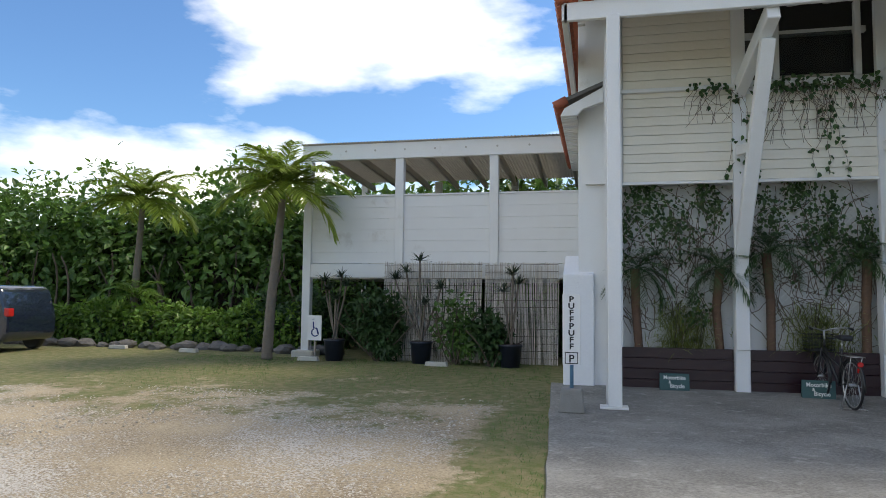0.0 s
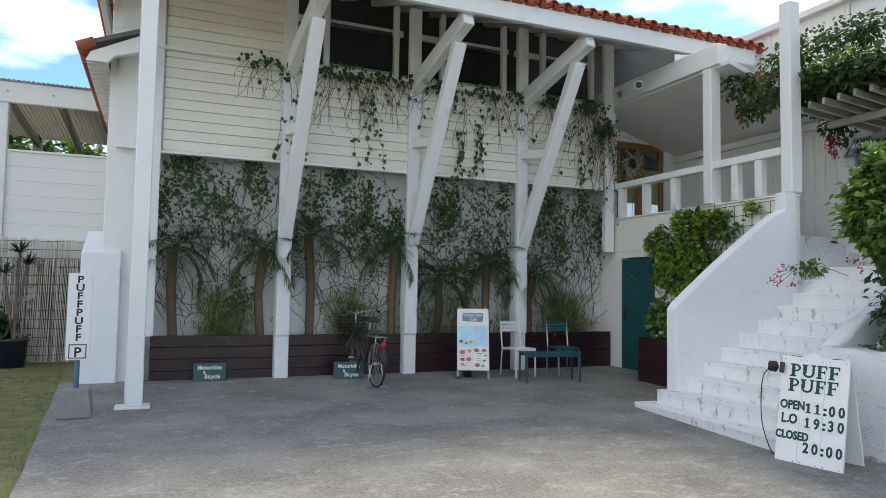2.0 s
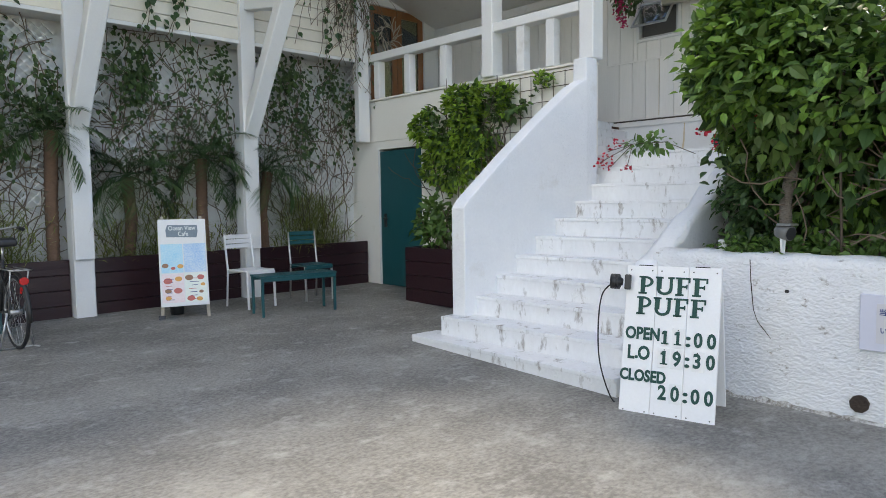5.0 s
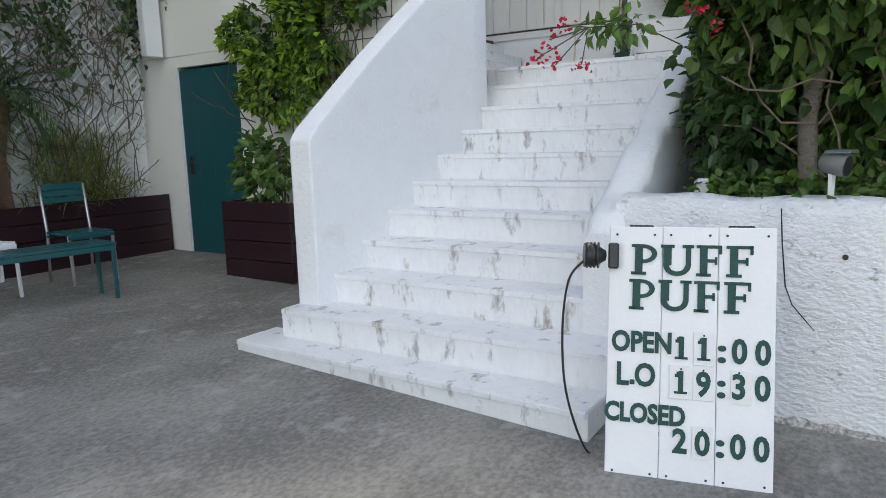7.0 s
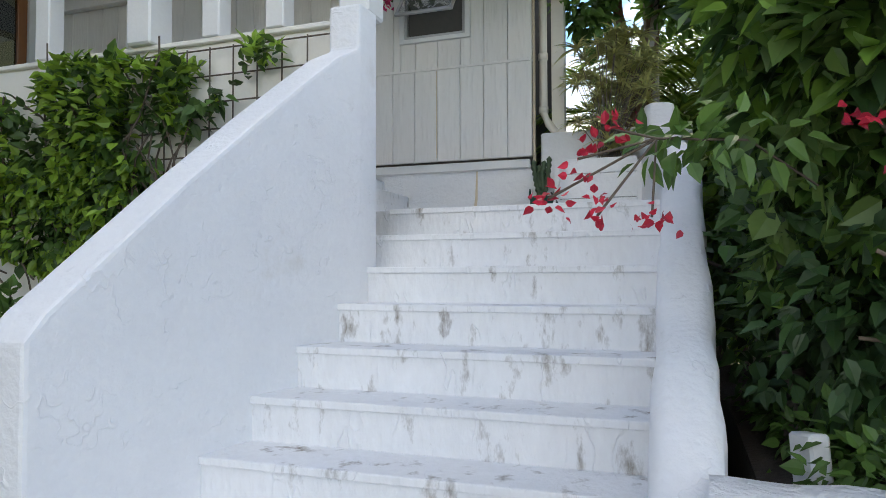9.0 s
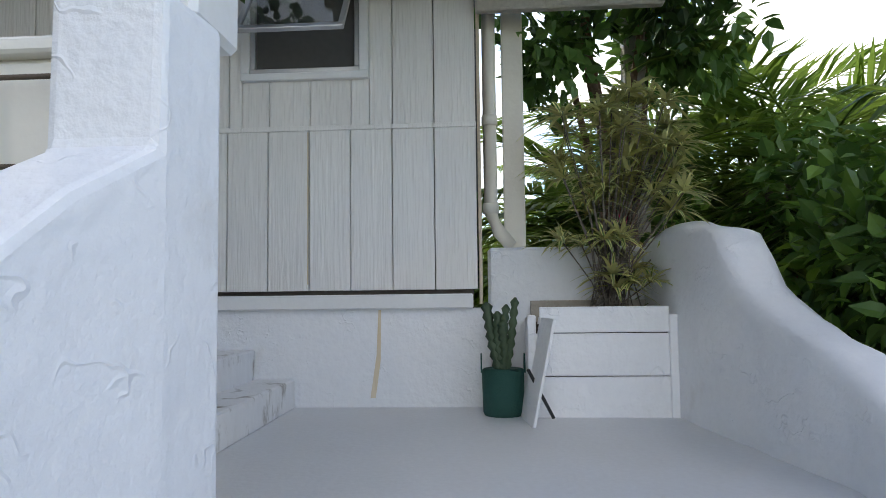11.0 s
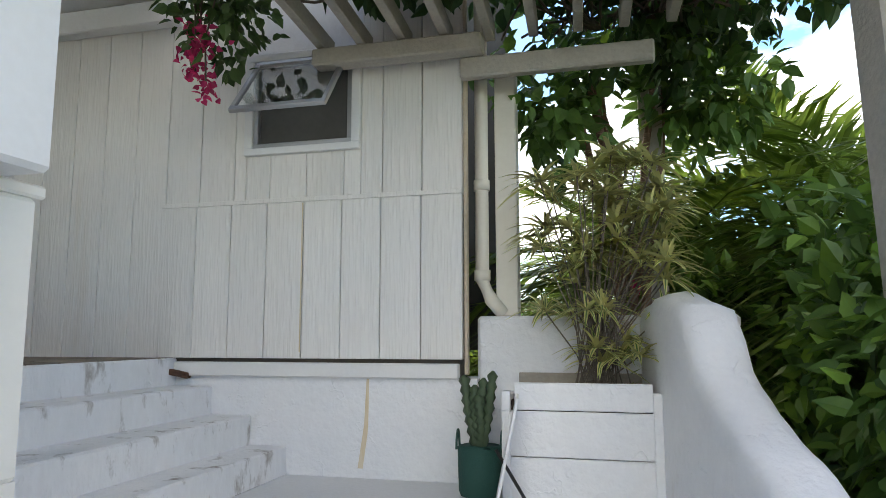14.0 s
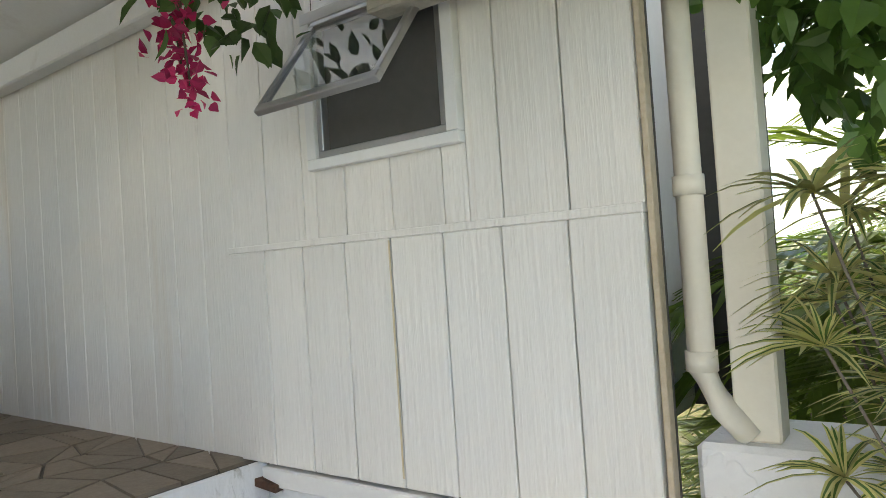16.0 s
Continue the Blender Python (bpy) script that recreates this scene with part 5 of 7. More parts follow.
bb_ = [(7.62, 3.5, 2.2, 0.8, 1.0, 0.95), (7.7, 2.6, 2.0, 0.7, 0.9, 0.85), (8.3, 3.9, 2.4, 0.7, 0.75, 0.8), (8.9, 3.4, 2.25, 0.9, 0.9, 0.75), (7.6, 1.6, 1.9, 0.7, 0.9, 0.8), (8.6, 2.2, 2.05, 1.0, 1.0, 0.8), (7.55, 4.1, 2.4, 0.6, 0.5, 0.75), (7.6, 0.7, 1.75, 0.7, 0.9, 0.75), (8.1, 4.35, 2.35, 0.6, 0.55, 0.8), (7.6, 4.45, 2.55, 0.45, 0.35, 0.55)]
low_ = [(8.2, 4.3, 1.5, 0.6, 0.35, 0.6), (7.6, 4.25, 1.45, 0.45, 0.35, 0.5), (8.8, 4.25, 1.8, 0.5, 0.35, 0.6)]
out_keep = lambda p: (p[:, 1] < 4.56 + 0.2 * ((p[:, 2] > 1.95 + 0.25 * np.maximum(0.0, p[:, 0] - 7.4)) & (p[:, 0] < 7.55))) & (p[:, 0] < 8.75) & (p[:, 2] < 3.15 - 0.64 * np.maximum(0.0, p[:, 0] - 7.45)) & (p[:, 2] > 0.95 + 0.5 * (p[:, 0] < 7.3)) & (p[:, 0] > 6.6)
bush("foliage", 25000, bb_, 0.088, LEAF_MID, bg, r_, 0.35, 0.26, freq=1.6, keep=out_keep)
# shade inside and low in the bank is put into these darker leaves
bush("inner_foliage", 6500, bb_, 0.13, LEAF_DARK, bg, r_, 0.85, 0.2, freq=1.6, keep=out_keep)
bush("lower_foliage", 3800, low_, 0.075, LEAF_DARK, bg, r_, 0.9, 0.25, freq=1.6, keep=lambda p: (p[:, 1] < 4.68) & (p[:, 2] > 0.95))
# light on the outer shell is put into this brighter leaf colour
bush("outer_foliage", 15000, [(b[0] - 0.03, b[1] + 0.04, b[2] + 0.06, *b[3:]) for b in bb_], 0.09, LEAF_BRIGHT, bg, r_, 0.18, 0.28, 0.0, freq=1.6, keep=out_keep)
bush("broad_foliage", 1700, [(7.55, 4.35, 2.35, 0.55, 0.34, 0.75), (8.1, 4.36, 2.3, 0.5, 0.32, 0.75), (7.2, 4.0, 2.3, 0.35, 0.5, 0.7)], 0.115, LEAF_BROAD, bg, r_, 0.15, 0.3, freq=2.0, keep=out_keep)
runs = []
for k in range(70):
    x, y = r_.uniform(7.05, 8.8), r_.uniform(0.9, 4.45)
    runs.append(wander((x, y, 0.93), (r_.normal(-0.15, 0.4), r_.normal(0, 0.4), 1), 10, 0.17, 0.22, r_))
runs = [[q for q in r if q[1] < 4.1 and q[0] > 7.15 and q[2] < 2.7] for r in runs]
strands("stems", [r for r in runs if len(r) > 2], 0.009, TWIG, bg, 5)
runs = [wander((7.1 + r_.uniform(0, 0.2), r_.uniform(1.5, 4.0), 1.05 + r_.uniform(0, 0.7)), (-0.1, r_.normal(0, 0.6), 0.5), 9, 0.14, 0.45, r_, flat=0) for k in range(46)]
runs = [[q for q in r if q[1] < 4.45] for r in runs]
strands("bare_twigs", [r for r in runs if len(r) > 2], 0.006, VINE_DRY, bg, 5)
strands("trunks", [[(7.25, 3.95, 0.93), (7.27, 3.97, 1.4), (7.33, 3.9, 1.9)], [(7.9, 4.42, 0.93), (7.92, 4.44, 1.4), (7.95, 4.4, 2.0)], [(8.6, 4.3, 0.93), (8.65, 4.3, 1.6), (8.7, 4.2, 2.4)]], 0.045, BARK, bg, 8)
cov = thing("ground_cover", "low fresh green ground cover along the wall top", "plant", kind="stuff")
bush("foliage", 5200, [(7.12 + 0.1 * (i % 3), 0.6 + i * 0.28, 1.0, 0.24, 0.26, 0.15) for i in range(14)] + [(7.5 + i * 0.3, 4.35, 1.0, 0.25, 0.2, 0.16) for i in range(5)], 0.06, LEAF_MID, cov, r_, 0.8, 0.25, freq=3, keep=lambda p: p[:, 2] > 0.94)


def bracts(name, centres, spread, n, size, material, parent, r_):
    c = np.repeat(np.array(centres), n, 0)
    p = c + r_.normal(0, spread, c.shape)
    m = len(p)
    a = r_.normal(0, 1, (m, 3))
    return leaves(name, p, a, r_.normal(0, 1, (m, 3)), size * r_.uniform(0.7, 1.2, m), size * 0.75, material, parent, "", 0.25, 0.0)


spray = thing("flowering_spray", "arching bougainvillea spray with red bracts over the steps", "flower")
tips = [(6.55, 5.06, 1.70), (6.56, 5.0, 1.78), (6.53, 4.96, 1.66), (6.58, 4.93, 1.84), (6.6, 4.86, 1.66)]
strands("stems", [[(6.95, 4.5, 1.75), (6.8, 4.66, 1.84), (6.66, 4.85, 1.83), t] for t in tips], 0.003, TWIG, spray, 5)
bracts("bracts", tips, 0.02, 16, 0.024, FLOWER_RED, spray, r_)["kind"] = "stuff"
bush("foliage", 70, [(6.72, 4.74, 1.84, 0.10, 0.2, 0.08)], 0.06, LEAF_MID, spray, r_, 0.9, 0.3)
more = [(6.9, 4.42, 1.9), (6.92, 4.36, 1.8), (7.0, 4.1, 1.95)]
bracts("bracts", more, 0.02, 12, 0.03, FLOWER_RED, spray, r_)["kind"] = "stuff"

# ---- vine roof of the pergola ----
pv_ = thing("pergola_vine", "bougainvillea roof with thick twisted stems and pink bracts", "vine", kind="stuff")
r_ = np.random.default_rng(95)
top = [(10.2 - i * 0.28, 5.8 + 0.35 * math.sin(i * 2.1), 4.33 + 0.02 * i, 0.45, 0.95, 0.16) for i in range(6)] + [(10.0, 5.0, 4.3, 0.6, 0.5, 0.25), (10.9, 4.9, 4.25, 0.7, 0.6, 0.35), (10.4, 4.2, 4.35, 0.8, 0.5, 0.25), (8.95, 6.3, 4.5, 0.4, 0.6, 0.16)]
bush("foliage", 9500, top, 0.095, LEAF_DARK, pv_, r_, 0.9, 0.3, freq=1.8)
# second layer set higher, sun on the vine roof painted as brighter green
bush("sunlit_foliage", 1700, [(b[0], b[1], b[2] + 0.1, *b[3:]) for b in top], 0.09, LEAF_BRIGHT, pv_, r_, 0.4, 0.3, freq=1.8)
edge = [(8.75, 6.85, 4.5, 0.35, 0.45, 0.26), (9.4, 6.8, 4.4, 0.4, 0.25, 0.25), (10.1, 6.95, 4.15, 0.3, 0.25, 0.3), (8.85, 6.6, 4.95, 0.3, 0.6, 0.25), (9.2, 5.9, 5.1, 0.4, 0.7, 0.22), (8.9, 7.5, 4.8, 0.3, 0.45, 0.2), (8.8, 7.35, 4.35, 0.22, 0.4, 0.2)]
bush("hanging_foliage", 3200, edge, 0.075, LEAF_VINE, pv_, r_, 0.85, 0.35, freq=1.8)
bush("hanging_foliage", 900, [(11.0, 5.5, 3.8, 0.35, 0.35, 0.35), (11.2, 4.75, 3.85, 0.45, 0.5, 0.3)], 0.10, LEAF_MID, pv_, r_, 0.85, 0.4, freq=2)
strands("twisted_stems", [wander((11.12 + r_.normal(0, 0.05), 5.12 + r_.normal(0, 0.05), 2.6), (-0.02, r_.normal(0, 0.05), 1), 12, 0.12, 0.07, r_) for _ in range(6)], 0.02, BARK_RED, pv_, 6)
runs = [wander((10.7, 5.1 + r_.normal(0, 0.3), 4.08), (-1, r_.normal(0, 0.5), 0.06), 16, 0.15, 0.25, r_) for _ in range(46)]
runs = [[np.array((q[0], q[1], min(4.5, max(4.07 + 0.08 * (10.5 - q[0]), q[2])))) for q in r if q[1] < 6.9] for r in runs]
strands("fine_stems", [r for r in runs if len(r) > 2], 0.007, TWIG, pv_, 5)
hangs = [(10.0, 6.98, 3.86), (10.02, 7.02, 3.78), (10.0, 6.95, 3.70), (9.98, 7.0, 3.93), (9.0, 7.75, 4.35), (8.95, 7.7, 4.42), (8.8, 6.95, 4.72), (8.8, 7.2, 4.8)]
bracts("bracts", hangs, 0.04, 34, 0.042, FLOWER, pv_, r_)["kind"] = "stuff"
strands("hanging_stems", [[(h[0], h[1] - 0.05, h[2] + 0.5), (h[0] - 0.02, h[1], h[2] + 0.2), h] for h in hangs], 0.004, TWIG, pv_, 4)

# ---- plants beyond the landing ----
for i, (x, y, h, L) in enumerate(((12.4, 4.9, 2.6, 1.7), (13.0, 3.9, 3.1, 2.0), (12.6, 5.8, 1.7, 1.6), (14.2, 4.6, 2.6, 2.0), (13.6, 2.8, 2.2, 1.9), (14.0, 6.2, 2.1, 1.8), (15.5, 3.4, 2.8, 2.2), (13.2, 5.3, 1.0, 1.5), (11.9, 3.7, 3.0, 1.9), (12.1, 4.4, 2.2, 1.7))):
    r2 = np.random.default_rng(120 + i)
    t = thing("areca_palm", "clumping feather palm with arching green fronds", "palm", "feather palms beyond the landing", at=(x, y, 0.17))
    strands("canes", [[(r2.normal(0, 0.12), r2.normal(0, 0.12), 0), (r2.normal(0, 0.2), r2.normal(0, 0.2), h)] for _ in range(6)], 0.028, BARK, t, 6)
    palm(t, (0, 0, h), 20, L * 1.12, 0.5, 46, LEAF_ARECA, r2, (0.1, 1.45), 1.35, 0.036, 0.3, i * 0.7, 0.012)
bk = thing("side_shrubbery", "broad-leaved green shrubbery beside the stair wall", "shrub", kind="stuff")
r_ = np.random.default_rng(140)
sb = [(10.5, 4.1, 2.15, 0.6, 0.5, 0.75), (11.4, 4.4, 2.2, 0.6, 0.5, 0.8), (10.9, 3.9, 1.9, 0.9, 0.65, 0.85), (10.0, 3.9, 1.7, 0.7, 0.55, 0.75), (11.9, 4.3, 1.9, 0.9, 0.7, 0.95), (11.2, 3.0, 1.9, 1.2, 0.8, 0.9), (12.4, 3.3, 1.8, 1.1, 0.9, 1.0), (9.4, 4.15, 1.6, 0.5, 0.4, 0.5), (11.35, 4.65, 2.45, 0.5, 0.45, 0.5), (11.0, 4.2, 2.4, 0.6, 0.45, 0.6), (11.5, 3.7, 2.4, 0.8, 0.6, 0.7), (10.4, 4.4, 2.75, 0.6, 0.32, 0.38), (9.75, 4.35, 2.5, 0.5, 0.3, 0.4)]
bush("foliage", 13000, sb, 0.10, LEAF_MID, bk, r_, 0.4, 0.25, freq=1.6, keep=lambda p: p[:, 1] < 4.6 + 2 * (p[:, 0] > 11.0))
# sunlit outer leaves, the light put into a brighter green
bush("outer_foliage", 9000, sb, 0.10, LEAF_BRIGHT, bk, r_, 0.15, 0.3, freq=1.6, keep=lambda p: p[:, 1] < 4.6 + 2 * (p[:, 0] > 11.0))
strands("stems", [wander((r_.uniform(9.5, 12.5), r_.uniform(2.8, 4.4), 0.9), (r_.normal(0, 0.3), r_.normal(0, 0.3), 1), 9, 0.17, 0.25, r_) for _ in range(46)], 0.012, TWIG, bk, 5)
bracts("bracts", [(10.6, 4.35, 2.5), (9.9, 4.2, 2.2), (11.1, 5.12, 2.85)], 0.03, 14, 0.05, FLOWER, bk, r_)["kind"] = "stuff"
ft = thing("far_trees", "distant belt of trees beyond the garden", "trees", kind="stuff")
fb = [(26 + 3 * math.sin(i * 1.7), -22 + i * 2.6, 1.2 + 0.5 * math.sin(i * 2.9), 2.6, 2.2, 1.7) for i in range(24)]
bush("foliage", 16000, fb, 0.38, LEAF_MID, ft, r_, 0.4, 0.25, freq=0.7)
bush("dark_foliage", 9000, fb, 0.4, LEAF_DARK, ft, r_, 0.8, 0.2, freq=0.7)


# ---- writing ----
def text(name, words, size, material, parent, m, depth=0.0015, bold=0.0, align='CENTER', squeeze=1.0):
    cu = bpy.data.curves.new(name, 'FONT')
    cu.body = words
    cu.size = size
    cu.extrude = depth
    cu.offset = bold
    cu.align_x = align
    cu.resolution_u = 3
    tmp = bpy.data.objects.new(name, cu)
    scene.collection.objects.link(tmp)
    bpy.context.view_layer.update()
    me = bpy.data.meshes.new_from_object(tmp.evaluated_get(bpy.context.evaluated_depsgraph_get()))
    bpy.data.objects.remove(tmp)
    bpy.data.curves.remove(cu)
    me.materials.clear()
    me.materials.append(material)
    ob = new(name, me)
    ob.parent = parent
    ob.matrix_basis = m @ Matrix.Diagonal((squeeze, 1, 1, 1))
    return ob


def on_face(x, z, y=-0.03):
    """Lettering upright on a face that looks along -y."""
    return pose(x, y, z, 90)


# ---- standing board with the opening hours ----
SIGN_PAINT = mat("chipped_white_sign_paint", (0.84, 0.84, 0.84), (0.72, 0.71, 0.70), 0.6, 6, 60, 0.4, 0.06, stain=(0.34, 0.27, 0.22), stain_scale=14.0, stain_lo=0.70, stain_hi=0.76)
sg = thing("opening_hours_board", "white plank sandwich board with green lettering of the hours", "sign")
sg.matrix_basis = pose(6.014, 4.232, 0.02, -11.3, 0, -76.5)
for k in range(3):
    part("plank", box(-0.3 + k * 0.2 + 0.001, -0.1 + k * 0.2 - 0.001, -0.012, 0.012, 0.0, 0.976, 0.003), SIGN_PAINT, sg)
part("batten", box(-0.28, 0.28, 0.013, 0.033, 0.12, 0.17, 0.003), SIGN_PAINT, sg)
part("batten", box(-0.28, 0.28, 0.013, 0.033, 0.84, 0.89, 0.003), SIGN_PAINT, sg)
rear = part("rear_board", box(-0.29, 0.29, -0.01, 0.01, -0.985, 0.0, 0.003), SIGN_PAINT, sg)
rear.matrix_basis = pose(0, 0.045, 0.968, 23)
for x in (-0.18, 0.18):
    part("hinge", box(x - 0.045, x + 0.045, -0.006, 0.05, 0.976, 0.983, 0.002), DARK_STEEL, sg)
W = -0.016
part("lettering", box(-0.211, -0.193, -0.0185, -0.0125, 0.367, 0.385, 0.002), INK_GREEN, sg)


def serif_letter(ch, x0, z0, w, h, parent, y=W):
    """A brush-painted slab-serif capital, one mesh a letter."""
    t, f = w * 0.30, h * 0.10
    bm = bmesh.new()

    def bar(a, b, c, d):
        add_box(bm, x0 + a, x0 + b, y - 0.0015, y + 0.0015, z0 + c, z0 + d)

    def arc_of(cx, cz, ro, ri, sx, a0, a1, n=10):
        for k in range(n):
            q = []
            for a, r in ((a0 + (a1 - a0) * k / n, ro), (a0 + (a1 - a0) * (k + 1) / n, ro), (a0 + (a1 - a0) * (k + 1) / n, ri), (a0 + (a1 - a0) * k / n, ri)):
                q.append((x0 + cx + r * sx * math.cos(a), z0 + cz + r * math.sin(a)))
            lo = [bm.verts.new((u, y - 0.0015, v)) for u, v in q]
            bm.faces.new(lo)
    if ch in "PF":
        bar(w * 0.14, w * 0.14 + t, 0, h)
        bar(0, w * 0.14 + t + w * 0.14, 0, f)
        bar(0, w * 0.16, h - f, h)
    if ch == "P":
        arc_of(w * 0.45, h * 0.69, h * 0.31, h * 0.19, w * 0.55 / (h * 0.31), -math.pi / 2, math.pi / 2)
        bar(w * 0.40, w * 0.46, h * 0.38, h * 0.50)
        bar(w * 0.40, w * 0.46, h * 0.88, h)
    if ch == "F":
        bar(w * 0.40, w, h - f, h)
        bar(w * 0.88, w, h * 0.72, h)
        bar(w * 0.40, w * 0.80, h * 0.45, h * 0.56)
        bar(w * 0.72, w * 0.82, h * 0.38, h * 0.63)
    if ch == "U":
        bar(w * 0.08, w * 0.08 + t * 0.85, h * 0.33, h)
        bar(w * 0.76, w * 0.92, h * 0.33, h)
        bar(0, w * 0.42, h - f, h)
        bar(w * 0.66, w, h - f, h)
        arc_of(w * 0.5, h * 0.34, h * 0.35, h * 0.20, w * 0.42 / (h * 0.35), math.pi, 2 * math.pi)
    if ch == "1":
        bar(w * 0.32, w * 0.68, 0, h)
        bar(w * 0.05, w * 0.95, 0, f)
        bar(w * 0.08, w * 0.34, h * 0.72, h * 0.86)
        bar(w * 0.20, w * 0.34, h * 0.82, h * 0.96)
    return part("lettering", bm, INK_GREEN, parent)


for z0, shift in ((0.79, 0.0), (0.655, -0.006)):
    for ch, x0, w in (("P", -0.215, 0.096), ("U", -0.107, 0.12), ("F", 0.022, 0.09), ("F", 0.127, 0.093)):
        serif_letter(ch, x0 + shift, z0, w, 0.118, sg)
for w, s, x, z in (("OPEN", 0.108, -0.17, 0.495), ("L", 0.12, -0.24, 0.365), ("O", 0.12, -0.155, 0.365), ("CLOSED", 0.10, -0.155, 0.225)):
    text("lettering", w, s, INK_GREEN, sg, on_face(x, z, W), bold=0.004, squeeze=0.80)
for w, z in (("11:00", 0.475), ("19:30", 0.345), ("20:00", 0.125)):
    for k, (ch, x0) in enumerate(zip(w, (-0.025, 0.055, 0.118, 0.178, 0.258))):
        card = (w, k) in (("11:00", 1), ("19:30", 0), ("19:30", 1), ("19:30", 3), ("20:00", 1))
        if card:
            part("number_card", box(x0 - 0.037, x0 + 0.037, -0.017, -0.0125, z - 0.02, z + 0.105, 0.001, pose(0, 0, 0, 0, (k - 1) * 0.6)), WHITE, sg)
            part("nail_head", tube([(x0, -0.017, z + 0.093), (x0, -0.0185, z + 0.093)], 0.004, 6), DARK_STEEL, sg)
        if ch == "1":
            serif_letter("1", x0 - 0.026, z, 0.052, 0.086, sg, -0.0185)
        else:
            text("lettering", ch, 0.124, INK_GREEN, sg, on_face(x0, z, -0.0185 if card else W), bold=0.004, squeeze=0.86 if ch != ":" else 1.3)
for z in (0.03, 0.945):
    for k in range(3):
        for dx in (0.03, 0.17):
            part("nail_head", tube([(-0.3 + k * 0.2 + dx, -0.0125, z), (-0.3 + k * 0.2 + dx, -0.014, z)], [0.005, 0.005], 6), DARK_STEEL, sg)

cl = thing("clamp_lamp", "small black clamp spotlight on the sign with its cable", "lamp")
cl.matrix_basis = sg.matrix_basis @ pose(-0.29, -0.03, 0.86)
part("clamp", box(-0.01, 0.03, -0.03, 0.0, -0.05, 0.05, 0.006), BLACK, cl)
part("lamp_body", tube([(-0.02, -0.02, 0), (-0.06, -0.03, 0), (-0.10, -0.04, 0)], [0.02, 0.045, 0.048], 14), BLACK, cl)
for k in range(4):
    part("cooling_fin", tube([(-0.045 - k * 0.014, -0.028, 0), (-0.05 - k * 0.014, -0.028, 0)], [0.052, 0.052], 12), BLACK, cl)
hang_ = [Vector(p) for p in ((-0.10, -0.03, -0.02), (-0.16, -0.02, -0.10), (-0.185, 0.02, -0.30), (-0.17, 0.06, -0.55), (-0.10, 0.13, -0.78), (-0.03, 0.19, -0.84))]
curve_ = []
for k in range(len(hang_) - 1):
    a, b, c, d = hang_[max(k - 1, 0)], hang_[k], hang_[k + 1], hang_[min(k + 2, len(hang_) - 1)]
    for q in range(6):
        u = q / 6
        curve_.append(0.5 * (2 * b + (c - a) * u + (2 * a - 5 * b + 4 * c - d) * u ** 2 + (3 * b - a - 3 * c + d) * u ** 3))
part("cable", tube(curve_ + [hang_[-1]], 0.005, 6), BLACK, cl)

# things on and along the retaining wall
nt = thing("wall_notice", "laminated grey notice with blue lettering on the wall", "sign", at=(6.725, 3.08, 0.66), turn=-92)
part("backing", box(-0.26, 0.26, -0.012, 0.03, -0.17, 0.17, 0.003), mat("pale_lilac_board", (0.62, 0.63, 0.72), (0.56, 0.57, 0.66), 0.4, 4, 40, 0.4, 0.02), nt)
part("sheet", box(-0.17, 0.19, -0.016, -0.0125, -0.12, 0.12, 0.001), mat("grey_paper", (0.62, 0.61, 0.64), (0.57, 0.56, 0.6), 0.5, 4, 40, 0.3, 0.0), nt)
for w, x, z in (("当店ご利用以外の", 0.01, 0.055), ("駐車１万円", 0.01, 0.0), ("いただきます>_<", 0.01, -0.055)):
    text("lettering", w, 0.042, INK_NAVY, nt, on_face(x, z, -0.018), bold=0.0006)
part("small_print", box(-0.06, 0.17, -0.0185, -0.017, -0.095, -0.088, 0), INK_NAVY, nt)
part("crack", tube([(6.775, 4.02, 1.0), (6.771, 4.01, 0.85), (6.771, 3.99, 0.66), (6.77, 3.96, 0.58), (6.767, 3.84, 0.44), (6.765, 3.80, 0.32), (6.765, 3.79, 0.24)], 0.0028, 4), SOIL_SHADE, lw, "dark hairline crack")
# closed dark tube, the shade inside the hole put into its colour
part("drain_hole", tube([(6.72, 3.33, 0.15), (6.80, 3.33, 0.15)], [0.055, 0.05], 9), SOIL_SHADE, lw, "dark drain hole")
part("bolt", tube([(6.745, 3.77, 0.805), (6.76, 3.77, 0.805)], 0.012, 8), DARK_STEEL, lw)


def spot(x, y, z, yaw):
    t = thing("garden_spotlight", "grey outdoor spotlight on a short white stake", "lamp", "garden spotlights", at=(x, y, z), turn=yaw)
    part("stake", prism([(-0.008, 0.0), (0.008, 0.0), (0.02, 0.15), (-0.02, 0.15)], "y", -0.008, 0.008), WHITE, t)
    part("lamp_head", tube([(0, -0.06, 0.178), (0, 0.0, 0.19), (0, 0.035, 0.195), (0, 0.05, 0.198)], [0.05, 0.05, 0.046, 0.02], 16), mat("grey_cast_metal", (0.16, 0.16, 0.15), (0.1, 0.1, 0.095), 0.5, 8, 60, 0.5, 0.1), t)
    part("visor", prism([(-0.05, 0.232), (0.05, 0.232), (0.035, 0.246), (-0.035, 0.246)], "y", -0.085, 0.02, 0.004), STEEL, t)
    part("lens", tube([(0, -0.063, 0.1775), (0, -0.059, 0.178)], [0.044, 0.044], 16), BLACK, t)


spot(6.86, 3.84, 1.0, -20)
bx = part("junction_box", box(-0.06, 0.06, -0.03, 0.03, 0, 0.16, 0.008), WHITE)
bx.matrix_basis = pose(7.35, 4.46, 0.93, 0, 8, 20)
tagged(bx, "small white junction box among the shrubs", "box")

# ---- menu easel ----
me_ = thing("menu_board", "white cafe menu poster on a wooden easel stand", "sign")
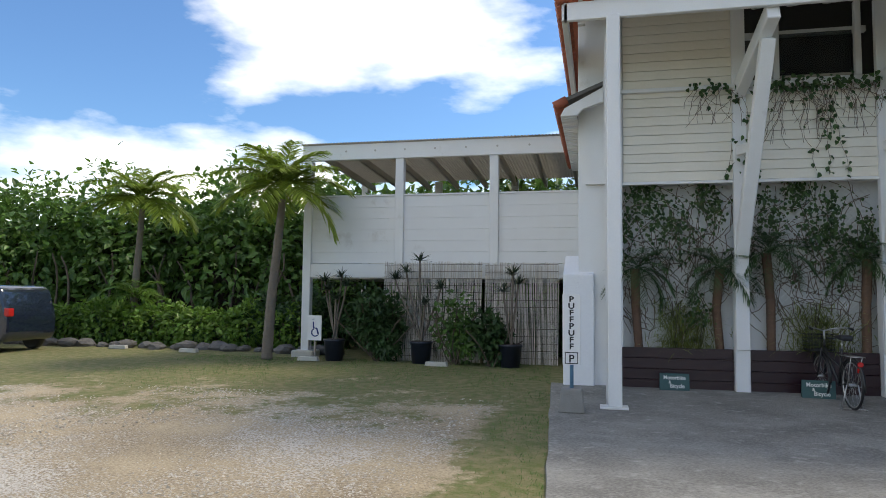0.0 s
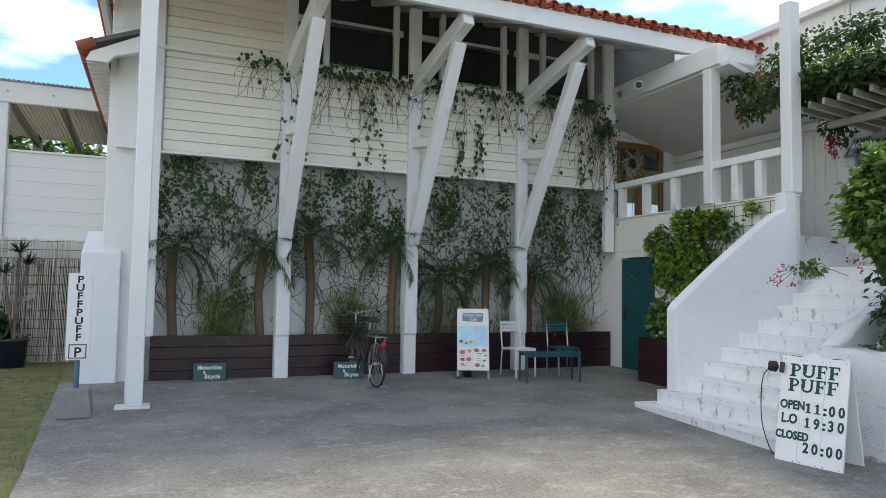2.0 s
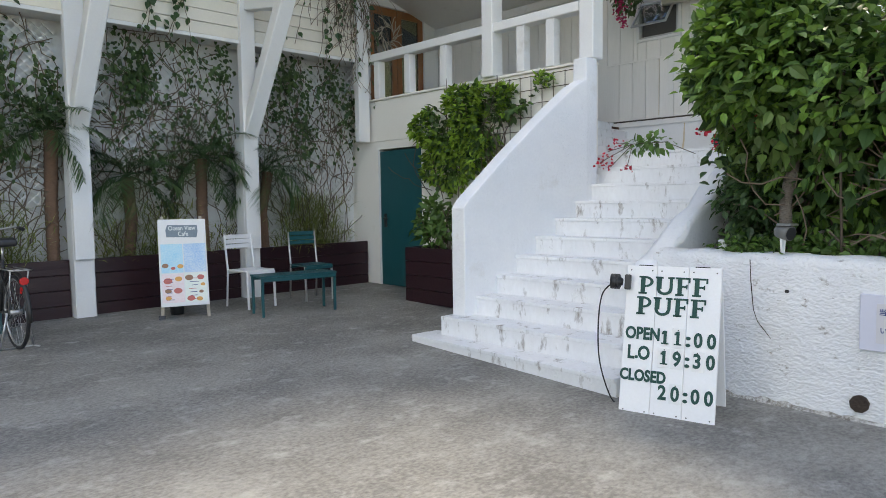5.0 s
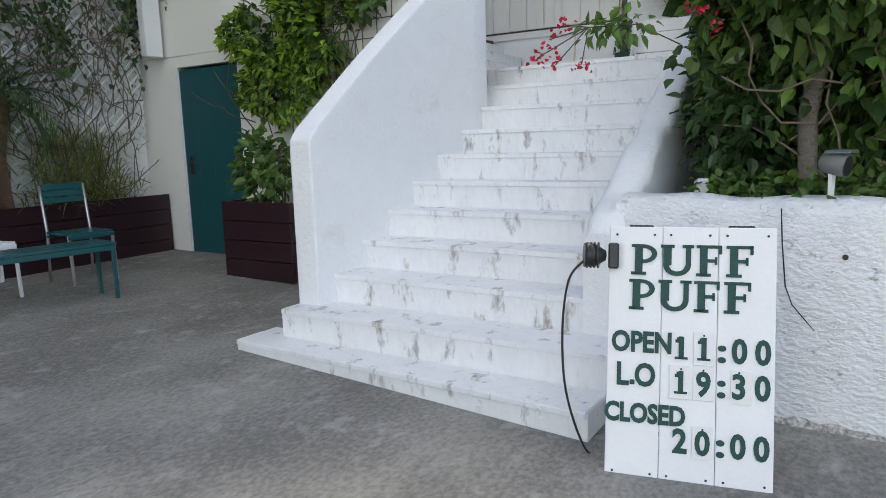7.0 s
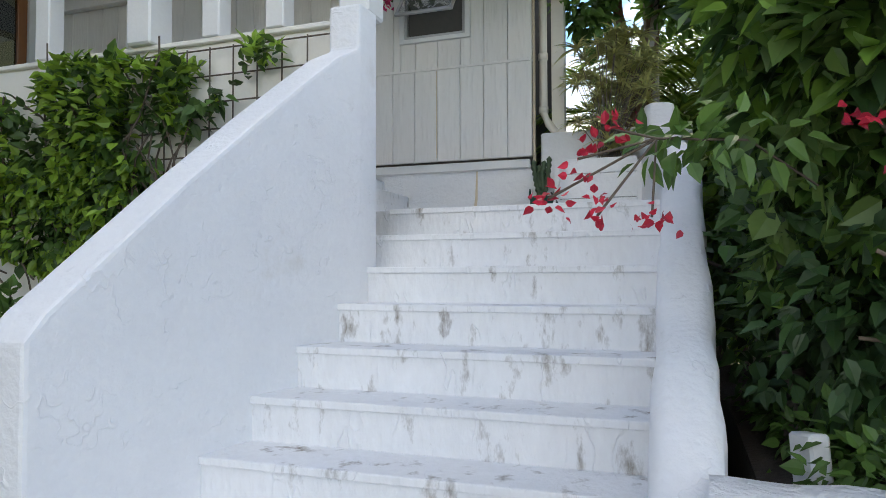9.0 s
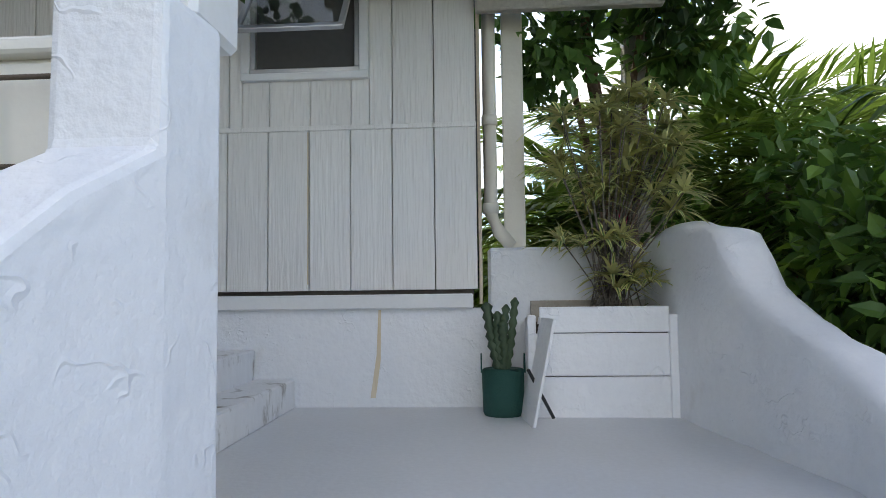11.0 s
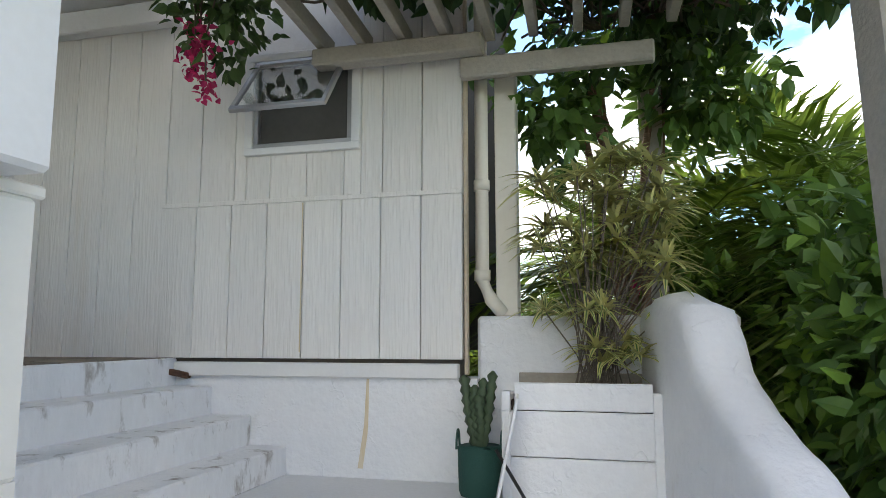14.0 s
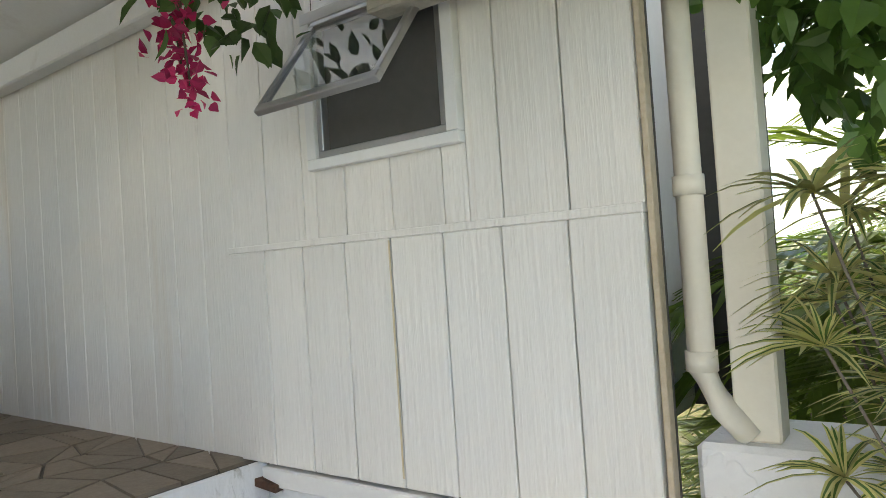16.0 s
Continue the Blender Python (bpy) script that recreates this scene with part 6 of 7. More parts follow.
me_.matrix_basis = pose(5.19, 9.44, gz(0, 9.4) + 0.04, -13, 0, -20)
pb = part("panel", box(-0.25, 0.25, -0.012, 0.012, 0.13, 1.10, 0.003), WHITE, me_)
for sx in (-1, 1):
    part("leg", beam((sx * 0.24, 0.03, 0.0), (sx * 0.2, 0.03, 1.14), 0.035, 0.025, 0.003, (0, 1, 0)), WOOD_GREY, me_)
part("rear_leg", beam((0, 0.42, 0.10), (0, 0.05, 0.95), 0.035, 0.025, 0.003), WOOD_GREY, me_)
part("foot", box(-0.28, -0.21, 0.0, 0.06, -0.01, 0.04, 0.006), BLACK, me_)
PB = [mat("poster_" + n_, c, d, 0.5, sc, 60, 1.0, 0.0) for n_, c, d, sc in (("blue", (0.25, 0.62, 0.80), (0.62, 0.80, 0.86), 6), ("sea", (0.18, 0.45, 0.75), (0.75, 0.82, 0.86), 5), ("pink", (0.82, 0.60, 0.60), (0.86, 0.84, 0.84), 14), ("pastel", (0.70, 0.80, 0.72), (0.88, 0.86, 0.80), 12))]
part("title_patch", prism([(-0.165, 0.90), (0.15, 0.89), (0.165, 0.96), (0.16, 1.03), (-0.15, 1.035), (-0.17, 0.98)], "y", -0.0155, -0.013), mat("slate_wash", (0.16, 0.21, 0.25), (0.25, 0.30, 0.34), 0.6, 10, 60, 0.6, 0.0), pb)
text("lettering", "Ocean View", 0.07, INK_WHITE, pb, on_face(0, 0.975, -0.017), bold=0.001, squeeze=0.82)
text("lettering", "Cafe", 0.07, INK_WHITE, pb, on_face(0.01, 0.91, -0.017), bold=0.001, squeeze=0.85)
for (a, b, c, d), m_ in zip(((-0.23, -0.005, 0.50, 0.82), (0.005, 0.235, 0.50, 0.82), (-0.23, -0.005, 0.17, 0.49), (0.005, 0.235, 0.17, 0.49)), PB):
    part("picture", box(a, b, -0.015, -0.0125, c, d, 0), m_, pb)
r_ = np.random.default_rng(160)
FOOD = [mat("print_" + n_, c, None, 0.5, 30, 80, 0.5, 0.0) for n_, c in (("red", (0.60, 0.16, 0.13)), ("orange", (0.75, 0.38, 0.10)), ("brown", (0.32, 0.17, 0.10)))]
for k, (x, z, s) in enumerate(((-0.17, 0.41, 0.042), (-0.06, 0.43, 0.035), (-0.17, 0.30, 0.032), (-0.07, 0.30, 0.04), (-0.17, 0.22, 0.028), (0.05, 0.44, 0.04), (0.17, 0.44, 0.035), (0.19, 0.36, 0.022), (0.17, 0.28, 0.022), (0.06, 0.21, 0.038), (0.15, 0.20, 0.03), (-0.19, 0.58, 0.032), (-0.11, 0.55, 0.022), (-0.035, 0.57, 0.03))):
    part("dish_print", prism([(x + s * math.cos(t) * 1.1, z + s * math.sin(t) * 0.8) for t in np.linspace(0, 2 * math.pi, 11)[:-1]], "y", -0.0165, -0.0152), FOOD[k % 3], pb)
for k in range(14):
    x = (-0.21 if k % 2 else 0.03) + r_.uniform(0, 0.05)
    z = 0.20 + (k // 2) * 0.038
    part("text_bar", box(x, x + r_.uniform(0.05, 0.10), -0.0165, -0.0155, z, z + 0.006, 0), INK_NAVY if k % 3 else FOOD[0], pb)
bk_ = thing("weight_bucket", "small black weight behind the menu easel", "weight", at=(5.22, 9.75, gz(0, 9.7) + 0.035))
part("body", tube([(0, 0, 0), (0, 0, 0.16)], [0.07, 0.085], 14), BLACK, bk_)


# ---- chairs and bench ----
def slat_chair(at, turn, paint, metal, label, kind):
    t = thing(kind, label, "chair", "", at=at, turn=turn)
    for k in range(5):
        part("seat_slat", box(-0.20, 0.20, -0.19 + k * 0.078, -0.19 + k * 0.078 + 0.07, 0.435, 0.453, 0.003), paint, t)
    part("seat_rail", box(-0.20, 0.20, -0.20, -0.18, 0.40, 0.435, 0.003), paint, t)
    part("seat_rail", box(-0.20, 0.20, 0.18, 0.20, 0.40, 0.435, 0.003), paint, t)
    for sx in (-1, 1):
        part("front_leg", beam((sx * 0.19, -0.20, 0.0), (sx * 0.19, -0.185, 0.435), 0.024, 0.024, 0.003), metal, t)
        part("back_leg", tube([(sx * 0.19, 0.23, 0.0), (sx * 0.19, 0.19, 0.44), (sx * 0.19, 0.245, 0.86)], 0.013, 8), metal, t)
    for k in range(3):
        part("back_slat", box(-0.19, 0.19, 0.222 + k * 0.008, 0.238 + k * 0.008, 0.70 + k * 0.058, 0.70 + k * 0.058 + 0.05, 0.003), paint, t)
    return t


WCH = mat("white_metal_paint", (0.80, 0.80, 0.80), (0.7, 0.7, 0.69), 0.35, 6, 60, 0.3, 0.03)
slat_chair((6.08, 9.62, gz(0, 9.6) + 0.035), 8, WCH, WCH, "white slatted metal garden chair", "garden_chair")
slat_chair((6.93, 9.62, gz(0, 9.6) + 0.035), -4, TEAL, STEEL, "teal slatted garden chair with steel frame", "garden_chair")
be = thing("garden_bench", "low backless teal slatted bench", "bench", at=(6.27, 8.97, gz(0, 8.9) + 0.035), turn=-9)
for k in range(4):
    part("seat_slat", box(-0.46, 0.46, -0.17 + k * 0.086, -0.17 + k * 0.086 + 0.08, 0.435, 0.455, 0.003), TEAL, be)
part("apron", box(-0.45, 0.45, -0.165, -0.145, 0.39, 0.434, 0.003), TEAL, be)
part("apron", box(-0.45, 0.45, 0.145, 0.165, 0.39, 0.434, 0.003), TEAL, be)
for sx in (-1, 1):
    for sy_ in (-1, 1):
        part("leg", box(sx * 0.435 - 0.014, sx * 0.435 + 0.014, sy_ * 0.15 - 0.014, sy_ * 0.15 + 0.014, 0, 0.434, 0.003), TEAL, be)

# ---- parking signs ----
SLATE = mat("slate_green_paint", (0.035, 0.10, 0.10), (0.025, 0.07, 0.07), 0.6, 8, 60, 0.6, 0.15)
for x, y, t_, w in ((1.36, 10.12, -3, 0.44), (3.33, 9.88, -6, 0.44)):
    s_ = thing("parking_sign", "small dark green board with white hand-painted lettering", "sign", "motorbike and bicycle signs", at=(x, y, gz(x, y) + 0.035), turn=t_)
    part("board", box(-w / 2, w / 2, 0.0, 0.03, 0.0, 0.26, 0.004, pose(0, 0, 0, -8)), SLATE, s_)
    part("side_cheek", prism([(0.02, 0.0), (0.12, 0.0), (0.06, 0.25)], "x", -w / 2, -w / 2 + 0.02), SLATE, s_)
    part("side_cheek", prism([(0.02, 0.0), (0.12, 0.0), (0.06, 0.25)], "x", w / 2 - 0.02, w / 2), SLATE, s_)
    for wd, xx, z in (("Motorbike", 0.0, 0.165), ("&", -0.07, 0.105), ("Bicycle", 0.04, 0.04)):
        text("lettering", wd, 0.085 if wd != "&" else 0.06, INK_WHITE, s_, pose(xx, -0.004 + z * 0.14, z, 82), bold=0.002, squeeze=0.9)

# ---- tall parking sign ----
ps = thing("tall_parking_sign", "narrow white sign with vertical black lettering on a blue pole", "sign", at=(-0.13, 8.08, gz(0, 8.08) + 0.035))
part("footing", prism([(-0.17, 0.0), (0.17, 0.0), (0.13, 0.30), (-0.13, 0.30)], "y", -0.15, 0.15, 0.012), BLOCK, ps, "grey concrete foot")
part("pole", tube([(0, 0, 0.28), (0, 0, 1.3)], 0.025, 10), mat("faded_blue_paint", (0.14, 0.28, 0.42), (0.10, 0.2, 0.3), 0.5, 8, 60, 0.6, 0.1), ps)
pl = part("panel", box(-0.115, 0.115, -0.045, -0.026, 0.60, 1.52, 0.004), WHITE, ps)
for k, ch in enumerate("PUFFPUFF"):
    text("lettering", ch, 0.105, INK_BLACK, pl, on_face(0.0, 1.42 - k * 0.088, -0.047), bold=0.003, squeeze=1.15)
text("lettering", "P", 0.14, INK_BLACK, pl, on_face(0.0, 0.635, -0.047), bold=0.003)
for a, b, c, d in ((-0.085, 0.085, 0.615, 0.625), (-0.085, 0.085, 0.755, 0.765), (-0.085, -0.075, 0.625, 0.755), (0.075, 0.085, 0.625, 0.755)):
    part("letter_border", box(a, b, -0.0475, -0.0455, c, d, 0), INK_BLACK, pl)

ds = thing("accessible_parking_sign", "white board with a blue wheelchair symbol", "sign", at=(-6.02, 13.35, gz(0, 13.3)), turn=-3)
part("panel", box(-0.17, 0.17, -0.01, 0.01, 0.42, 0.98, 0.003), WHITE, ds)
part("stake", box(-0.02, 0.02, 0.011, 0.03, 0.0, 0.95, 0), WOOD_GREY, ds)
bm = bmesh.new()
add_tube(bm, [(0.02 + 0.085 * math.cos(t), -0.013, 0.60 + 0.085 * math.sin(t)) for t in np.linspace(1.9, 6.2, 12)], 0.014, 6)
add_tube(bm, [(-0.03, -0.013, 0.84), (-0.02, -0.013, 0.70), (0.06, -0.013, 0.69), (0.10, -0.013, 0.55)], 0.017, 6)
add_tube(bm, [(-0.03, -0.013, 0.89), (-0.03, -0.013, 0.90)], 0.03, 8)
part("symbol", bm, INK_NAVY, ds)

# ---- bicycle ----
bi = thing("bicycle", "dark city bicycle with basket and rear carrier on its stand", "bicycle", at=(3.50, 9.05, gz(0, 9.0) + 0.035), turn=4)
RUB = BLACK


def ring(c, r, rad, n=28):
    bm = bmesh.new()
    pts = [(c[0], c[1] + r * math.cos(t), c[2] + r * math.sin(t)) for t in np.linspace(0, 2 * math.pi, n + 1)]
    add_tube(bm, pts, rad, 7, False)
    return bm


for y in (0.0, 1.06):
    wh = part("wheel", ring((0, y, 0.33), 0.315, 0.017), RUB, bi)
    part("rim", ring((0, y, 0.33), 0.292, 0.010), STEEL, wh)
    bm = bmesh.new()
    for k in range(18):
        a = k * 2 * math.pi / 18
        add_tube(bm, [((-1) ** k * 0.025, y, 0.33), (0, y + 0.29 * math.cos(a), 0.33 + 0.29 * math.sin(a))], 0.0016, 4, False)
    part("spokes", bm, STEEL, wh)
    part("hub", tube([(-0.05, y, 0.33), (0.05, y, 0.33)], 0.022, 10), STEEL, wh)
    part("mudguard", tube([(0, y + 0.36 * math.cos(t), 0.33 + 0.36 * math.sin(t)) for t in np.linspace(0.4, 3.3, 12)], 0.018, 6), DARK_STEEL, bi)
FR = ((( 0, 0.0, 0.33), (0, 0.42, 0.29), 0.014), ((0, 0.42, 0.29), (0, 0.30, 0.78), 0.017), ((0, 0.42, 0.29), (0, 0.92, 0.78), 0.018), ((0, 0.92, 0.78), (0, 0.90, 0.88), 0.02),
      ((0, 0.36, 0.52), (0, 0.90, 0.70), 0.015), ((0.03, 0.0, 0.33), (0.02, 0.32, 0.70), 0.009), ((-0.03, 0.0, 0.33), (-0.02, 0.32, 0.70), 0.009), ((0.05, 1.06, 0.33), (0.03, 0.93, 0.76), 0.011), ((-0.05, 1.06, 0.33), (-0.03, 0.93, 0.76), 0.011))
bm = bmesh.new()
for p_, q_, r in FR:
    add_tube(bm, [p_, q_], r, 8)
part("frame", bm, DARK_STEEL, bi)
part("seat_post", tube([(0, 0.30, 0.76), (0, 0.28, 0.90)], 0.012, 8), STEEL, bi)
part("saddle", prism([(0.10, 0.90), (0.40, 0.93), (0.40, 0.96), (0.20, 0.985), (0.10, 0.97)], "x", -0.075, 0.075, 0.025), BLACK, bi)
part("handlebar", tube([(-0.27, 0.62, 1.04), (-0.25, 0.78, 1.06), (-0.10, 0.90, 1.03), (0.0, 0.91, 1.0), (0.10, 0.90, 1.03), (0.25, 0.78, 1.06), (0.27, 0.62, 1.04)], 0.011, 8), STEEL, bi)
for sx in (-1, 1):
    part("grip", tube([(sx * 0.27, 0.60, 1.037), (sx * 0.262, 0.72, 1.052)], 0.017, 8), BLACK, bi)
part("stem", tube([(0, 0.90, 0.86), (0, 0.91, 1.01)], 0.013, 8), STEEL, bi)
bs = part("basket", box(-0.17, 0.17, 1.0, 1.26, 0.70, 0.71, 0), BLACK, bi)
bm = bmesh.new()
for k in range(5):
    z, g_ = 0.72 + k * 0.055, k * 0.007
    add_tube(bm, [(-0.17 - g_, 1.0, z), (0.17 + g_, 1.0, z), (0.17 + g_, 1.26 + g_, z), (-0.17 - g_, 1.26 + g_, z), (-0.17 - g_, 1.0, z)], 0.004, 5)
for k in range(9):
    x = -0.17 + k * 0.0425
    for y in (1.0, 1.27):
        add_tube(bm, [(x, y, 0.71), (x, y, 0.95)], 0.003, 4)
part("basket_wires", bm, BLACK, bs)
bm = bmesh.new()
for sx in (-0.06, 0.0, 0.06):
    add_tube(bm, [(sx, 0.22, 0.71), (sx, -0.22, 0.71)], 0.006, 6)
add_tube(bm, [(-0.07, 0.2, 0.71), (-0.075, -0.22, 0.71), (0.075, -0.22, 0.71), (0.07, 0.2, 0.71)], 0.006, 6)
for sx in (-1, 1):
    add_tube(bm, [(sx * 0.07, -0.15, 0.71), (sx * 0.06, 0.0, 0.33)], 0.006, 6)
part("rear_carrier", bm, STEEL, bi)
RED_L = mat("red_reflector", (0.55, 0.02, 0.02), (0.4, 0.015, 0.015), 0.2, 8, 60, 0.3, 0.0)
part("reflector", tube([(0, -0.24, 0.62), (0, -0.265, 0.62)], 0.035, 12), RED_L, bi)
part("reflector", box(-0.03, 0.03, -0.245, -0.225, 0.51, 0.57, 0.006), RED_L, bi)
bm = bmesh.new()
add_tube(bm, [(-0.13, 0.02, 0.01), (-0.07, 0.0, 0.33)], 0.010, 6)
add_tube(bm, [(0.13, 0.02, 0.01), (0.07, 0.0, 0.33)], 0.010, 6)
add_tube(bm, [(-0.16, -0.04, 0.008), (-0.13, 0.02, 0.01), (0.13, 0.02, 0.01), (0.16, -0.04, 0.008)], 0.010, 6)
part("kickstand", bm, STEEL, bi)
part("chain_guard", prism([(-0.02, 0.30), (0.48, 0.20), (0.50, 0.37), (0.0, 0.37)], "x", 0.045, 0.06, 0.01), DARK_STEEL, bi)
part("crank", beam((0.08, 0.42, 0.29), (0.08, 0.50, 0.14), 0.015, 0.02, 0.003, (1, 0, 0)), STEEL, bi)
part("pedal", box(0.09, 0.17, 0.46, 0.54, 0.125, 0.15, 0.004), BLACK, bi)

# ---- parked car ----
ca = thing("parked_car", "dark blue compact car parked at the edge of the yard", "car", at=(-14.98, 12.9, gz(0, 12.6)), turn=3)
PAINT = mat("dark_blue_car_paint", (0.012, 0.018, 0.035), (0.01, 0.014, 0.028), 0.2, 3, 60, 0.3, 0.0, coat=1.0)
prof = [(-1.85, 0.30), (-1.9, 0.62), (-1.75, 0.86), (-1.05, 1.0), (-0.55, 1.53), (0.2, 1.63), (1.35, 1.60), (1.55, 1.50), (1.70, 1.05), (1.76, 0.85), (1.76, 0.42), (1.66, 0.26)]
body = part("body", prism(prof, "y", -0.80, 0.80, 0.07), PAINT, ca)
part("side_window", prism([(-0.85, 1.02), (-0.42, 1.46), (0.34, 1.50), (0.34, 1.02)], "y", -0.812, -0.78), GLASS_DARK, body)
part("side_window", prism([(0.41, 1.02), (0.41, 1.50), (1.05, 1.49), (1.10, 1.06), (1.06, 1.02)], "y", -0.812, -0.78), GLASS_DARK, body)
part("side_window", prism([(1.14, 1.05), (1.10, 1.48), (1.30, 1.46), (1.42, 1.12), (1.38, 1.06)], "y", -0.812, -0.78), GLASS_DARK, body)
part("tail_light", box(1.66, 1.80, -0.80, -0.62, 0.86, 1.05, 0.02), RED_L, body)
part("door_handle", box(0.18, 0.34, -0.825, -0.80, 0.88, 0.91, 0.006), STEEL, body)
part("door_handle", box(0.98, 1.14, -0.825, -0.80, 0.90, 0.93, 0.006), STEEL, body)
part("sill", box(-1.1, 1.0, -0.81, -0.70, 0.20, 0.30, 0.02), BLACK, body)
part("wing_mirror", box(-0.85, -0.70, -0.98, -0.80, 0.95, 1.08, 0.02), PAINT, body)
for x in (-1.2, 1.17):
    for y, s_ in ((-0.74, -1), (0.74, 1)):
        ty = part("wheel", tube([(x, y - 0.09, 0.30), (x, y - 0.06, 0.30), (x, y + 0.06, 0.30), (x, y + 0.09, 0.30)], [0.26, 0.30, 0.30, 0.26], 22), BLACK, ca)
        bm = tube([(x, y + s_ * 0.08, 0.30), (x, y + s_ * 0.105, 0.30)], [0.19, 0.17], 18)
        rm = part("rim", bm, STEEL, ty)
        for k in range(5):
            a = k * 2 * math.pi / 5
            part("spoke_gap", prism([(x + 0.06 * math.cos(a - 0.3), 0.30 + 0.06 * math.sin(a - 0.3)), (x + 0.15 * math.cos(a - 0.4), 0.30 + 0.15 * math.sin(a - 0.4)), (x + 0.15 * math.cos(a + 0.4), 0.30 + 0.15 * math.sin(a + 0.4)), (x + 0.06 * math.cos(a + 0.3), 0.30 + 0.06 * math.sin(a + 0.3))], "y", y + s_ * 0.104, y + s_ * 0.108), BLACK, rm)

# ---- balcony things ----
wr = thing("door_wreath", "pale driftwood wreath hanging on the entrance door", "wreath", at=(9.36, 10.93, 4.15))
strands("twigs", [wander((0.12 * math.cos(t), -0.02, 0.12 * math.sin(t)), (math.cos(t + 1.2), 0, math.sin(t + 1.2)), 5, 0.05, 0.3, rng, flat=1) for t in np.linspace(0, 6.28, 26)], 0.008, mat("pale_driftwood", (0.60, 0.53, 0.44), (0.42, 0.36, 0.29), 0.8, 10, 60, 0.6, 0.2), wr)
tb = thing("side_table", "small dark steel table by the entrance", "table", at=(9.75, 9.2, 2.49))
part("tabletop", box(-0.3, 0.3, -0.4, 0.4, 0.58, 0.61, 0.004), DARK_STEEL, tb)
for sx in (-1, 1):
    for sy_ in (-1, 1):
        part("leg", box(sx * 0.27 - 0.012, sx * 0.27 + 0.012, sy_ * 0.37 - 0.012, sy_ * 0.37 + 0.012, 0, 0.58, 0), DARK_STEEL, tb)
bo = thing("sanitizer_bottle", "clear pump bottle on the side table", "bottle", at=(9.65, 9.15, 3.10))
part("body", tube([(0, 0, 0), (0, 0, 0.15), (0, 0, 0.18)], [0.04, 0.04, 0.015], 12), WHITE, bo)
part("pump", tube([(0, 0, 0.18), (0, 0, 0.23), (-0.04, 0, 0.23)], 0.008, 6), WHITE, bo)
ls = thing("security_camera", "round grey security camera on the balcony beam", "camera", at=(8.30, 9.35, 5.18))
part("housing", tube([(-0.01, 0, 0), (-0.10, -0.10, -0.02)], [0.05, 0.075], 14), STEEL, ls)
part("lens", tube([(-0.10, -0.10, -0.02), (-0.105, -0.106, -0.02)], [0.06, 0.06], 14), BLACK, ls)
for x, y, z in ((4.5, 9.85, 4.86), (8.3, 9.9, 5.15)):
    fl = thing("floodlight", "small silver twin floodlight on the beam", "lamp", "floodlights on the beams", at=(x, y, z))
    part("lamp_head", tube([(0.0, 0, 0), (-0.07, -0.07, 0.02)], [0.03, 0.05], 12), STEEL, fl)
    part("lamp_head", tube([(0.08, 0, 0), (0.10, -0.08, 0.02)], [0.03, 0.045], 12), STEEL, fl)
    part("bracket", tube([(-0.02, 0.02, 0.0), (0.10, 0.02, 0.0), (0.08, 0.08, -0.03)], 0.01, 6), STEEL, fl)

# ---- landing things ----
pl_ = thing("plank_planter", "white painted plank planter box with chipped corners", "planter", at=(10.30, 5.375, 1.932))
for z0, z1, a, b in ((0.0, 0.175, -0.285, 0.285), (0.179, 0.36, -0.285, 0.285), (0.364, 0.475, -0.285, 0.265)):
    part("plank", box(-0.012, 0.012, a, b, z0, z1, 0.004), PLASTER, pl_)
for y in (-0.30, 0.30):
    part("corner_post", box(-0.02, 0.03, y - 0.018, y + 0.018, 0.0, 0.44, 0.004), PLASTER, pl_)
    part("side_plank", box(0.03, 0.30, y - 0.012, y + 0.012, 0.0, 0.42, 0.003), PLASTER, pl_)
part("rear_plank", box(0.285, 0.30, -0.285, 0.285, 0.30, 0.50, 0.003), WOOD_GREY, pl_)
part("soil", box(0.012, 0.28, -0.285, 0.285, 0.0, 0.40, 0), SOIL_SHADE, pl_)
vd = thing("variegated_dracaena", "bushy yellow-striped dracaena growing from the plank planter", "plant", at=(10.45, 5.32, 2.33))
r_ = np.random.default_rng(170)
runs, lp, la, ll = [], [], [], []
for k in range(62):
    h = r_.uniform(0.05, 1.05) ** 0.8
    w = 0.14 + 0.15 * math.sin(min(1.0, h) * math.pi * 0.7)
    c = (r_.normal(0.0, w * 0.35), float(np.clip(r_.normal(-0.04, w * 0.8), -0.30, 0.20)), h)
    runs.append([(0.02 * r_.normal(), 0.06 * r_.normal(), 0), (c[0] * 0.35, c[1] * 0.35, h * 0.5), (c[0] * 0.9, c[1] * 0.9, h * 0.92), c])
    sword_head(lp, la, ll, c, 26, 0.2, r_, 0.25)
strands("stems", runs, 0.0032, BARK, vd, 5)
blades("leaves", lp, la, np.array(ll), 0.021, LEAF_STRIPE, vd, "", 0.45, 4)
blades("leaf_stripes", np.array(lp) + np.array([0, 0, 0.0012]), la, np.array(ll), 0.006, LEAF_MID, vd, "green middle stripe of the leaves", 0.45, 4)
gb = thing("grow_bag", "dark green fabric planter bag with handles", "planter bag", at=(10.36, 5.80, 1.932))
GBAG = mat("dark_green_fabric", (0.012, 0.07, 0.055), (0.008, 0.05, 0.04), 0.8, 30, 120, 0.5, 0.2)
bm = tube([(0, 0, 0), (0, 0, 0.02), (0, 0, 0.20), (0, 0, 0.205), (0, 0, 0.17)], [0.082, 0.09, 0.095, 0.088, 0.085], 18)
part("bag", bm, GBAG, gb)
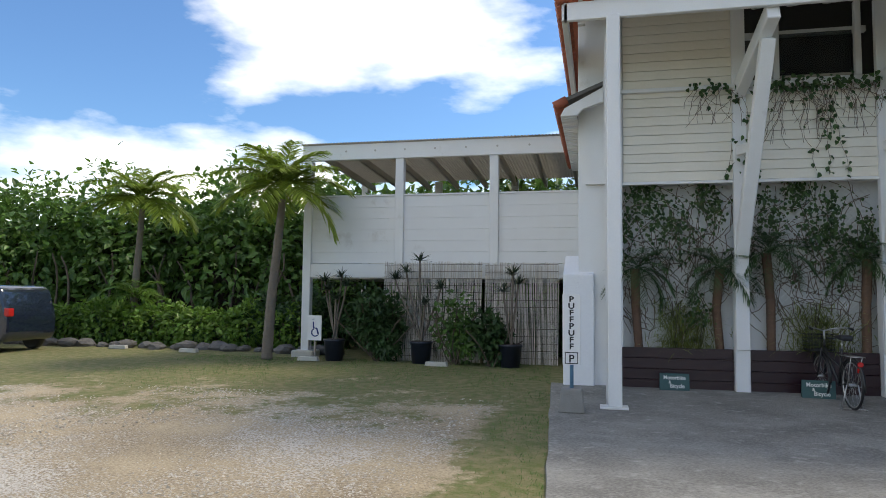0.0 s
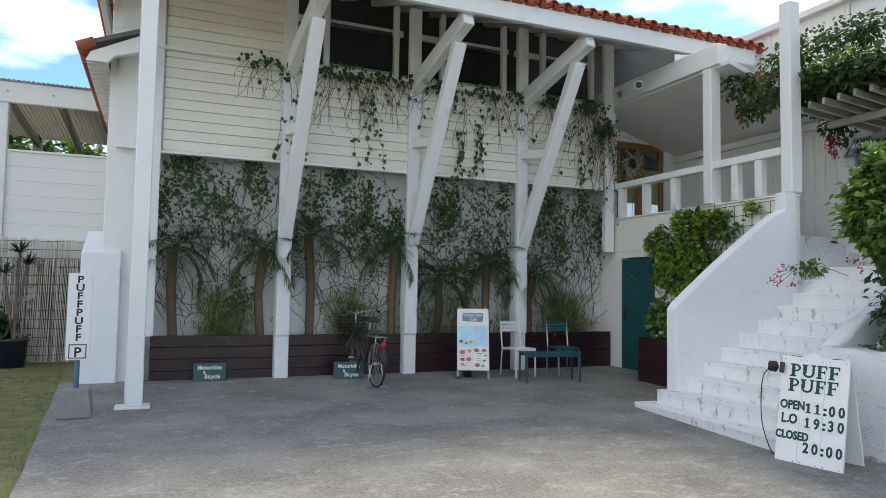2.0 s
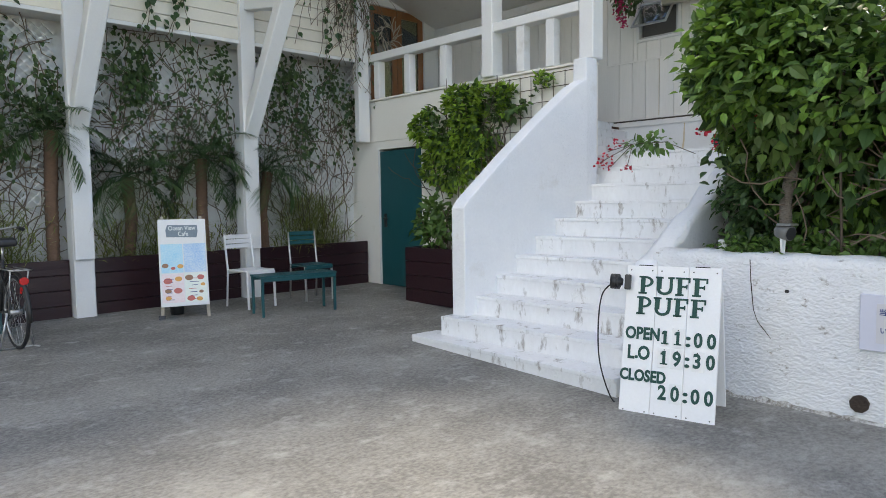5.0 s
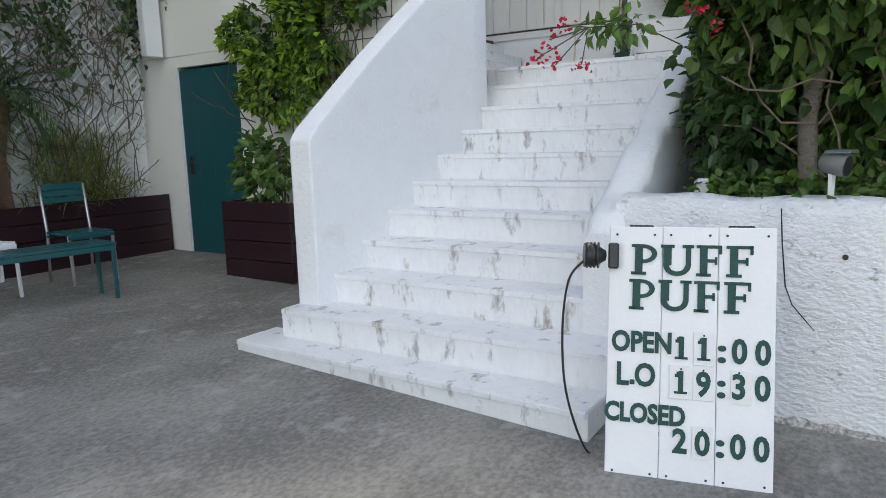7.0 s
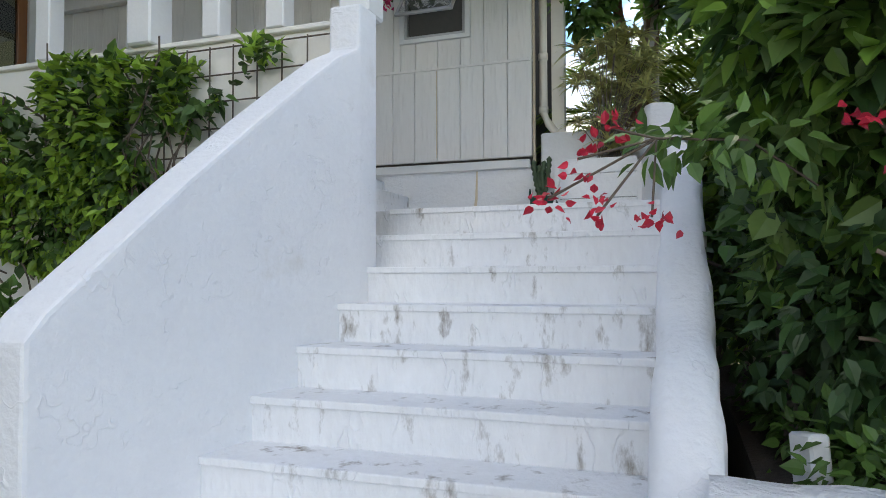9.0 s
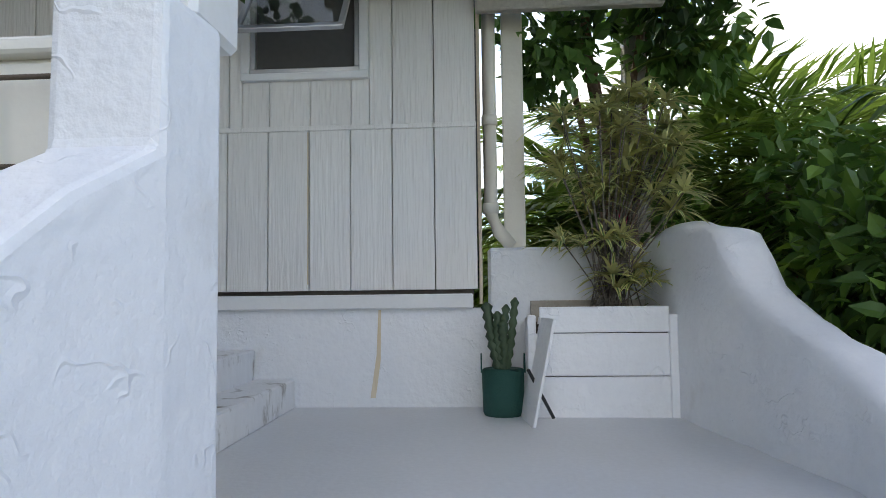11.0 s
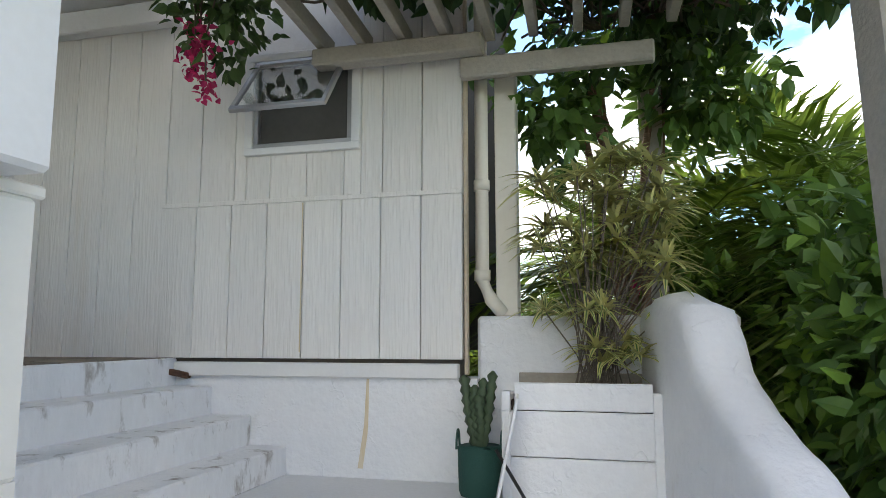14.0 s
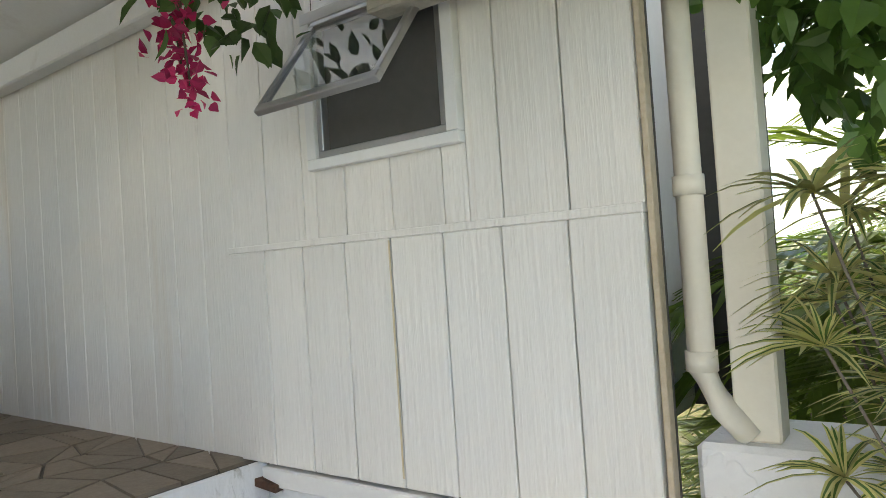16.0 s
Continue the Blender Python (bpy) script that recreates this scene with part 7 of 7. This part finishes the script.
for sy_ in (-1, 1):
    bm = bmesh.new()
    pts = [(0.0 + 0.03 * math.cos(t), sy_ * 0.095, 0.19 + 0.075 * math.sin(t)) for t in np.linspace(math.pi, 0, 8)]
    for p_, q_ in zip(pts, pts[1:]):
        add_beam(bm, p_, q_, 0.018, 0.006, (0, 1, 0))
    part("handle", bm, GBAG, gb)
ct = thing("cactus", "branching dark green spurge cactus in the fabric bag", "cactus", at=(10.36, 5.80, 2.09))
LC = mat("cactus_skin", (0.05, 0.085, 0.04), (0.03, 0.055, 0.03), 0.6, 10, 60, 0.6, 0.2)
for k, (dx, dy, h) in enumerate(((0.0, 0.02, 0.30), (0.0, -0.06, 0.36), (0.01, 0.07, 0.34), (-0.02, 0.0, 0.26), (0, -0.02, 0.33))):
    pts = [(0, dy * 0.1, 0), (dx * 0.6, dy * 0.5 + 0.01 * (-1) ** k, h * 0.5), (dx, dy, h)]
    P_, R_ = [], []
    for j in range(17):
        u = j / 16
        P_.append(Vector(pts[0]).lerp(Vector(pts[1]), min(1, u * 2)) if u < 0.5 else Vector(pts[1]).lerp(Vector(pts[2]), u * 2 - 1))
        R_.append(0.017 + 0.011 * (j % 2) if j < 16 else 0.006)
    part("stem", tube(P_, R_, 4), LC, ct)
lb_ = thing("leaning_tray", "thin white framed board leaning by the planter", "board", at=(10.16, 5.70, 1.932))
part("panel", box(-0.10, 0.18, -0.006, 0.006, 0.0, 0.44, 0.002, pose(0, 0, 0, 12, 0, 8)), PLASTER, lb_)
part("prop", beam((0.02, 0.0, 0.22), (0.10, -0.11, 0.005), 0.008, 0.012, 0), DARK_STEEL, lb_)

dp = thing("downpipe", "cream plastic rain pipe beside the board wall", "pipe")
part("pipe", tube([(10.66, 5.84, 6.2), (10.66, 5.84, 2.86), (10.67, 5.80, 2.77), (10.68, 5.74, 2.70)], 0.034, 12), WHITE_BOARD, dp)
for z in (3.3, 2.86):
    part("collar", tube([(10.66, 5.84, z), (10.66, 5.84, z + 0.05)], 0.04, 12), WHITE_BOARD, dp)
cp = thing("conduit", "rusty brown corner strip and cable conduit", "trim", kind="structure")
part("corner_strip", box(10.52, 10.56, 5.884, 5.900, 2.42, 6.2, 0.003), mat("rust_stained_wood", (0.62, 0.53, 0.41), (0.42, 0.32, 0.21), 0.85, 10, 60, 0.7, 0.3), cp)
stn = thing("damaged_batten", "splintered rotten end of the bottom batten", "trim", kind="structure")
part("splinter", beam((10.50, 7.48, 2.43), (10.53, 7.33, 2.40), 0.05, 0.03, 0.004), mat("rotten_wood", (0.12, 0.055, 0.035), (0.05, 0.03, 0.02), 0.9, 20, 60, 0.8, 0.5), stn)

# ---- crazy paving of the balcony floor ----
PAVE = mat("brown_flagstone", (0.26, 0.21, 0.165), (0.17, 0.135, 0.105), 0.75, 6, 50, 0.6, 0.25, per_object=0.22)
part("mortar", box(XB + 0.2, 10.55, 7.46, 10.95, 2.468, 2.476, 0), mat("dark_mortar", (0.10, 0.09, 0.08), (0.07, 0.062, 0.055), 0.9, 10, 60, 0.5, 0.2), bf)
r_ = np.random.default_rng(180)
NXP, NYP = 8, 13
corner = {}
for i in range(NXP + 1):
    for j in range(NYP + 1):
        x = XB + 0.22 + (10.54 - XB - 0.22) * i / NXP
        y = 7.47 + 3.46 * j / NYP
        if 0 < i < NXP:
            x += r_.uniform(-0.075, 0.075)
        if 0 < j < NYP:
            y += r_.uniform(-0.075, 0.075)
        corner[i, j] = Vector((x, y))


def flag(poly):
    c = sum(poly, Vector((0, 0))) / len(poly)
    bm = prism([tuple((p - c) * (1 - 0.012 / max(0.05, (p - c).length))) for p in poly], "z", 0.0, 0.014)
    me = mesh_of("flagstone", bm, PAVE)
    piece("flagstone", me, bf, pose(c.x, c.y, 2.475))


for i in range(NXP):
    for j in range(NYP):
        a, b, c, d = corner[i, j], corner[i + 1, j], corner[i + 1, j + 1], corner[i, j + 1]
        m1, m2 = a.lerp(b, r_.uniform(0.3, 0.7)), d.lerp(c, r_.uniform(0.3, 0.7))
        k = (i * 3 + j * 5 + int(r_.integers(0, 3))) % 3
        if k == 0:
            flag([a, b, c, d])
        elif k == 1:
            flag([a, b, c])
            flag([a, c, d])
        else:
            flag([a, m1, m2, d])
            flag([m1, b, c, m2])

# grass tufts at the slab edge and in the yard
gr = thing("grass_tufts", "short tufts of dry green grass in the yard", "grass", kind="stuff")
r_ = np.random.default_rng(190)
pts = []
while len(pts) < 14000:
    x, y = r_.uniform(-9, 0), r_.uniform(3.0, 13.6)
    w = max((y - 7.5) / 6.0, 1.0 - (slab_edge(y) - x) / 0.9 if x < slab_edge(y) else 0)
    if x < slab_edge(y) - 0.02 and r_.random() < w * 0.8 and noise.noise(Vector((x * 0.8, y * 0.8, 5))) > -0.25:
        pts.append((x, y, gz(x, y) - 0.005))
m = len(pts)
a = np.stack([r_.normal(0, 0.5, m), r_.normal(0, 0.5, m), np.ones(m)], 1)
blades("blades", pts, a, r_.uniform(0.02, 0.07, m), 0.006, LEAF_MID, gr, "", 0.3, 2)

gs = thing("yard_stones", "scattered crushed coral stones on the sandy yard", "gravel", kind="stuff")
r_ = np.random.default_rng(195)
STONE = mat("crushed_coral_stone", (0.56, 0.51, 0.43), (0.30, 0.26, 0.20), 0.95, 9, 60, 0.6, 0.3, per_island=0.35)
sv, sf = [], []
oct_v = [(1, 0, 0), (0, 1, 0), (-1, 0, 0), (0, -1, 0), (0, 0, 0.7), (0, 0, -0.4)]
oct_f = [(0, 1, 4), (1, 2, 4), (2, 3, 4), (3, 0, 4), (1, 0, 5), (2, 1, 5), (3, 2, 5), (0, 3, 5)]
while len(sv) < 6 * 6000:
    x, y = r_.uniform(-8, -1.3), r_.uniform(2.0, 8.8)
    if x > slab_edge(y) - 0.1 or noise.noise(Vector((x * 0.55, y * 0.55, 9))) < r_.uniform(-0.35, 0.35):
        continue
    k, z = r_.uniform(0.006, 0.02) * (1.6 if r_.random() < 0.04 else 1.0), gz(x, y)
    o = len(sv)
    sv += [(x + k * (a + r_.normal(0, 0.2)), y + k * (b + r_.normal(0, 0.2)), z + k * (c + r_.normal(0, 0.1))) for a, b, c in oct_v]
    sf += [tuple(o + i for i in q) for q in oct_f]
raw("stones", sv, sf, STONE, gs)["kind"] = "stuff"

# bare crumbling foot of the retaining wall
r_ = np.random.default_rng(197)
FOOT = mat("crumbling_pale_render", (0.66, 0.65, 0.62), (0.22, 0.20, 0.17), 0.95, 16, 60, 1.0, 1.0, spread=0.22)
bm = bmesh.new()
rows_ = []
for i in range(150):
    u = i / 149
    y = 4.50 - u * 5.3
    x = 6.785 - (4.55 - y) * 0.035
    h = 0.05 + 0.05 * abs(noise.noise(Vector((u * 40, 2, 0)))) + 0.07 * max(0.0, noise.noise(Vector((u * 13, 7, 0))))
    d = 0.018 + 0.02 * abs(noise.noise(Vector((u * 60, 5, 0))))
    rows_.append([bm.verts.new(p) for p in ((x + 0.02, y, -0.01), (x - d - 0.012, y, -0.01), (x - d, y, h * 0.55), (x + 0.004, y, h), (x + 0.02, y, h))])
for a, b in zip(rows_, rows_[1:]):
    for k in range(4):
        bm.faces.new((a[k], a[k + 1], b[k + 1], b[k]))
bmesh.ops.recalc_face_normals(bm, faces=bm.faces[:])
part("crumbling_foot", bm, FOOT, lw, "flaking bare foot of the wall")
